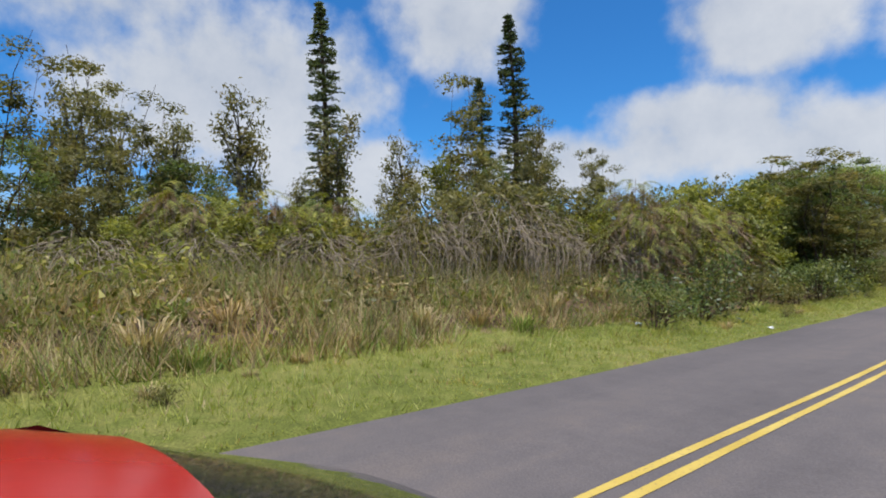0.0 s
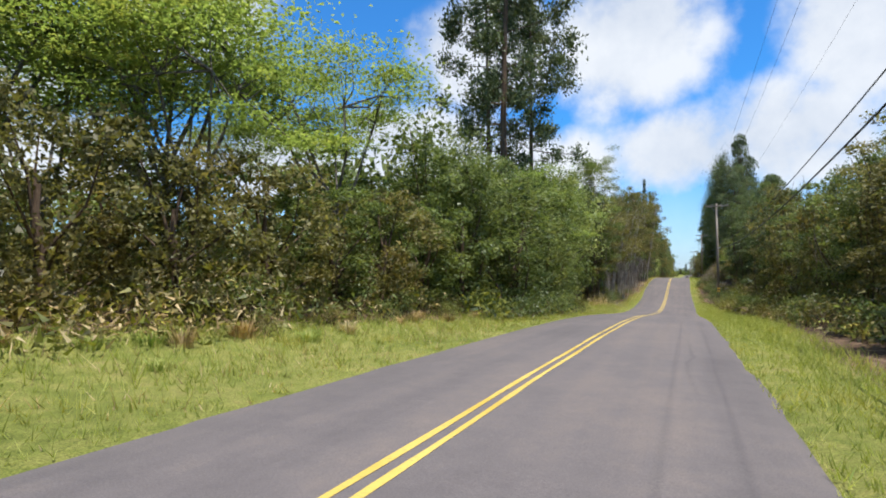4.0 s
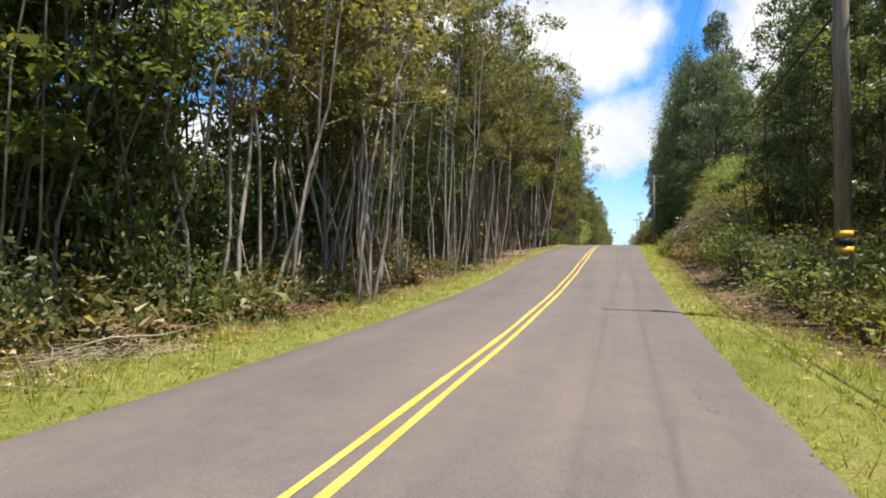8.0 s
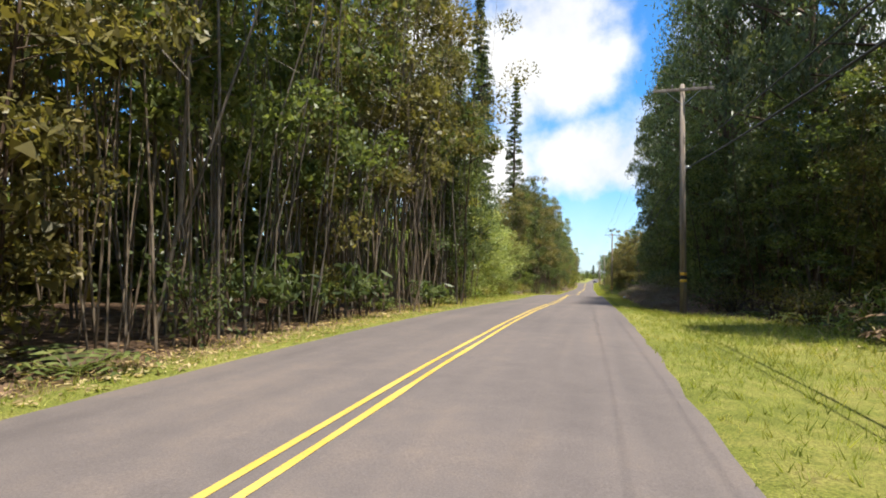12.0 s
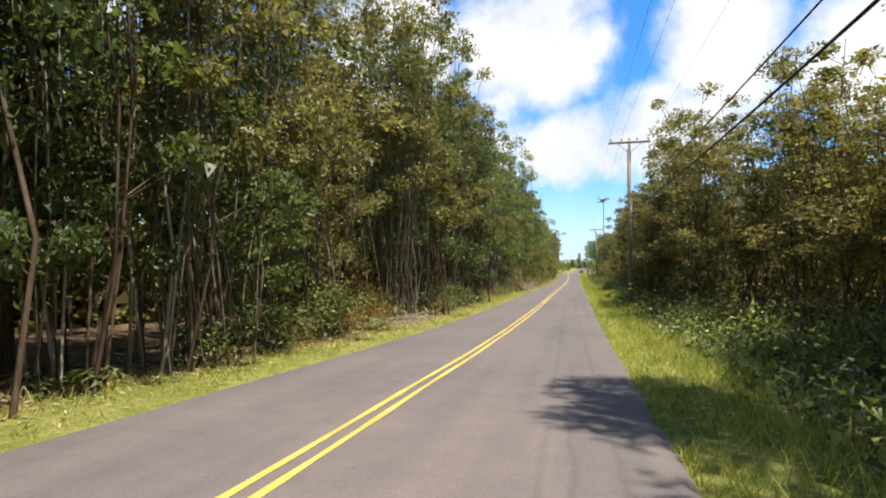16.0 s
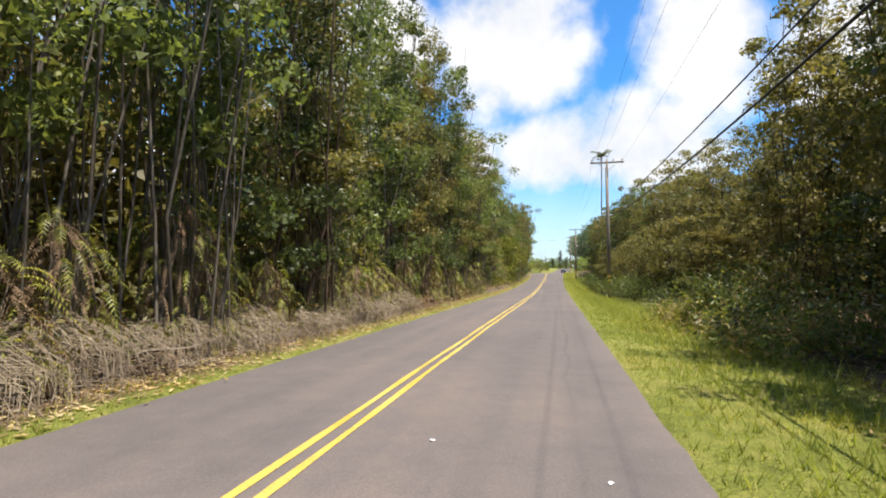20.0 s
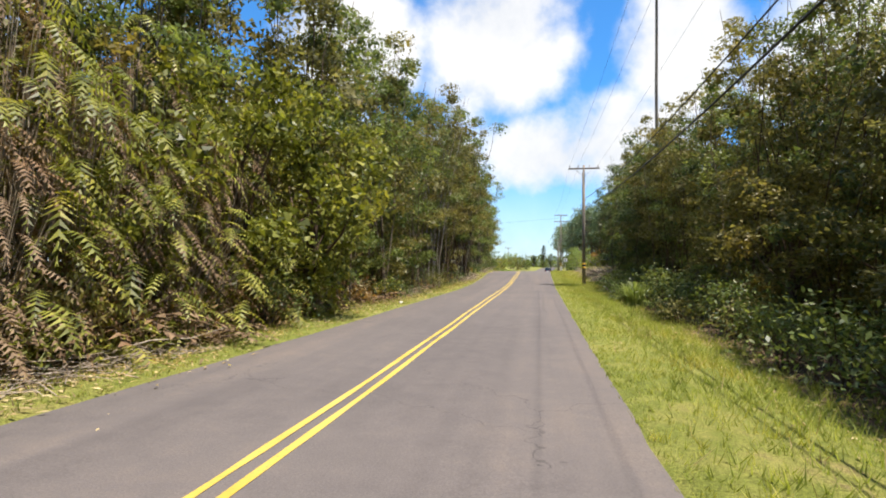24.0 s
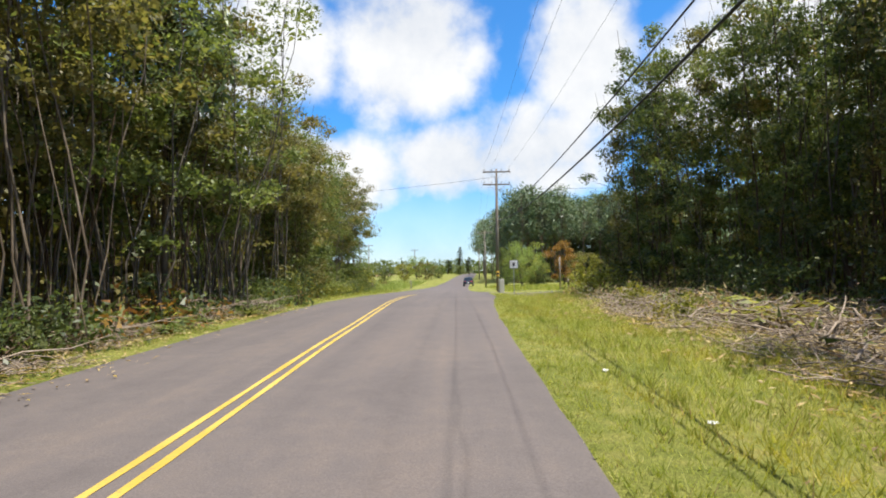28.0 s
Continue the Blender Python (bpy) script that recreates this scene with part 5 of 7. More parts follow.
# undergrowth along the front of the forest
for a, b, xf, mix, gap in (
        (128, 160, -7.6, ["dry_fern", "fern_dark", "shrub_b"], 4.0), (160, 199, -7.0, ["shrub_d", "fern_dark", "shrub_b", "ginger"], 3.0), (226, 239, -7.6, ["shrub_a", "shrub_b", "fern"], 1.6), (239, 258, -7.4, ["shrub_d", "shrub_a", "fern_dark"], 2.2),
        (258, 294, -7.5, ["shrub_b", "fern_dark", "shrub_d", "fern"], 2.3), (294, 334, -7.2, ["dry_fern", "shrub_b", "fern", "fern_dark"], 2.2), (334, 356, -7.1, ["dry_fern", "shrub_b", "fern"], 2.0), (356, 396, -7.1, ["shrub_b", "dry_fern", "shrub_d", "shrub_a", "fern", "dry_fern"], 2.0), (396, 440, -7.3, ["shrub_d", "fern_dark"], 2.6),
        (121, 128, -7.9, ["dry_fern", "shrub_d", "shrub_b"], 1.8), (80, 99, -6.6, ["shrub_a", "shrub_b", "fern", "shrub_d"], 1.3), (31, 43, -8.0, ["shrub_b", "fern", "shrub_a"], 1.5), (12, 31, -7.6, ["shrub_b", "shrub_d", "shrub_a", "clump_green"], 1.1),
        (212, 228, -8.4, ["shrub_a", "shrub_a", "fern", "shrub_b"], 1.3), (440, 470, -8.8, ["shrub_c", "shrub_a", "shrub_d"], 2.2),
        (62, 106, 5.0, ["shrub_b", "shrub_a", "fern"], 2.1), (106, 128, 5.2, ["shrub_b", "fern", "dry_fern", "shrub_a"], 1.8), (128, 151, 3.8, ["shrub_b", "shrub_a", "shrub_d"], 1.5), (151, 160, 4.6, ["dry_fern", "fern"], 2.6), (160, 184, 6.6, ["dry_fern", "fern", "shrub_b", "shrub_a"], 1.7), (184, 200, 6.6, ["shrub_b", "fern_dark"], 2.2),
        (200, 231, 5.2, ["shrub_d", "shrub_b"], 2.4), (231, 246, 5.8, ["shrub_d", "shrub_d", "fern_dark"], 2.2), (246, 260, 5.8, ["shrub_a", "shrub_b", "fern"], 1.8), (260, 308, 5.8, ["shrub_d", "shrub_d", "fern_dark"], 2.2), (308, 345, 4.8, ["shrub_d", "shrub_a", "fern_dark"], 2.0),
        (345, 392, 4.8, ["shrub_d", "shrub_a", "shrub_b", "fern_dark"], 1.9), (393, 407, 5.9, ["shrub_d", "fern_dark"], 2.6), (420, 446, 10.6, ["shrub_d", "shrub_a"], 2.2)):
    random.seed(round(a * 10) + (7 if xf > 0 else 2))
    s = a + random.uniform(0, gap)
    while s < b:
        k = random.choice(mix)
        plant(k, xf + random.uniform(-0.5, 0.5), s, random.uniform(0.6, 1.15), random.uniform(0.75, 1.15), group="undergrowth")
        s += gap * random.uniform(0.6, 1.4)


# strips of low growth, and belts of woods far behind


def far_crowns(a, b, x0, x1, h, leaf, gap=4.2, open_from=0, open_to=0):
    """Crowns of the wide woods that run on behind the roadside trees."""
    n = int((b - a) * abs(x1 - x0) / gap ** 2)
    s, x = rng.uniform(a, b, n), rng.uniform(min(x0, x1), max(x0, x1), n)
    keep = (s < open_from) | (s > open_to) | (np.abs(x) > 40)
    s, x = s[keep], x[keep]
    hh = h * rng.uniform(0.7, 1.1, len(s))
    z0 = ground_z(x, s)
    g = Geo()
    for i in range(0, len(s), 2):
        g.add(*tube([(x[i], s[i], z0[i] - 0.1), (x[i] + rng.normal() * 0.4, s[i] + rng.normal() * 0.4, z0[i] + hh[i] * 0.75)], [0.14, 0.05], 4))
    c = lobes_of(rng, np.stack([x, s, z0 + hh * 0.66], -1), rng.uniform(1.8, 3.0, len(s)), 80)
    low = lobes_of(rng, np.stack([x, s, z0 + hh * 0.25], -1), rng.uniform(1.6, 2.6, len(s)), 34)
    g2 = Geo().add(*slivers(rng, np.concatenate([c, low]), 0.6, 0.75))
    tagged(new("far_stems", g.mesh("far_stems", "bark_brown", True)), "stems of the wide woods behind the roadside trees", "woods", kind="stuff")
    tagged(new("far_canopy", g2.mesh("far_canopy", leaf)), "wide green canopy of the woods behind the roadside trees", "woods", kind="stuff")


far_crowns(62, 126, -24, -60, 9.5, "leaf_green")
far_crowns(126, 300, -19, -60, 11.0, "leaf_green", 4.2, 126, 162)
far_crowns(300, 446, -19, -60, 10.5, "leaf_olive")
far_crowns(30, 230, 20, 60, 7.5, "leaf_olive")
far_crowns(230, 446, 20, 60, 8.5, "leaf_green")
scrub(-12, 36, -9.2, -30, 0.4, 2.3, 18000, ["leaf_olive", "straw", "leaf_bright", "leaf_olive", "straw", "leaf_bright", "leaf_green"], 0.16)
scrub(30, 41, -9.8, -14, 0.8, 3.2, 2600, ["leaf_green", "leaf_dark", "leaf_olive"], 0.15)
scrub(60, 82, -8.6, -18, 0.7, 3.0, 6500, ["leaf_green", "leaf_olive", "straw", "leaf_bright", "leaf_olive"], 0.17)
scrub(51.5, 60.5, -11.2, -15, 0.5, 1.9, 3000, ["leaf_olive", "straw", "leaf_green", "straw", "leaf_olive"], 0.15)
scrub(52.5, 60.5, -14.5, -21, 1.6, 2.6, 2600, ["leaf_olive", "straw", "leaf_green", "leaf_olive"], 0.15)
scrub(59, 72, -18, -28, 0.8, 3.2, 3500, ["leaf_olive", "straw", "leaf_olive", "leaf_bright"], 0.17)
scrub(55, 62, -13.5, -20, 0.8, 3.4, 1500, ["leaf_green", "leaf_olive", "leaf_olive"])
scrub(80, 99.5, -6.6, -9, 0.4, 1.7, 2200, ["leaf_green", "leaf_dark", "leaf_bright"])
scrub(211, 238, -8.0, -13, 0.6, 3.2, 5200, ["leaf_green", "leaf_acacia", "leaf_bright", "leaf_acacia"])
scrub(212, 230, -7.6, -9.8, 0.5, 2.8, 6000, ["leaf_acacia", "leaf_bright", "leaf_pale", "leaf_bright"], 0.15)
scrub(247, 257, -7.4, -9.4, 0.4, 2.2, 1500, ["leaf_rust", "straw", "leaf_rust", "leaf_olive", "straw"], 0.15)
scrub(120, 132, 3.4, 5.6, 0.4, 2.3, 2200, ["straw", "leaf_bright", "leaf_olive", "leaf_bright"], 0.14)
scrub(158, 163, 3.6, 5.6, 0.5, 2.0, 900, ["straw", "leaf_bright", "leaf_acacia", "straw"], 0.14)
scrub(307, 319, 3.6, 5.8, 0.4, 2.1, 2200, ["leaf_bright", "straw", "leaf_green"], 0.14)
scrub(128, 152, -7.5, -10.5, 0.5, 1.9, 3600, ["leaf_dark", "fern_dead", "leaf_dark", "leaf_olive"], 0.14)
scrub(120, 129, -7.4, -9.5, 0.4, 1.4, 1200, ["leaf_green", "leaf_olive", "straw"])
scrub(230, 308, 5.4, 7.8, 0.35, 1.4, 3000, ["leaf_dark", "leaf_green", "leaf_dark"], 0.15)
scrub(234, 277, 2.9, 5.6, 0.25, 1.3, 5500, ["leaf_dark", "leaf_green", "leaf_dark", "grass_tall"], 0.14)
scrub(308, 405, 4.9, 7.5, 0.35, 1.8, 6000, ["leaf_dark", "leaf_green", "leaf_olive", "leaf_dark"], 0.15)
scrub(106, 138, 4.8, 7.6, 0.5, 3.8, 4800, ["leaf_bright", "leaf_olive", "straw", "leaf_bright"], 0.15)
scrub(62, 130, 4.6, 7.5, 0.4, 2.0, 3800, ["leaf_olive", "leaf_green", "leaf_olive", "straw"])
scrub(146, 159, 2.5, 4.8, 0.5, 1.9, 3300, ["straw", "leaf_olive", "leaf_rust", "straw", "leaf_bright"], 0.13)
scrub(152, 164, 4.2, 8.0, 1.0, 3.8, 5000, ["leaf_acacia", "straw", "leaf_bright", "straw", "leaf_bright"], 0.15)
scrub(162, 187, 5.6, 9.4, 0.5, 2.0, 6000, ["leaf_acacia", "straw", "leaf_bright", "straw"], 0.15)
scrub(421, 446, 6.0, 11.4, 0.25, 0.6, 2200, ["straw", "straw", "leaf_green", "straw"], 0.17)
scrub(256, 276, -6.9, -8.6, 0.3, 1.3, 1000, ["leaf_dark", "leaf_green", "straw", "leaf_dark"])
scrub(276, 402, -6.9, -8.6, 0.3, 1.3, 4200, ["straw", "leaf_rust", "straw", "leaf_dark", "leaf_green"])
scrub(402, 440, -6.9, -8.6, 0.3, 1.3, 1400, ["leaf_dark", "leaf_green", "leaf_dark", "leaf_rust"])
scrub(363, 375, -6.8, -8.3, 0.4, 2.4, 2000, ["fern_dead", "leaf_bright", "fern_dead"], 0.12)
scrub(540, 570, 11, 70, 9.0, 11.0, 15000, ["leaf_euc", "leaf_green", "leaf_euc"], 0.6)
scrub(524, 530, 12, 70, 1.0, 3.0, 2500, ["leaf_green", "leaf_olive"], 0.4)
scrub(440, 472, -8.2, -12, 0.4, 2.2, 2000, ["leaf_green", "leaf_bright", "leaf_dark"])
for a, b, x0, x1, h, leaf in ((-80, 140, -58, -76, 7.0, "leaf_olive"), (470, 700, -70, -95, 7.0, "leaf_green"), (470, 560, 45, 80, 14, "leaf_euc"), (660, 700, -70, 60, 7.0, "leaf_green"), (-80, 40, 12, 30, 7, "leaf_olive")):
    n = int(max(b - a, abs(x1 - x0)) * h * 8)
    s, x = rng.uniform(a, b, n), rng.uniform(min(x0, x1), max(x0, x1), n)
    c = np.stack([x, s, ground_z(x, s) + h * rng.uniform(0, 1, n) * (0.75 + 0.25 * np.sin(s * 0.31 + x * 0.13) + 0.1 * np.sin(s * 1.1))], -1)
    tagged(new("distant_woods", Geo().add(*slivers(rng, c, 1.3, 0.6)).mesh("distant_woods", leaf)), "far belt of low green woods", "woods", kind="stuff")
random.seed(70)
rng = np.random.default_rng(71)

# ---- single trees and plants with a place of their own ----
random.seed(23)
rng = np.random.default_rng(49)
# pines
for x, s, k, h, w in ((-66, 69.5, "pine", 1.52, 2.5), (-83, 41.5, "pine", 1.55, 2.5), (-73, 68.5, "pine", 1.2, 2.2), (-9.6, 219, "pine", 0.92, 0.95), (-9.4, 241, "pine", 0.93, 0.95),
                      (-12, 230, "pine", 0.86, 1.1), (-10.0, 92.0, "pine_ragged", 1.28, 0.95), (-12.2, 94.5, "pine_ragged", 1.08, 0.8), (-9.6, 96.4, "pine_ragged", 0.95, 0.75),
                      (-12, 137, "pine", 0.62, 0.9), (1.5 + 0.6, 648, "pine", 0.40, 1.3), (6, 655, "pine", 0.26, 1.2), (-3, 660, "pine", 0.22, 1.2)):
    plant(k, x, s, h, w, group="pines")
# open scrub at the start of the shot
for x, s, k, h in ((-34, 2, "ohia_a", 1.5), (-33, 7.5, "ohia_a", 1.25), (-30, 10.5, "ohia_a", 1.5), (-25, 6, "ohia_a", 1.0), (-28, 15, "ohia_a", 1.35), (-24, 17, "ohia_a", 1.1), (-26, 21, "ohia_b", 1.4),
                   (-29, 24, "ohia_b", 1.25), (-31, 30, "dark_b", 1.35), (-27, 31, "ohia_a", 1.3), (-35, 16, "ohia_a", 1.0), (-38, 5, "ohia_a", 1.5), (-40, 12, "ohia_a", 1.2), (-22, 27, "ohia_b", 1.0),
                   (-36, 24, "ohia_a", 1.1), (-42, 20, "ohia_b", 1.2), (-44, 9, "ohia_a", 1.1), (-24, 1, "ohia_a", 0.9)):
    plant(k, x, s, h, h * 0.9, group="ohia trees in the scrub")
for i in range(46):
    s = random.uniform(-4, 34)
    plant(random.choice(["bush_tree", "full_a", "bush_tree", "shrub_b", "dark_b"]), random.uniform(-27, -17.5) + 0.0 * s, s, random.uniform(0.42, 0.75), random.uniform(0.7, 1.1), group="scrub")
for x, s, k, h in ((-15.5, 5.5, "yellow_tree", 0.5), (-16.5, 8.2, "yellow_tree", 0.55), (-18, 3, "yellow_tree", 0.5), (-13, 18.5, "yellow_tree", 0.62), (-11.6, 21, "yellow_tree", 0.66), (-12.4, 23.6, "yellow_tree", 0.7),
                   (-11.0, 26.0, "yellow_tree", 0.9), (-12.8, 28.2, "yellow_tree", 1.15), (-18.5, 6.5, "yellow_tree", 0.62), (-19.5, 9.5, "yellow_tree", 0.66), (-18.8, 12, "yellow_tree", 0.6), (-20.5, 5.0, "yellow_tree", 0.7), (-11.2, 30.2, "dark_b", 0.72), (-15, 17, "bush_tree", 0.9), (-14.8, 21, "bush_tree", 0.95), (-15.5, 25, "bush_tree", 1.0),
                   (-14, 11.5, "bush_tree", 0.78), (-14.5, 14.5, "bush_tree", 0.85)):
    plant(k, x, s, h, h * 1.1 + 0.2, group="bushes at the clearing")
for x, s, k, h in ((-12.4, 9.2, "vines_a", 1.0), (-12.0, 12.0, "vines_a", 1.2), (-12.6, 14.6, "vines_a", 1.1), (-13.4, 6.6, "vines_b", 1.0), (-14.6, 4.0, "vines_b", 0.95), (-11.4, 16.6, "vines_b", 1.0), (-15.5, 1.5, "vines_b", 0.9),
                   (-10.8, 36, "vines_b", 0.6), (-11.0, 44, "vines_b", 0.85), (-12.2, 46, "vines_b", 0.8)):
    plant(k, x, s, h, group="dry vine thickets")
for x, s, h in ((4.4, 147.5, 0.8), (4.9, 151.5, 1.0), (4.5, 155.0, 1.05), (5.2, 158.0, 1.1), (6.2, 161.5, 0.8), (6.8, 166.0, 1.0)):
    plant(random.choice(["vines_a", "vines_b"]), x, s, h, 0.8, group="dry vine thickets")
for x, s, h in ((2.7, 151.6, 0.7), (3.0, 152.8, 0.85), (3.3, 154.2, 0.8), (2.9, 156.4, 0.55), (3.4, 150.0, 0.8)):
    plant("ginger", x, s, h, h * 1.1, group="ginger plants", label="green bush of long leaves on the bank")
for x, s, h in ((3.0, 151.0, 0.8), (3.5, 153.4, 1.1), (3.2, 156.0, 0.9), (4.6, 156.5, 1.3), (5.6, 160.0, 1.3), (6.6, 163.5, 1.3), (7.0, 167.0, 1.5)):
    plant("shrub_c", x, s, h, group="bright shrubs on the bank")
for i in range(80):
    s = random.uniform(-6, 20)
    x = random.uniform(-13.8, -8.3)
    plant(random.choice(["clump_dry", "clump_dry", "clump_green"]), x, s, random.uniform(0.5, 1.15), group="tall grass of the scrub")
for i in range(24):
    s = random.uniform(14, 34)
    plant(random.choice(["shrub_c", "fern", "shrub_a", "shrub_b"]), random.uniform(-9.8, -7.4), s, random.uniform(0.4, 0.75), group="undergrowth")
for x, s, h in ((-14.2, 2.6, 1.1), (-15.6, 5.2, 1.3), (-16.8, 8.0, 1.3), (-15.0, 10.6, 1.2), (-18.6, 6.8, 1.5), (-17.4, 3.2, 1.3), (-20.0, 9.6, 1.6), (-14.4, 13.4, 1.1), (-16.2, 0.4, 1.2)):
    plant("shrub_c", x, s, h, h * 1.2, group="bright shrubs in the scrub")
# clearing with a lawn, bushes round it, albizia trees beyond
for x, s, k, h, w in ((-12.0, 44.5, "bush_tree", 0.55, 0.8), (-14.2, 46.0, "rust_tree", 0.75, 1.0), (-15.5, 43.8, "bush_tree", 0.95, 1.0), (-19, 45, "rust_tree", 0.95, 1.2), (-24, 52, "yellow_tree", 0.75, 1.0), (-30, 58, "yellow_tree", 0.85, 1.2),
                      (-36, 66, "dark_b", 0.5, 1.0), (-40, 60, "dark_b", 0.6, 1.1), (-44, 72, "umbrella_a", 0.6, 0.6), (-33, 76, "dark_b", 0.6, 1.1), (-27, 74, "bush_tree", 0.8, 1.2), (-38, 82, "bush_tree", 0.9, 1.3),
                      (-46, 50, "bush_tree", 0.9, 1.4), (-50, 62, "dark_b", 0.7, 1.4), (-34, 48, "bush_tree", 0.8, 1.2), (-28, 44, "bush_tree", 0.9, 1.2)):
    plant(k, x, s, h, w, group="bushes at the clearing")
for x, s, k, h, w in ((-18.5, 67.5, "umbrella_a", 1.14, 0.8), (-15.2, 71.5, "umbrella_a", 1.12, 0.74), (-12.6, 77, "umbrella_a", 1.04, 0.62), (-23, 72.5, "umbrella_a", 1.16, 0.8), (-12.2, 70.0, "umbrella_a", 0.85, 0.5), (-19.5, 116, "umbrella_b", 1.15, 0.9),
                      (-26, 108, "umbrella_b", 1.0, 0.8), (-22, 84, "umbrella_b", 0.85, 0.7), (-9.4, 93.5, "umbrella_a", 0.92, 0.62), (-10.4, 98, "umbrella_a", 0.95, 0.58), (-9.4, 123.4, "umbrella_b", 1.42, 0.45)):
    plant(k, x, s, h, w, group="albizia trees")
for x, s, k, h, w in ((-20.8, 59.4, "full_c", 0.70, 1.2), (-22.8, 59.0, "dark_b", 1.22, 0.95), (-19.2, 60.4, "full_b", 0.62, 1.1), (-21.5, 60.8, "bush_tree", 1.1, 1.0), (-19.6, 61.4, "bush_tree", 0.9, 1.0), (-16.0, 60.6, "dark_b", 0.82, 0.8), (-14.4, 59.4, "full_b", 0.6, 1.0), (-13.0, 61.0, "bush_tree", 1.0, 0.95), (-17.8, 59.6, "dark_b", 0.75, 0.9), (-15.2, 62.5, "dark_b", 0.7, 0.9), (-18.5, 63.5, "bush_tree", 1.1, 1.1), (-11.8, 63.2, "bush_tree", 0.95, 0.95), (-11.0, 65.8, "bush_tree", 0.9, 0.95),
                      (-10.6, 68.4, "bush_tree", 0.85, 1.0), (-10.2, 71.0, "bush_tree", 0.88, 1.0), (-10.0, 73.6, "dark_b", 0.5, 0.95), (-9.8, 76.2, "bush_tree", 0.9, 1.0), (-9.4, 78.4, "dark_b", 0.55, 0.95), (-13.8, 69, "bush_tree", 1.0, 1.1),
                      (-13.5, 76, "dark_b", 0.62, 1.1), (-12, 79, "dark_b", 0.7, 1.0), (-14.0, 119.0, "pale_tree", 1.35, 1.15), (-16.2, 117.6, "pale_tree", 0.75, 1.0), (-16.4, 120.4, "acacia", 0.8, 0.9), (-12.0, 124.0, "acacia", 1.5, 1.15), (-9.6, 126.2, "dark_b", 1.7, 1.05), (-15.0, 112.5, "pale_tree", 1.3, 1.2), (-15.0, 105.5, "pale_tree", 1.2, 1.1), (-8.0, 97.5, "pale_tree", 1.1, 0.95), (-7.8, 92.5, "dark_b", 1.15, 1.15), (7.9, 118.5, "full_a", 0.95, 1.0), (9.6, 122.5, "full_a", 0.95, 0.95), (10.2, 125.5, "full_a", 0.95, 1.1), (8.4, 114.0, "full_b", 0.92, 1.1),
                      (-14, 111, "fern", 2.2, 2.2)):
    plant(k, x, s, h, w, group="trees round the clearings")
for i in range(46):
    s = random.uniform(101, 123)
    plant(random.choice(["clump_green", "clump_green", "clump_dry"]), random.uniform(-14.5, -7.2), s, random.uniform(0.6, 1.0), group="tall grass of the clearing")
for i in range(36):
    s = random.uniform(57, 82)
    plant(random.choice(["shrub_b", "clump_green", "shrub_a", "clump_dry"]), random.uniform(-9.6, -7.6) - max(0, 62 - s) * 0.8, s, random.uniform(0.4, 0.75), group="undergrowth")
# tall dark gums that shade the road, and a bold tree by the second pole
for x, s, h, w in ((8.8, 187, 1.42, 1.1), (10.5, 194, 1.60, 1.15), (8.8, 199, 1.66, 1.1), (7.8, 203.5, 1.64, 1.05), (8, 210.5, 1.66, 1.05), (7.6, 218.5, 1.54, 1.05), (6.8, 206.5, 1.5, 1.15), (7.0, 214.5, 1.41, 1.1), (6.6, 221, 1.2, 1.05), (7.6, 234.5, 1.42, 1), (7.6, 239.5, 1.4, 1), (8.4, 244, 1.1, 1),
                   (6.8, 230.5, 1.3, 0.95), (11.5, 204, 1.86, 1.2), (12, 213, 1.66, 1.2), (11.5, 222, 1.20, 1.1), (9.5, 231, 0.90, 0.9)):
    plant("gum_full" if s < 200 or x > 9 or s > 224 else "gum_dark", x + 0.7, s, h * (1.12 if s > 199 else 0.97), w, group="dark eucalyptus beside the road")
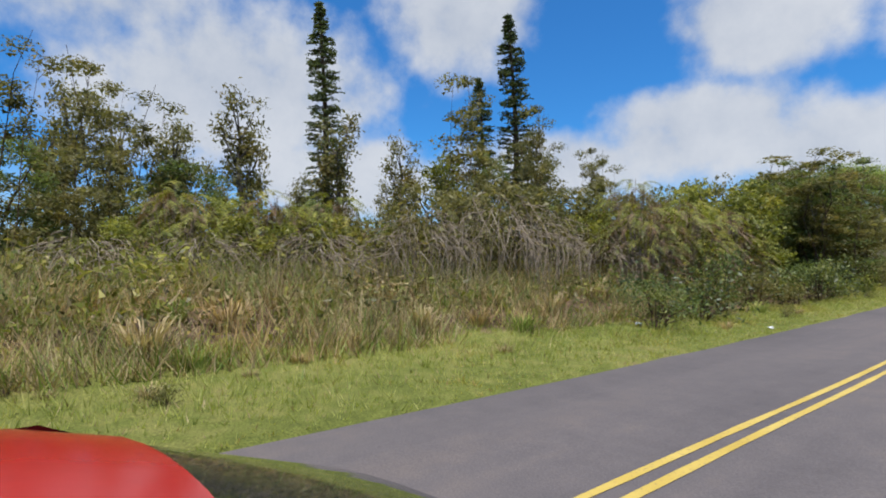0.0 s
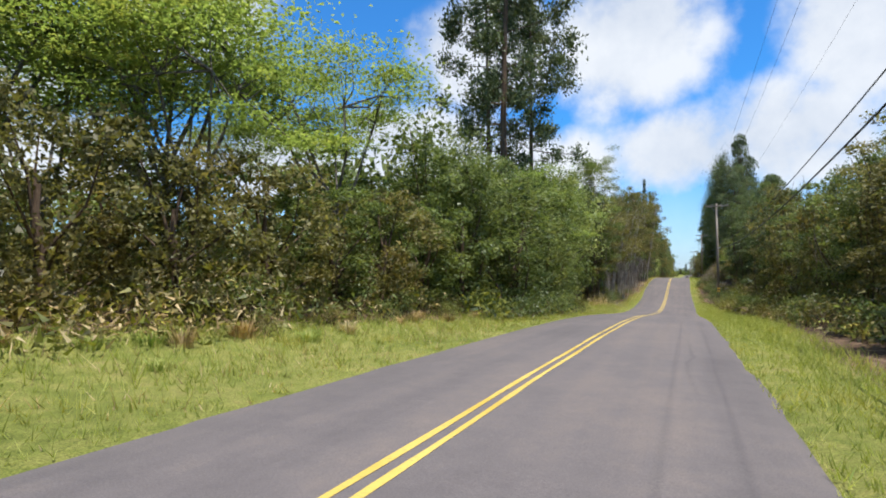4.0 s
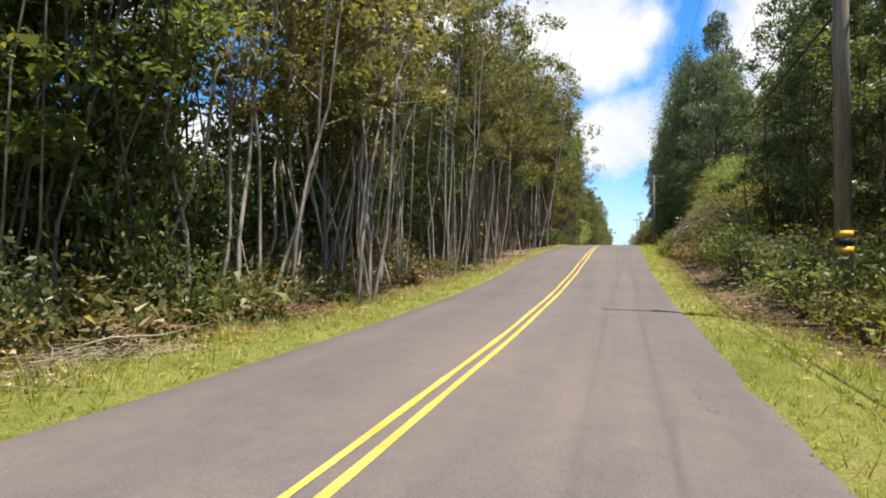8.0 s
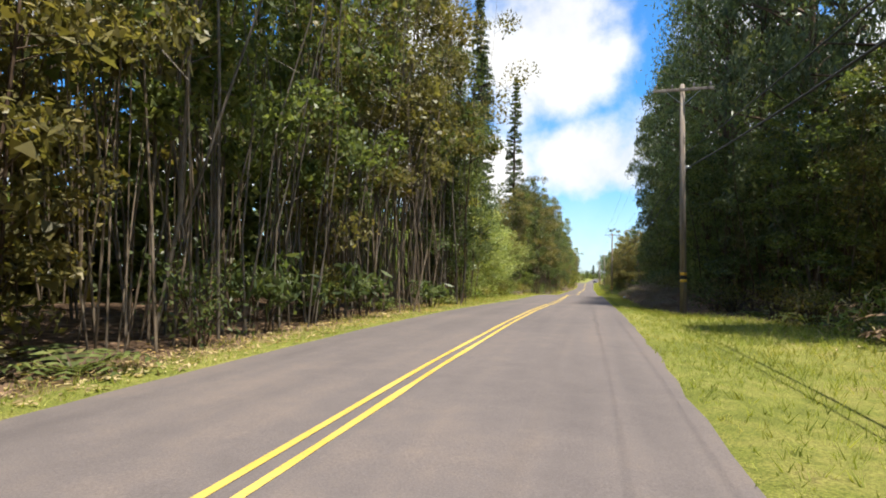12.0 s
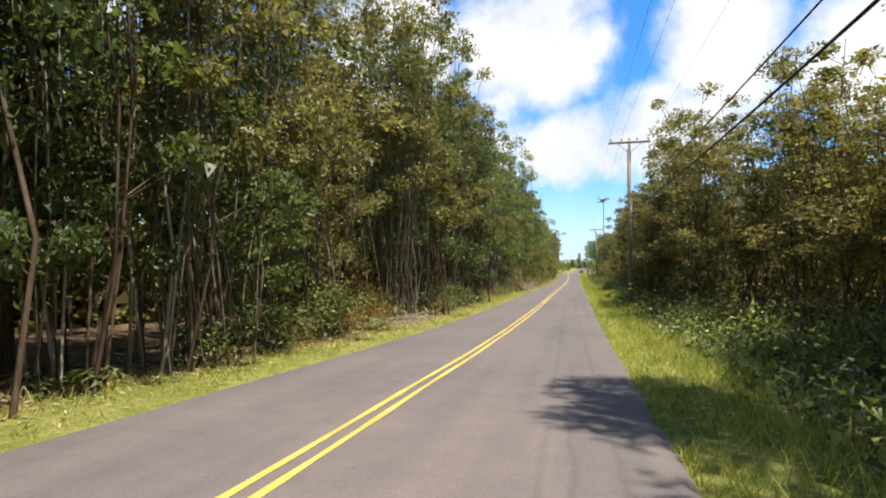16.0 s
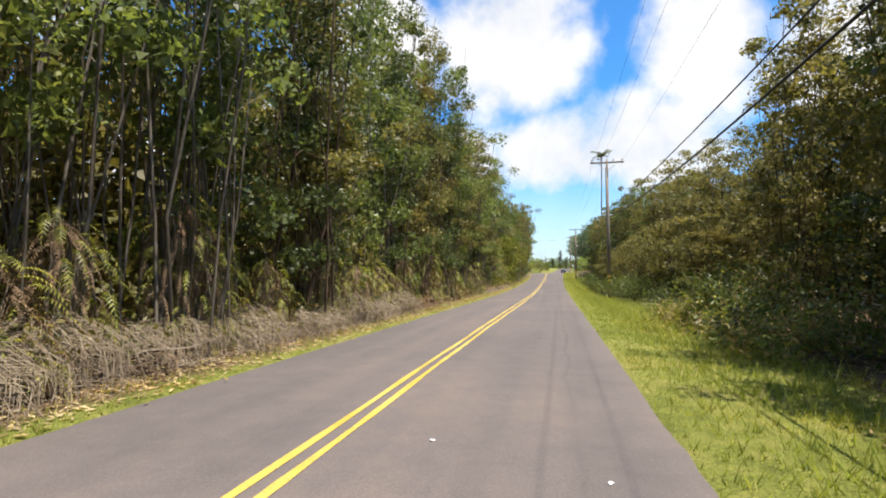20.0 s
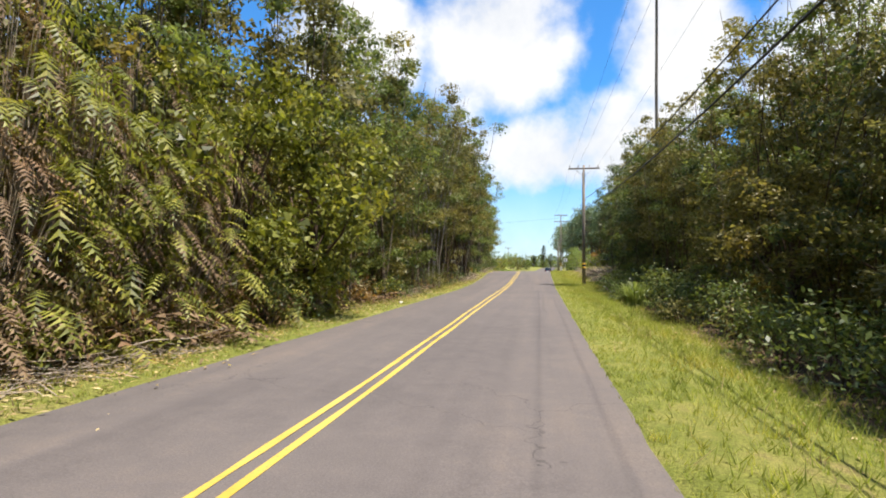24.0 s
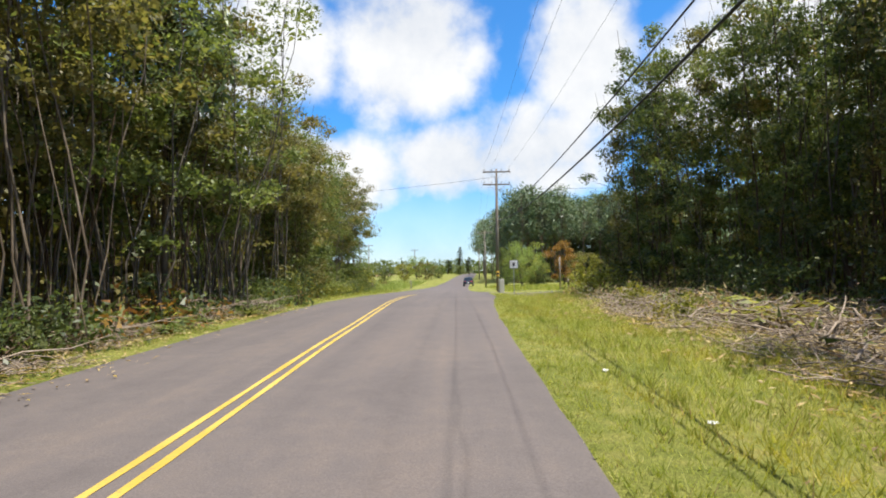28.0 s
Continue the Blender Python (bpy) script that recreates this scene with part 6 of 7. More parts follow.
for x, s, k, h, w in ((8.6, 128.5, "dark_a", 1.68, 1.15), (9.5, 156, "gum_dark", 0.62, 0.9), (8.5, 98, "acacia", 0.85, 0.8), (9.2, 74, "gum_dark", 0.55, 0.9), (8.6, 88, "gum_dark", 0.5, 0.8),
                      (7.2, 303.5, "full_a", 0.8, 0.9), (7.0, 306.5, "over_tree", 0.88, 0.9), (7.4, 310.0, "full_a", 0.9, 0.9), (7.3, 314.0, "full_a", 0.9, 0.9), (10, 306, "gum_dark", 0.72, 0.9), (9.0, 309, "rust_tree", 1.6, 1.0), (9.5, 362, "gum_a", 0.62, 0.9), (10, 380, "gum_dark", 0.7, 0.9), (-7.6, 241.4, "stem_bold", 1.15, 0.75), 
                      (-9.6, 212.5, "ohia_b", 1.5, 1.2), (-10.2, 214.8, "gum_b", 0.58, 0.8), (-10.5, 218.0, "gum_a", 0.5, 0.7), (-9.8, 216.4, "ohia_b", 1.35, 1.0), (-11.4, 221, "gum_b", 0.52, 0.7), (-9.6, 223.5, "gum_a", 0.46, 0.6), (-13.4, 116, "fern", 2.4, 2.4), (-13.0, 113.4, "fern", 2.2, 2.4), (-13.6, 110.2, "dry_fern", 1.4, 1.5), (7.6, 399, "full_a", 0.68, 1.0), (7.8, 403.5, "full_b", 0.66, 1.0), (-7.2, 392.5, "stem_bold", 0.95, 0.7), (8.2, 389.5, "over_tree", 0.82, 0.95), (8.2, 393.5, "over_tree", 0.86, 0.95), (7.4, 114.5, "full_c", 0.9, 1.1), (7.8, 110.0, "full_c", 0.72, 1.1), (-7.5, 140.6, "stem_bold", 1.0, 0.68), (-7.5, 143.0, "stem_bold", 0.95, 0.7), (-8.6, 136.4, "stem_bold", 0.95, 0.6), (-9.2, 431, "gum_a", 0.7, 0.7), (-9.4, 279, "acacia", 1.45, 0.9), (-10.4, 132.6, "over_tree", 0.95, 1.0), (-9.9, 135.0, "over_tree", 1.0, 1.0), (-10.6, 138.0, "over_tree", 0.95, 1.0), (-9.0, 205.5, "dark_b", 1.4, 1.0)):
    plant(k, x, s, h, w, group="tall single trees")
for x, s, h, w in ((-8.3, 364.4, 0.9, 0.9), (-8.7, 366.4, 1.2, 1.0), (-8.2, 368.4, 0.85, 0.95), (-8.8, 370.4, 1.15, 1.0), (-8.4, 372.6, 0.8, 0.9), (-9.4, 365.4, 1.6, 1.0), (-9.6, 369.4, 1.6, 1.0), (-9.4, 373.2, 1.4, 0.9)):
    plant("fern_bank", x, s, h, w, group="ferns on the bank")
for i in range(26):
    plant("fern_bank_dry" if i % 3 else "fern_bank", random.uniform(-7.8, -7.2), 293 + i * 2.1 + random.uniform(-0.6, 0.6), random.uniform(0.4, 0.9), random.uniform(0.4, 0.6), group="dead ferns along the trees")
for i in range(22):
    plant("dead_brush", random.uniform(3.5, 6.4), 45 + i * 1.15, random.uniform(0.6, 1.05), random.uniform(0.6, 0.9), group="dead brush beside the verge")
for i in range(16):
    plant("dead_brush", random.uniform(3.2, 4.8), 203 + i * 1.75, random.uniform(0.25, 0.45), random.uniform(0.4, 0.7), group="roots and brush on the bank", label="tangle of bare roots and dead brush on a shaded bank")
for x, s, h in ((-13.4, 116.6, 0.8), (-13.9, 119.0, 0.9), (-14.4, 114.0, 0.8), (-15.0, 121.0, 1.0)):
    plant("fern_bank", x, s, h, 0.9, group="ferns round the clearing")
for x, s, k, h, w in ((-8.3, 290.6, "brush_a", 0.9, 0.8), (-8.6, 288.4, "fern_bank_dry", 0.55, 0.8), (-8.4, 292.4, "fern_bank_dry", 0.6, 0.8)):
    plant(k, x, s, h, w, group="dead growth under the trees")
for x, s, h in ((-10.8, 18.0, 0.7), (-10.5, 20.4, 0.78), (-10.3, 22.8, 0.72), (-10.9, 25.2, 0.85), (-12.2, 19.6, 0.95), (-12.4, 23.4, 0.95), (-16.8, 6.4, 0.75), (-17.6, 9.0, 0.8), (-18.4, 4.2, 0.8)):
    plant("fern_bank", x, s, h, 0.95, group="ferns in the scrub")
# scrub and mound grass at the end of the lawn
random.seed(77)
for x, s, k, h, w in ((-12.6, 52.4, "vines_b", 0.75, 0.7), (-14.6, 53.2, "vines_a", 0.8, 0.8), (-12.2, 55.0, "vines_b", 0.8, 0.7), (-17.0, 53.4, "vines_b", 0.8, 0.8), (-12.6, 58.0, "vines_a", 0.7, 0.7), (-15.2, 55.5, "shrub_b", 1.3, 1.3), (-12.9, 53.6, "shrub_d", 1.1, 1.1),
                      (-11.6, 56.4, "shrub_a", 0.9, 1.0), (-13.4, 57.2, "shrub_b", 1.3, 1.2), (-11.8, 60.2, "shrub_a", 1.0, 1.1), (-16.6, 56.6, "shrub_d", 1.4, 1.3), (-18.6, 55.2, "shrub_b", 1.3, 1.3)):
    plant(k, x, s, h, w, group="scrub at the end of the lawn")
for x, s, h in ((-9.6, 51.2, 0.4), (-9.0, 52.6, 0.45), (-9.8, 53.8, 0.4)):
    plant("dry_fern", x, s, h, 0.6, group="dead ferns on the mound")
for i in range(34):
    s = random.uniform(50.6, 63)
    plant(random.choice(["clump_green", "clump_green", "clump_dry", "clump_green"]), random.uniform(-11.6, -7.4), s, random.uniform(0.35, 0.8), group="tall grass on the mound")
# dead growth at the foot of the tall trees
for i in range(14):
    plant("dead_brush", random.uniform(-7.1, -6.5), 301 + i * 1.3, random.uniform(0.4, 0.75), random.uniform(0.5, 0.75), group="dead brush under the trees", label="pale tangle of dead stalks at the foot of the trees")
for i in range(6):
    plant("dead_brush", random.uniform(-7.0, -6.5), 403.5 + i * 1.4, random.uniform(0.2, 0.35), random.uniform(0.5, 0.7), group="dead brush under the trees", label="low pale tangle of fallen twigs under the trees")
# growth close to the road on the pole side
for x, s, k, h, w in ((2.1, 150.6, "shrub_c", 0.45, 0.5), (2.2, 151.8, "ginger", 0.5, 0.6), (2.0, 153.0, "shrub_c", 0.5, 0.55), (2.3, 154.4, "shrub_a", 0.5, 0.6), (2.5, 155.8, "shrub_c", 0.6, 0.6), (2.4, 149.4, "shrub_a", 0.45, 0.5), (3.2, 169.2, "shrub_c", 0.5, 0.6), (3.7, 167.6, "shrub_c", 0.55, 0.6),
                      # dark shrubs at 268 to 275 m are added to deepen the verge's shade
                      (4.0, 255.6, "shrub_d", 0.7, 0.8), (4.4, 257.6, "shrub_d", 0.8, 0.9), (4.1, 259.8, "shrub_a", 0.7, 0.8), (4.5, 262.4, "shrub_d", 0.9, 1.0), (4.3, 265.0, "shrub_d", 0.8, 0.9), (4.1, 268.4, "shrub_d", 0.8, 0.9), (3.9, 270.4, "shrub_d", 0.9, 0.9), (4.2, 272.6, "shrub_a", 0.8, 0.9), (4.0, 274.6, "shrub_d", 0.8, 0.9)):
    plant(k, x, s, h, w, group="growth at the edge of the verge")
for x, s, h in ((3.4, 152.3, 1.1), (3.9, 154.2, 1.3), (4.4, 156.6, 1.2), (4.0, 150.4, 1.0)):
    plant("dead_brush", x, s, h, 0.7, group="dead brush on the bank")
for x, s, h in ((5.3, 268.8, 0.60), (5.2, 271.2, 0.64), (5.4, 273.8, 0.62), (5.4, 277.0, 0.6)):
    plant("over_tree", x, s, h, 0.8, group="trees leaning over the verge")
plant("palm", 7.8, 396.8, 1.13, 1.05)
# verge plants that stand out
plant("clump", 4.4, 385.0, 1.45, 1.3, label="large arching clump of long grass before the dark trees")
plant("clump", 4.1, 262.0, 0.62, 0.7)
plant("clump", 4.4, 378.2, 0.55, 0.6)
for i in range(13):
    plant("ginger", -6.95 + random.uniform(-0.6, 0.35), 162.4 + i * 0.72, random.uniform(0.8, 1.25), random.uniform(0.9, 1.2), group="ginger plants")
for x, s, k, h in ((-7.6, 205, "shrub_a", 0.8), (-8.4, 354.5, "fern", 1.6), (-8.0, 357.0, "fern", 1.5), (-7.6, 359, "yellow_tree", 0.42), (-7.2, 382, "shrub_c", 0.8), (4.9, 373, "shrub_a", 0.9), (4.6, 391, "shrub_a", 1.0), (6.0, 431, "shrub_c", 0.7),
                   (5.6, 427.5, "shrub_c", 0.55), (-8.0, 428.5, "fern", 1.3), (6.8, 425.5, "fern", 1.5), (8.8, 449, "yellow_tree", 0.5), (7.8, 443, "shrub_c", 1.4), (-9.2, 443, "shrub_c", 1.2), (-9.4, 467, "shrub_c", 1.7),
                   (5.0, 101, "shrub_c", 0.7), (5.3, 109, "shrub_c", 1.1), (5.0, 114, "shrub_a", 1.0), (-7.4, 265, "shrub_a", 1.0), (-7.6, 267, "fern_dark", 1.2), (-7.8, 269, "shrub_a", 0.9)):
    plant(k, x, s, h, group="verge plants")
for i in range(26):
    s = random.uniform(361, 375)
    plant(random.choice(["fern", "fern", "shrub_c", "yellow_tree", "dry_fern", "fern_dark"]), random.uniform(-8.6, -7.0), s, random.uniform(0.5, 1.0) if i % 3 else 1.4, group="ferns on the bank")
for i in range(46):
    s = random.uniform(-5, 44)
    plant(random.choice(["clump_green", "clump_green", "clump_dry", "shrub_b"]), random.uniform(-8.2, -5.9), s, random.uniform(0.2, 0.4), group="weeds on the verge")
for i in range(56):
    s = random.uniform(46, 63)
    plant(random.choice(["clump_green", "clump_green", "clump_dry", "clump_dry", "clump_green"]), -7.4 - 9 * random.uniform(0, 1) ** 1.1, s, random.uniform(0.35, 0.85), group="rough grass before the bushes")
# lush growth on the shaded slope below the trees
for i in range(64):
    s = random.uniform(231, 292)
    plant(random.choice(["clump_green", "clump_green", "clump", "shrub_a", "fern_dark"]), 2.6 + 2.6 * random.uniform(0, 1) ** 0.7, s, random.uniform(0.3, 0.62), group="lush verge growth")
# heaps of cut branches
for x, s, k, h, w, t in ((4.8, 136.5, "brush_a", 1.4, 1.0, 0), (4.6, 141, "brush_a", 1.7, 1.0, 0),
                         (4.4, 147, "brush_a", 1.8, 1.0, 5), (4.6, 152, "brush_a", 1.6, 1.0, -5), (4.2, 156.5, "brush_a", 2.0, 1.0, 25), (5.4, 160.0, "brush_a", 2.0, 1.0, -15), (6.0, 163, "brush_b", 1.3, 1.0, 10), (6.2, 168, "brush_a", 1.4, 1.0, 0), (6.0, 173, "brush_a", 1.6, 1.0, 20), (4.6, 213, "brush_b", 1.2, 1.1, 0), (4.9, 218, "brush_b", 1.4, 1.1, 4), (4.5, 223, "brush_a", 1.0, 1.0, 0),
                         (5.2, 408, "brush_a", 1.3, 1.0, 0), (5.0, 412.5, "brush_a", 1.5, 1.0, 0), (6.6, 414.5, "brush_a", 2.6, 1.2, 50), (6.8, 418, "brush_a", 2.0, 1.2, 110), (4.6, 143, "brush_a", 1.6, 1.0, 20), (5.0, 146.5, "brush_b", 1.8, 1.0, 0), (6.6, 424.5, "brush_a", 1.5, 1.1, 30), (6.2, 429.5, "brush_a", 1.1, 1.1, 70), (5.2, 417, "brush_b", 1.2, 1.0, 5), (5.7, 422.5, "brush_b", 1.2, 1.1, -5), (5.6, 427.5, "brush_b", 1.2, 1.1, 0), (5.9, 432, "brush_a", 1.2, 1.0, 0), (6.6, 437, "brush_b", 1.0, 1.0, -12), (7.6, 424, "brush_b", 1.3, 1.2, 20), (8.2, 428.5, "brush_b", 1.4, 1.2, -20), (9.6, 426, "brush_a", 1.2, 1.2, 10), (8.4, 433, "brush_b", 1.3, 1.2, 5), (10.0, 431.5, "brush_b", 1.2, 1.2, 40), (9.2, 438, "brush_b", 1.2, 1.2, 0), (10.6, 436.5, "brush_a", 1.1, 1.2, 15),
                         (-7.5, 425.5, "brush_a", 0.9, 1.0, 5), (-7.7, 430, "brush_a", 1.3, 1.1, 0), (-7.4, 433.5, "brush_a", 1.2, 1.0, -4), (-6.9, 421, "brush_b", 0.8, 1.0, 0), (-6.9, 303, "brush_b", 0.8, 1.0, 0), (-6.9, 308, "brush_b", 0.9, 1.0, 0), (-7.0, 313, "brush_b", 0.7, 1.0, 0),
                         (-6.9, 347, "brush_b", 0.7, 1.0, 0), (-6.8, 353, "brush_b", 0.7, 1.0, 0), (-6.9, 359, "brush_b", 0.6, 1.0, 0), (-6.8, 365, "brush_b", 0.6, 1.0, 0), (-7.0, 385, "brush_b", 0.6, 1.0, 0), (-6.8, 408, "brush_b", 0.5, 1.0, 0), (-6.7, 152, "brush_b", 0.6, 1.0, 0), (-7.0, 256, "brush_b", 0.7, 1.0, 0),
                         (-7.2, 225.5, "brush_a", 0.7, 0.8, 0), (-8.4, 283, "brush_a", 1.2, 1.0, 0), (-8.0, 286, "brush_a", 1.0, 1.0, 0), (-7.3, 123, "brush_b", 0.6, 1.0, 0), (-8.0, 37, "brush_b", 0.6, 1.0, 0)):
    plant(k, x, s, 0.45 + 0.45 * h, w, t, "heaps of cut branches", 0.0)
# eucalyptus grove and shrubs beyond the crossing
for i in range(170):
    x, s = 9 + i * 0.36 + random.uniform(-0.5, 0.5), random.uniform(526, 562)
    plant(random.choice(["gum_a", "gum_b"]), x + 3, s, random.uniform(0.9, 1.08), random.uniform(1.0, 1.35), group="eucalyptus grove")
for i in range(10):
    plant("gum_a", 10 + random.uniform(-1.5, 3), 535 + i * 9, random.uniform(0.75, 1.0), 1.1, group="eucalyptus grove")
for x, s, k, h, w in ((8.5, 482, "acacia", 0.65, 0.9), (11, 486, "dark_b", 0.6, 1.0), (14, 484, "rust_tree", 1.2, 1.4), (7.4, 492, "dark_b", 0.75, 0.9), (18, 490, "bush_tree", 1.0, 1.3), (12, 500, "yellow_tree", 1.0, 1.3),
                      (-17, 545, "dark_b", 0.7, 1.3), (-13, 552, "yellow_tree", 0.9, 1.3), (-22, 548, "dark_b", 0.65, 1.3), (-27, 540, "bush_tree", 1.0, 1.4), (-33, 545, "yellow_tree", 0.8, 1.4), (-8, 560, "bush_tree", 1.0, 1.4),
                      (-38, 555, "dark_b", 0.6, 1.4), (-5, 575, "dark_b", 0.5, 1.2), (-45, 540, "bush_tree", 1.0, 1.5), (-11, 570, "acacia", 0.75, 1.0), (2, 640, "dark_b", 0.5, 1.4), (-10, 620, "dark_b", 0.6, 1.5), (14, 640, "dark_b", 0.6, 1.5),
                      (-20, 640, "bush_tree", 1.0, 2.0), (-32, 600, "dark_b", 0.7, 1.6), (-52, 560, "dark_b", 0.7, 1.7), (-62, 545, "bush_tree", 1.2, 1.8), (-10.6, 446.5, "fine_green", 1.12, 1.05), (-10.2, 451.5, "fine_green", 1.08, 1.05), (-11.5, 456.5, "fine_green", 0.95, 1.0), (-13.5, 482, "shrub_c", 1.0, 1.2), (-11, 500, "shrub_b", 0.9, 1.3)):
    plant(k, x, s, h, w, group="trees beyond the crossing")

# ---- grass: blades over the verges ----
rng = np.random.default_rng(50)


def blade_field(name, text, x, s, hgt, wid, material, tuft=1):
    """Blades of grass; with tuft they spring in little fans from shared roots."""
    x, s, hgt, wid = (np.repeat(v, tuft) for v in (x, s, hgt, wid))
    n = len(x)
    if tuft > 1:
        x, s, hgt = x + rng.normal(size=n) * 0.022, s + rng.normal(size=n) * 0.022, hgt * rng.uniform(0.6, 1.25, n)
    z = ground_z(x, s) - 0.01
    a = rng.uniform(0, 2 * np.pi, n)
    ln = rng.uniform(0.25, 1.0, n) * hgt
    b = rng.uniform(0, 2 * np.pi, n)
    p = np.stack([x, s, z], -1)
    w = np.stack([np.cos(a) * wid, np.sin(a) * wid, np.zeros(n)], -1)
    tip = p + np.stack([np.cos(b) * ln, np.sin(b) * ln, hgt], -1)
    me = Geo().add(np.stack([p - w, p + w, tip], 1).reshape(-1, 3), np.arange(3 * n).reshape(-1, 3)).mesh(name, material)
    tagged(new(name, me), text, "grass", kind="stuff")


def verge(side, a, b, density, tall):
    n = int((b - a) * 3.2 * density)
    s = rng.uniform(a, b, n)
    wd = turf_width(side, s)
    d = rng.uniform(0, 1, n) * np.minimum(wd + 0.5, 6.5)
    keep = rng.uniform(0, 1, n) < np.minimum(wd + 0.5, 6.5) / 3.2
    patch = 0.62 + 0.38 * np.sin(s * 1.9 + d * 3) * np.sin(s * 0.53 + d) + rng.uniform(-0.3, 0.3, n)
    keep &= patch > 0.22
    s, d, patch = s[keep], d[keep], patch[keep]
    x = (edge_l(s) - 0.02 - d if side < 0 else edge_r(s) + d) + bend(s)
    h = tall * (0.5 + 0.9 * np.clip(d / 1.8, 0, 1)) * (0.35 + 1.0 * patch) * rng.uniform(0.5, 1.3, len(s))
    return x, s, h


for side, a, b, dens, tall in ((-1, -8, 60, 88, 0.11), (-1, 60, 140, 55, 0.18), (-1, 140, 300, 50, 0.13), (-1, 300, 475, 50, 0.13),
                               (1, 25, 130, 55, 0.19), (1, 130, 230, 63, 0.13), (1, 230, 262, 80, 0.24), (1, 262, 340, 80, 0.15), (1, 340, 400, 84, 0.14), (1, 400, 450, 193, 0.12)):
    x, s, h = verge(side, a, b, dens, tall)
    blade_field("verge_grass", "short yellow-green grass on the road verge", x, s, h, 0.006 + 0.003 * rng.uniform(0, 1, len(x)), "grass", 3)
    keep = rng.uniform(0, 1, len(x)) < 0.06
    blade_field("verge_grass", "longer blades and seed stalks on the verge", x[keep] + 0.03, s[keep], h[keep] * 1.5, np.full(keep.sum(), 0.007), "straw" if a % 20 == 0 else "grass_tall")
    if side < 0:
        keep = rng.uniform(0, 1, len(x)) < 0.3
        blade_field("verge_grass", "dry blades among the grass of the verge", x[keep] - 0.05, s[keep], h[keep] * 0.9, np.full(keep.sum(), 0.010), "straw")
# tall dry stalks of the open scrub
n = 34000
s, t = rng.uniform(-8, 24, n), rng.uniform(0, 1, n) ** 1.3
x = -8.0 - 7.0 * t
keep = np.sin(s * 0.9 + x * 0.7) * np.sin(s * 0.37 - x) + rng.uniform(-0.5, 0.9, n) > 0.1
for pick, mat_name in ((rng.uniform(0, 1, n) < 0.72, "straw"), (rng.uniform(0, 1, n) < 0.35, "grass_tall")):
    k = keep & pick
    blade_field("dry_grass", "tall pale dry grass of the open scrub", x[k], s[k], (0.55 + 0.9 * t[k]) * rng.uniform(0.5, 1.25, k.sum()), np.full(k.sum(), 0.011), mat_name)
n = 26000
s, x = rng.uniform(100, 123, n), -5.9 - 8.0 * rng.uniform(0, 1, n)
h = np.clip((-x - 5.6) * 0.25, 0.12, 0.42) * rng.uniform(0.6, 1.3, n)
for k, mat_name in ((slice(0, 20000), "grass"), (slice(20000, 26000), "straw")):
    blade_field("clearing_grass", "tall pale green grass of the small clearing", x[k], s[k], h[k], np.full(len(x[k]), 0.013), mat_name)
# meadow past the crossing
n = 30000
x, s = rng.uniform(-60, -7, n), rng.uniform(462, 545, n)
keep = x < EDGE_L + bend(s) - 0.2
blade_field("meadow_grass", "tall yellow-green grass of the open field", x[keep], s[keep], rng.uniform(0.3, 0.8, keep.sum()), np.full(keep.sum(), 0.03), "grass_tall")
n = 14000
x, s = rng.uniform(4.6, 30, n), rng.uniform(458, 500, n)
keep = x > EDGE_R + bend(s) + 0.2
blade_field("meadow_grass", "grass at the corner of the crossing", x[keep], s[keep], rng.uniform(0.15, 0.5, keep.sum()), np.full(keep.sum(), 0.025), "grass")
# dead leaves along the road's edges and on the litter
n = 75000
s = rng.uniform(110, 445, n)
side = rng.uniform(0, 1, n) < 0.68
d = np.where(side, turf_width(-1, s), turf_width(1, s)) + rng.normal(size=n) * 0.7 + 0.35
x = np.where(side, edge_l(s) - d, edge_r(s) + d)
keep = d > 0.05
c = np.stack([x, s, ground_z(x, s) + 0.02], -1)[keep]
tagged(new("leaf_litter", Geo().add(*leaves(rng, c, 0.11, 0.36, 0.0, flat=0.8)).mesh("leaf_litter", "straw")), "dry tan leaf litter at the forest's edge", "leaf litter", kind="stuff")

# bleached chips and twigs strewn before the dark trees
n = 22000
s = rng.uniform(415, 446, n)
x = 5.0 + 5.6 * rng.uniform(0, 1, n) ** 1.2 + rng.normal(size=n) * 0.3
keep = np.sin(s * 1.3 + x) * np.sin(x * 1.1 - s * 0.4) + rng.uniform(-0.6, 1, n) > 0
c = np.stack([x, s, ground_z(x, s) + 0.03], -1)[keep]
tagged(new("wood_litter", Geo().add(*leaves(rng, c, 0.17, 0.26, 0.05, flat=0.7)).mesh("wood_litter", "straw")), "bleached chips and dead leaves beside the verge", "leaf litter", kind="stuff")

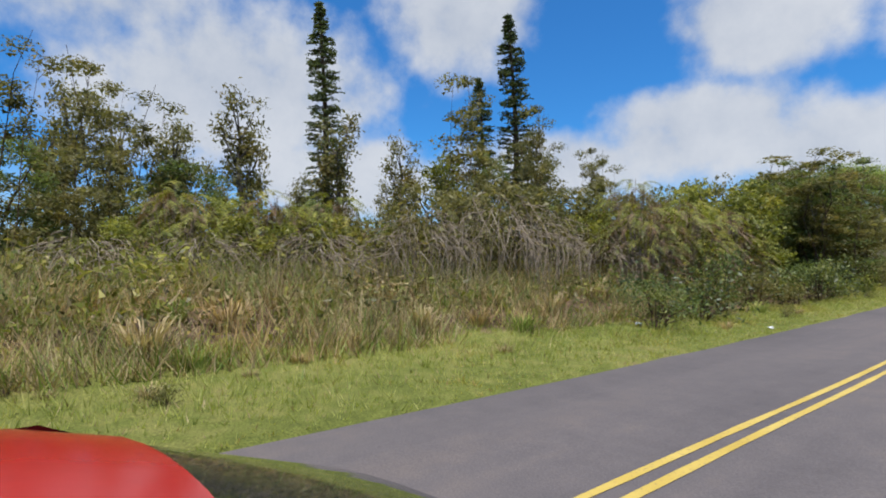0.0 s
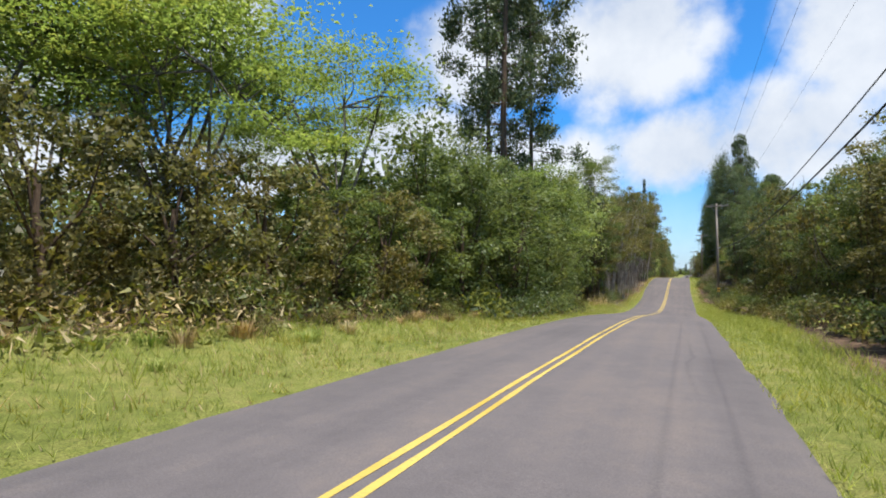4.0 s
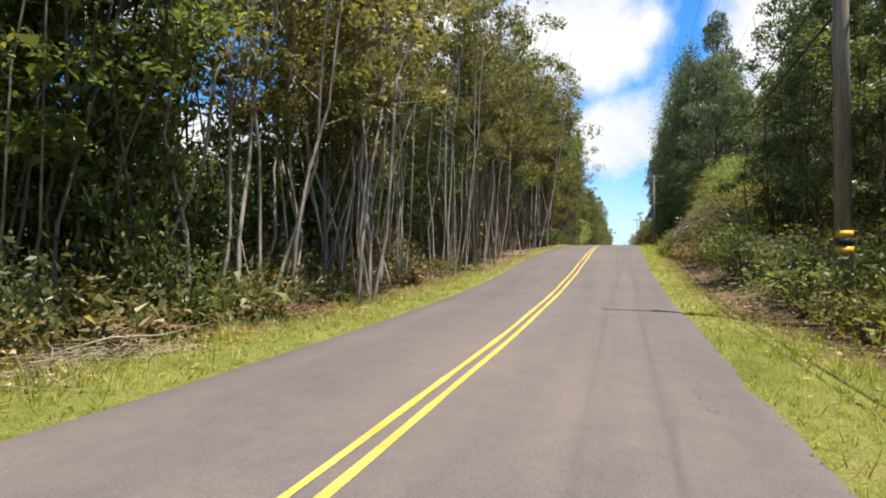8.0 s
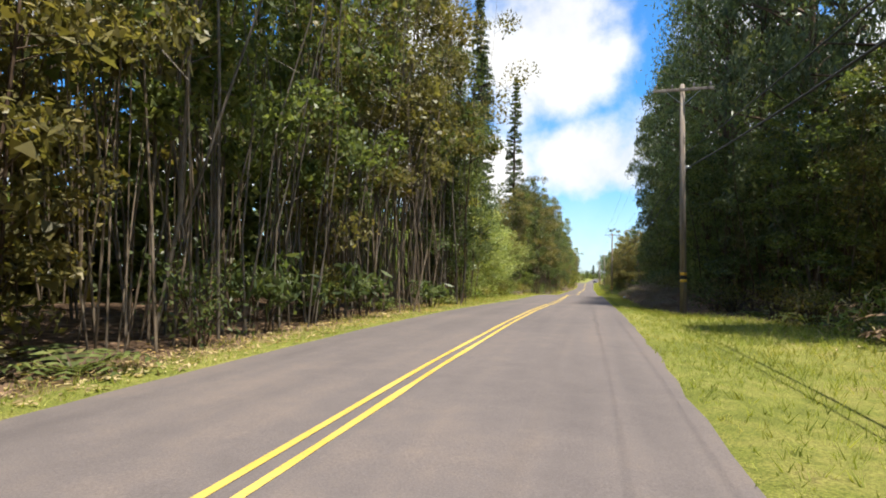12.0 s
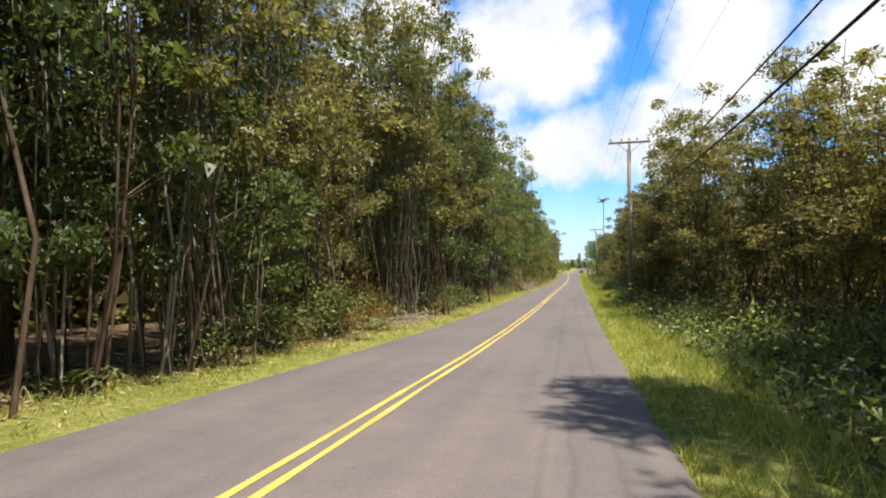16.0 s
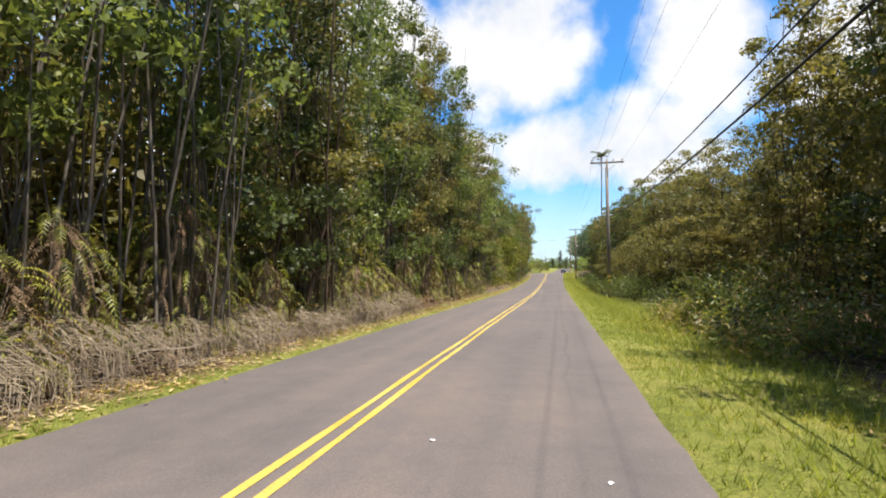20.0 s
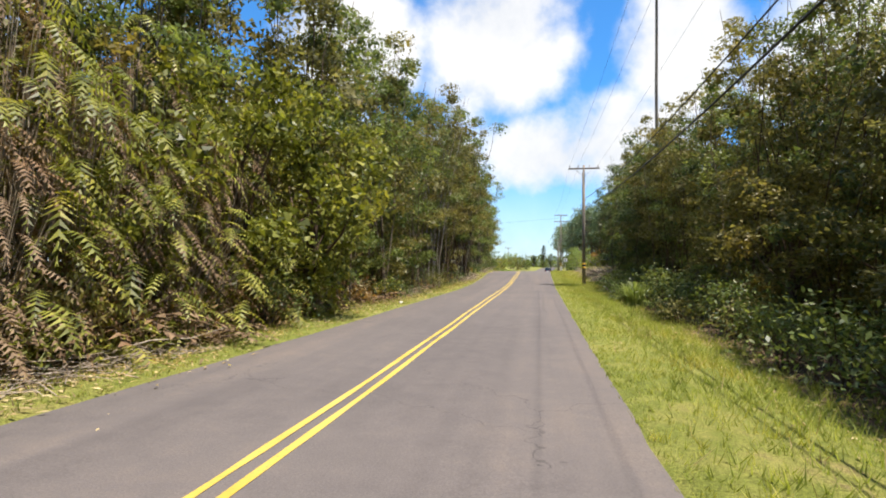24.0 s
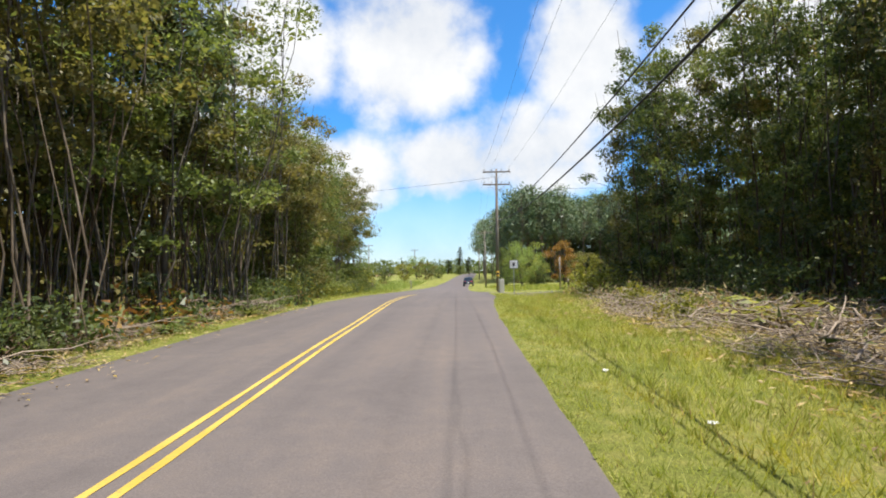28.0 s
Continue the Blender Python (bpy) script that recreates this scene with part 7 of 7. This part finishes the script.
# bleached tree that has fallen against the others
def fallen_tree():
    root = new("fallen_tree")
    root.matrix_basis = pose(6.6, 411.8, float(ground_z(6.6, 411.8)) - 0.1)
    tagged(root, "bleached dead tree leaning bare-branched towards the road", "dead tree")
    trunk = Geo().add(*tube([(0.0, 0.0, 0.0), (-0.8, -0.2, 0.75), (-1.7, -0.55, 1.45), (-2.4, -0.8, 2.0), (-2.75, -0.55, 2.55), (-3.06, -0.32, 3.05)], [0.05, 0.042, 0.034, 0.028, 0.019, 0.008], 7)).mesh("trunk", "bark_white", True)
    part("trunk", trunk, root)
    for pts in ([(-2.4, -0.8, 2.0), (-2.75, -0.3, 2.22), (-3.08, 0.1, 2.42)], [(-2.2, -0.75, 1.9), (-2.7, 0.0, 2.0), (-3.3, 0.8, 2.06), (-3.65, 1.2, 1.95)], [(-1.9, -0.6, 1.62), (-2.9, -0.75, 1.5), (-4.05, -0.8, 1.32)], [(-2.0, -0.7, 1.7), (-1.5, -1.0, 2.15), (-0.6, -1.2, 2.4)],
                [(-2.7, 0.0, 2.0), (-3.0, 0.5, 1.75), (-3.5, 0.9, 1.62)], [(-1.5, -0.4, 1.3), (-1.0, -0.9, 1.75), (0.3, -1.1, 1.9)]):
        part("branch", Geo().add(*tube(pts, np.linspace(0.019, 0.006, len(pts)), 5)).mesh("branch", "bark_white", True), root)


fallen_tree()

# ---- utility poles and cables ----
POLES = [(-6, 3.9, 11.1), (62, 3.95, 11.2), (130.3, 3.72, 11.7), (198, 3.9, 10.3), (270, 3.45, 11.0), (340, 3.9, 10.9), (403.9, 3.55, 9.95), (463, 3.9, 11.2), (500, 4.9, 9.0)]


def cyl_bm(r0, r1, h, seg=16, at=(0, 0, 0), axis="z"):
    bm = bmesh.new()
    turn = {"z": pose(0, 0, 0), "x": pose(0, 0, 0, 0, 90, 0), "y": pose(0, 0, 0, 90, 0, 0)}[axis]
    bmesh.ops.create_cone(bm, cap_ends=True, segments=seg, radius1=r0, radius2=r1, depth=h, matrix=Matrix.Translation(at) @ turn)
    return bm


def utility_pole(x, s, h, arms=1, bands=True, tilt=0.0):
    root = new("utility_pole")
    root.matrix_basis = pose(x, s, float(ground_z(x, s)) - 0.1, 0, tilt, 0)
    tagged(root, "weathered wooden utility pole with a crossarm and cables", "utility pole", "utility poles along the road")
    shaft = part("shaft", bm_mesh("shaft", cyl_bm(0.138, 0.088, h + 0.1, 18, (0, 0, h / 2)), "pole_wood", True), root)
    for k in range(arms):
        z = h - 0.25 - k * 1.15
        arm = part("crossarm", bm_mesh("crossarm", box_bm(2.5, 0.10, 0.125, 0.012, (0.0, -0.16, z)), "pole_wood"), root)
        for off in (-1.12, -0.45, 0.45, 1.12):
            part("insulator", bm_mesh("insulator", insulator_bm((off, -0.16, z + 0.06)), "porcelain", True), root)
        for sg in (-1, 1):
            v, f = tube([(sg * 0.72, -0.17, z - 0.05), (sg * 0.36, -0.14, z - 0.37), (0.0, -0.12, z - 0.68)], 0.016, 5)
            part("brace", Geo().add(v, f).mesh("brace", "steel"), root)
    v, f = tube([(-0.13, 0.05, 0.3), (-0.12, 0.05, h * 0.5), (-0.10, 0.05, h - 0.6)], 0.022, 6)
    part("ground_wire_guard", Geo().add(v, f).mesh("ground_wire_guard", "pole_wood"), root)
    part("cable_bracket", bm_mesh("cable_bracket", box_bm(0.30, 0.08, 0.10, 0.01, (0.2, 0, 6.6)), "steel"), root)
    if bands:
        for k, (z, col) in enumerate(((1.46, "band_yellow"), (1.62, "band_black"), (1.76, "band_yellow"))):
            part("marker_band", bm_mesh("marker_band", cyl_bm(0.142, 0.140, 0.13 if k != 1 else 0.16, 18, (0, 0, z + 0.1)), col, True), root)
    return root


def insulator_bm(at):
    bm = bmesh.new()
    for r0, r1, h, z in ((0.012, 0.012, 0.10, 0.04), (0.055, 0.04, 0.05, 0.10), (0.065, 0.03, 0.045, 0.145), (0.035, 0.025, 0.05, 0.19)):
        bmesh.ops.create_cone(bm, cap_ends=True, segments=10, radius1=r0, radius2=r1, depth=h, matrix=Matrix.Translation((at[0], at[1], at[2] + z)))
    return bm


for i, (s, x, h) in enumerate(POLES):
    utility_pole(x, s, h, 2 if s == 463 else 1, s not in (500,), 0.6 * math.sin(i * 2.1))


def cable(a, b, sag, r, text):
    t = np.linspace(0, 1, 25)
    p = np.array(a)[None] * (1 - t)[:, None] + np.array(b)[None] * t[:, None]
    p[:, 2] -= sag * 4 * t * (1 - t)
    me = Geo().add(*tube(p, r, 6)).mesh("overhead_cable", "cable", True)
    tagged(new("overhead_cable", me), text, "cable", "overhead cables")


for (s0, x0, h0), (s1, x1, h1) in zip(POLES[:-1], POLES[1:]):
    g0, g1 = float(ground_z(x0, s0)) - 0.1, float(ground_z(x1, s1)) - 0.1
    for off in (-1.12, -0.45, 1.12):
        cable((x0 + off, s0 - 0.16, g0 + h0 + 0.02), (x1 + off, s1 - 0.16, g1 + h1 + 0.02), 0.75, 0.0045, "thin bare power line sagging between poles")
    for off, z, r in ((0.24, 6.6, 0.028), (0.2, 7.3, 0.019)):
        cable((x0 + off, s0, g0 + z), (x1 + off, s1, g1 + z), 1.15, r, "thick black telephone cable sagging between poles")
cable((3.9, 463, float(ground_z(3.9, 463)) + 10.4), (-60, 478, 6.5), 1.2, 0.011, "thin cable crossing over the road")
cable((3.9, 463, float(ground_z(3.9, 463)) + 9.3), (70, 452, 6.0), 1.0, 0.011, "thin cable along the side road")


# ---- vehicles ----
def loft(sections):
    """A body skin from cross-sections of equal count, front to back, closed at both ends."""
    n, k = len(sections), len(sections[0])
    v = np.array(sections, float).reshape(-1, 3)
    g = Geo().add(v, grid_faces(n, k))
    for row, rev in ((0, True), (n - 1, False)):
        idx = list(range(row * k, row * k + k))
        g.f.append(np.array([idx[::-1] if rev else idx]))
    return g


def section(y, half, low, belt, top, half_top):
    """One rib of a car body, from sill to sill over the top."""
    pts = [(half * 0.93, low), (half, low + 0.14), (half, belt - 0.08), (half * 0.97, belt), (half_top, top - 0.045), (half_top * 0.86, top - 0.008), (half_top * 0.5, top + 0.006)]
    return [(x, y, z) for x, z in pts] + [(0, y, top + 0.012)] + [(-x, y, z) for x, z in reversed(pts)]


def wheel_set(root, length, half, r=0.31):
    for yy in (length * 0.31, -length * 0.31):
        for sg in (-1, 1):
            bm = cyl_bm(r, r, 0.2, 28, (0, 0, 0), "x")
            bmesh.ops.bevel(bm, geom=[e for e in bm.edges if e.calc_length() < r * 0.5], offset=0.03, segments=2, affect="EDGES")
            w = part("wheel", bm_mesh("wheel", bm, "rubber", True), root)
            w.matrix_basis = pose(sg * (half - 0.1), yy, r)
            bm = cyl_bm(r * 0.62, r * 0.62, 0.02, 20, (sg * 0.105, 0, 0), "x")
            part("rim", bm_mesh("rim", bm, "steel"), w)


def small_car(name, text, paint, x, s, z, turn, roof=1.27, half=0.84, low=0.0):
    """A compact car: body, glasshouse panes, roof, lamps, wheels."""
    root = new(name)
    root.matrix_basis = pose(x, s, z, 0, 0, turn)
    tagged(root, text, "car")
    half_t = half * 0.72
    prof = [(2.0, 0.40, 0.48), (1.9, 0.30, 0.56), (1.55, 0.25, 0.66), (0.95, 0.25, 0.84), (0.45, 0.25, 0.93), (-0.6, 0.25, 0.94), (-1.5, 0.25, 0.95), (-1.9, 0.28, 0.88), (-2.0, 0.40, 0.7)]
    body = [section(y, half * (0.86 if abs(y) > 1.85 else 0.97 if abs(y) > 1.5 else 1.0), lo, up - 0.08, up, half * 0.88) for y, lo, up in [(p - 2.2 * low * max(0, p - 0.9) / 1.1, q, r - low) for p, q, r in prof]]
    part("body", loft(body).mesh("body", paint, True), root)
    base_w = half * 0.9

    def quad(n2, pts, mt):
        g = Geo().add(pts, [[0, 1, 2, 3]])
        me = g.mesh(n2, mt)
        return part(n2, me, root)
    yf, yr = 0.66 + 1.6 * low, -1.58
    u = np.linspace(-1, 1, 13)
    top = np.stack([half_t * u, 0.03 + 0.10 * (1 - u ** 2), roof - 0.012 - 0.05 * u ** 4], -1)
    cowl = np.stack([base_w * u, yf + 0.22 * (1 - u ** 2), 0.93 - low - 0.02 * u ** 2], -1)
    mid = (top + cowl) / 2 + np.stack([0 * u, 0.03 + 0 * u, 0.03 + 0 * u], -1)
    part("windscreen", Geo().add(np.concatenate([top - [0, 0, 0.015], mid, cowl]), grid_faces(3, 13)).mesh("windscreen", "glass_dark", True), root)
    part("windscreen_seal", Geo().add(*tube(cowl + [0, 0, 0.004], 0.010, 6)).mesh("windscreen_seal", "rubber", True), root)
    quad("rear_window", [(base_w, yr, 0.95 - low), (-base_w, yr, 0.95 - low), (-half_t, -1.0, roof - 0.03), (half_t, -1.0, roof - 0.03)], "glass_dark")
    for sg in (-1, 1):
        quad("side_window", [(sg * base_w, yf - 0.06, 0.94 - low), (sg * half_t, -0.02, roof - 0.03), (sg * half_t, -0.98, roof - 0.03), (sg * base_w, yr + 0.08, 0.95)], "glass_dark")
        for a, b2 in (((sg * base_w, yf, 0.93 - low), (sg * half_t, 0.03, roof - 0.064)), ((sg * base_w, yr, 0.95), (sg * half_t, -1.0, roof - 0.07)), ((sg * base_w * 0.99, -0.45, 0.94), (sg * half_t, -0.5, roof - 0.05))):
            part("pillar", Geo().add(*tube([a, b2], 0.008, 6)).mesh("pillar", "band_black", True), root)
        bm = box_bm(0.32, 0.10, 0.10, 0.03, (sg * half * 0.62, -1.97, 0.78), 2)
        part("tail_lamp", bm_mesh("tail_lamp", bm, "lamp_red", True), root)
        bm = box_bm(0.30, 0.12, 0.10, 0.03, (sg * half * 0.6, 1.91 - 2.2 * low, 0.50 - low), 2)
        part("headlamp", bm_mesh("headlamp", bm, "porcelain", True), root)
        if not low:
            bm = box_bm(0.17, 0.08, 0.11, 0.03, (sg * (half - 0.02), 0.42, 0.90), 2)
            part("wing_mirror", bm_mesh("wing_mirror", bm, paint, True), root)
    rs = [top + [0, 0.015, -0.01]]
    for y, zz, ww in ((-0.08, 0.018, 1.0), (-0.35, 0.035, 1.02), (-0.65, 0.03, 1.02), (-0.95, 0.0, 1.0), (-1.05, -0.05, 0.98)):
        rs.append(np.stack([half_t * ww * u, y + 0.04 * (1 - u ** 2), roof + zz - 0.05 * u ** 4], -1))
    part("roof", Geo().add(np.concatenate(rs), grid_faces(6, 13)).mesh("roof", paint, True), root)
    part("bumper", bm_mesh("bumper", box_bm(half * 1.8, 0.12, 0.22, 0.05, (0, -1.98, 0.45), 2), paint, True), root)
    part("number_plate", bm_mesh("number_plate", box_bm(0.33, 0.01, 0.16, 0.003, (0, -2.05, 0.62)), "sign_white"), root)
    wheel_set(root, 4.0, half)
    return root


small_car("parked_car", "glossy red coupe with a dark windscreen on the road", "car_red", -0.80, 0.08, float(road_z(0)), 0, 1.25, 0.82, 0.14)
small_car("distant_car", "small dark car driving away beyond the crossing", "car_dark", 2.3, 507, float(road_z(507)) + 0.04, -4, 1.45, 0.86)

# ---- sign, marker stub and posts at the crossing ----
x, s = 4.35, 453.6
root = new("road_sign")
root.matrix_basis = pose(x, s, float(ground_z(x, s)) - 0.1, 0, 0, -4)
tagged(root, "white square route sign on a steel post in the grass", "road sign")
part("post", bm_mesh("post", box_bm(0.06, 0.04, 2.4, 0.005, (0, 0, 1.2)), "steel"), root)
plate = part("plate", bm_mesh("plate", box_bm(0.62, 0.012, 0.62, 0.004, (0, -0.03, 2.25)), "sign_black"), root)
part("face", bm_mesh("face", box_bm(0.56, 0.012, 0.56, 0.004, (0, -0.038, 2.25)), "sign_white"), plate)
part("marking", bm_mesh("marking", box_bm(0.16, 0.008, 0.26, 0.003, (0, -0.047, 2.25)), "sign_black"), plate)
x, s = 3.75, 457.5
tagged(new("concrete_marker", bm_mesh("concrete_marker", box_bm(0.42, 0.34, 1.2, 0.05, (0, 0, 0.5), 2), "concrete")), "pale concrete utility marker beside the pole", "marker").matrix_basis = pose(x, s, float(ground_z(x, s)), 0, 0, 12)
for x, s, h in ((9.3, 462, 2.9), (10.2, 462.8, 1.2), (11.0, 463.5, 1.3), (-8.2, 468, 1.1), (-6.0, 488, 1.2)):
    ob = tagged(new("fence_post", bm_mesh("fence_post", cyl_bm(0.075, 0.065, h + 0.2, 10, (0, 0, h / 2)), "pole_wood", True)), "grey wooden post in the grass", "post", "posts at the crossing")
    ob.matrix_basis = pose(x, s, float(ground_z(x, s)) - 0.1, random.uniform(-2, 2), random.uniform(-2, 2), 0)
for x, s, h in ((-13, 590, 9.0), (-24, 565, 10.0), (6.5, 560, 8.5)):
    utility_pole(x, s, h, 1, False)
for x, s, w, h in ((-15.5, 474, 0.7, 0.5), (-16.8, 473, 0.5, 0.35), (-9.5, 476, 0.5, 0.3)):
    bm = bmesh.new()
    bmesh.ops.create_icosphere(bm, subdivisions=2, radius=w, matrix=Matrix.Diagonal((1, 0.8, h / w, 1)))
    for v in bm.verts:
        v.co *= 1 + 0.22 * noise.noise(v.co * 2.2 + Vector((x, s, 0)))
    tagged(new("boulder", bm_mesh("boulder", bm, "stone", True)), "dark weathered lava boulder in the grass", "rock", "rocks in the field").matrix_basis = pose(x, s, float(ground_z(x, s)) + h * 0.25)

# ---- stone wall and rail behind the lawn ----
root = new("stone_wall")
root.matrix_basis = pose(-31.5, 62.0, float(ground_z(-31.5, 62.0)) - 0.05, 0, 0, 24)
tagged(root, "low dark lava-stone wall with a pale rail above it", "wall")
blocks = []
for k in range(3):
    bm = bmesh.new()
    bmesh.ops.create_icosphere(bm, subdivisions=1, radius=0.3, matrix=Matrix.Diagonal((1.25, 0.8, 0.72, 1)))
    for v in bm.verts:
        v.co *= 1 + 0.25 * noise.noise(v.co * 3 + Vector((k * 7, 0, 0)))
    blocks.append(bm_mesh("stone", bm, "stone"))
for r in range(3):
    for i in range(26):
        st = part("stone", blocks[(i + r) % 3], root)
        st.matrix_basis = pose((i - 13) * 0.62 + 0.3 * (r % 2), random.uniform(-0.06, 0.06), 0.2 + r * 0.36, random.uniform(0, 360), random.uniform(-20, 20), random.uniform(0, 360))
for i in range(7):
    part("rail_post", bm_mesh("rail_post", cyl_bm(0.035, 0.035, 0.7, 8, (-7.6 + i * 2.5, 0, 1.4)), "concrete"), root)
part("rail", Geo().add(*tube([(-8, 0, 1.72), (0, 0, 1.7), (8, 0, 1.73)], 0.035, 8)).mesh("rail", "concrete"), root)

# ---- litter ----


def crumpled(seed, size):
    rng2 = random.Random(seed)
    bm = bmesh.new()
    bmesh.ops.create_icosphere(bm, subdivisions=2, radius=size)
    for v in bm.verts:
        v.co *= 1 + rng2.uniform(-0.35, 0.35)
        v.co.z *= 0.42
    return bm


for i, (x, s, size) in enumerate(((-6.4, 48.3, 0.15), (-5.6, 379.4, 0.08), (1.75, 165.0, 0.07), (2.6, 419.2, 0.045), (-7.6, 12.5, 0.09), (-5.3, 14.5, 0.06), (-6.6, 34.4, 0.10), (2.3, 60.5, 0.09), (2.2, 421.6, 0.05), (-6.8, 404.0, 0.11))):
    zz = float(ground_z(x, s)) + size * 0.35
    tagged(new("plastic_litter", bm_mesh("plastic_litter", crumpled(i, size), "litter_white", False)), "crumpled white plastic litter on the grass verge", "litter", "litter").matrix_basis = pose(x, s, zz, 0, 0, i * 40)
for i, (x, s) in enumerate(((-1.2, 301.2), (-0.4, 221.5), (0.3, 300.5), (-1.5, 349.6), (-0.9, 25.5), (0.75, 268.4))):
    me = bm_mesh("pebble", crumpled(60 + i, 0.022), "litter_white")
    tagged(new("pebble", me), "pale pebble lying on the asphalt", "pebble", "pebbles on the road").matrix_basis = pose(x, s, float(crown_z(x, s)) + 0.008)
me = bm_mesh("plastic_litter", crumpled(31, 0.16), "litter_blue")
tagged(new("plastic_litter", me), "crumpled pale blue plastic bag on the dark bank", "litter", "litter").matrix_basis = pose(3.0, 224.8, float(ground_z(3.0, 224.8)) + 0.06, 0, 0, 30)
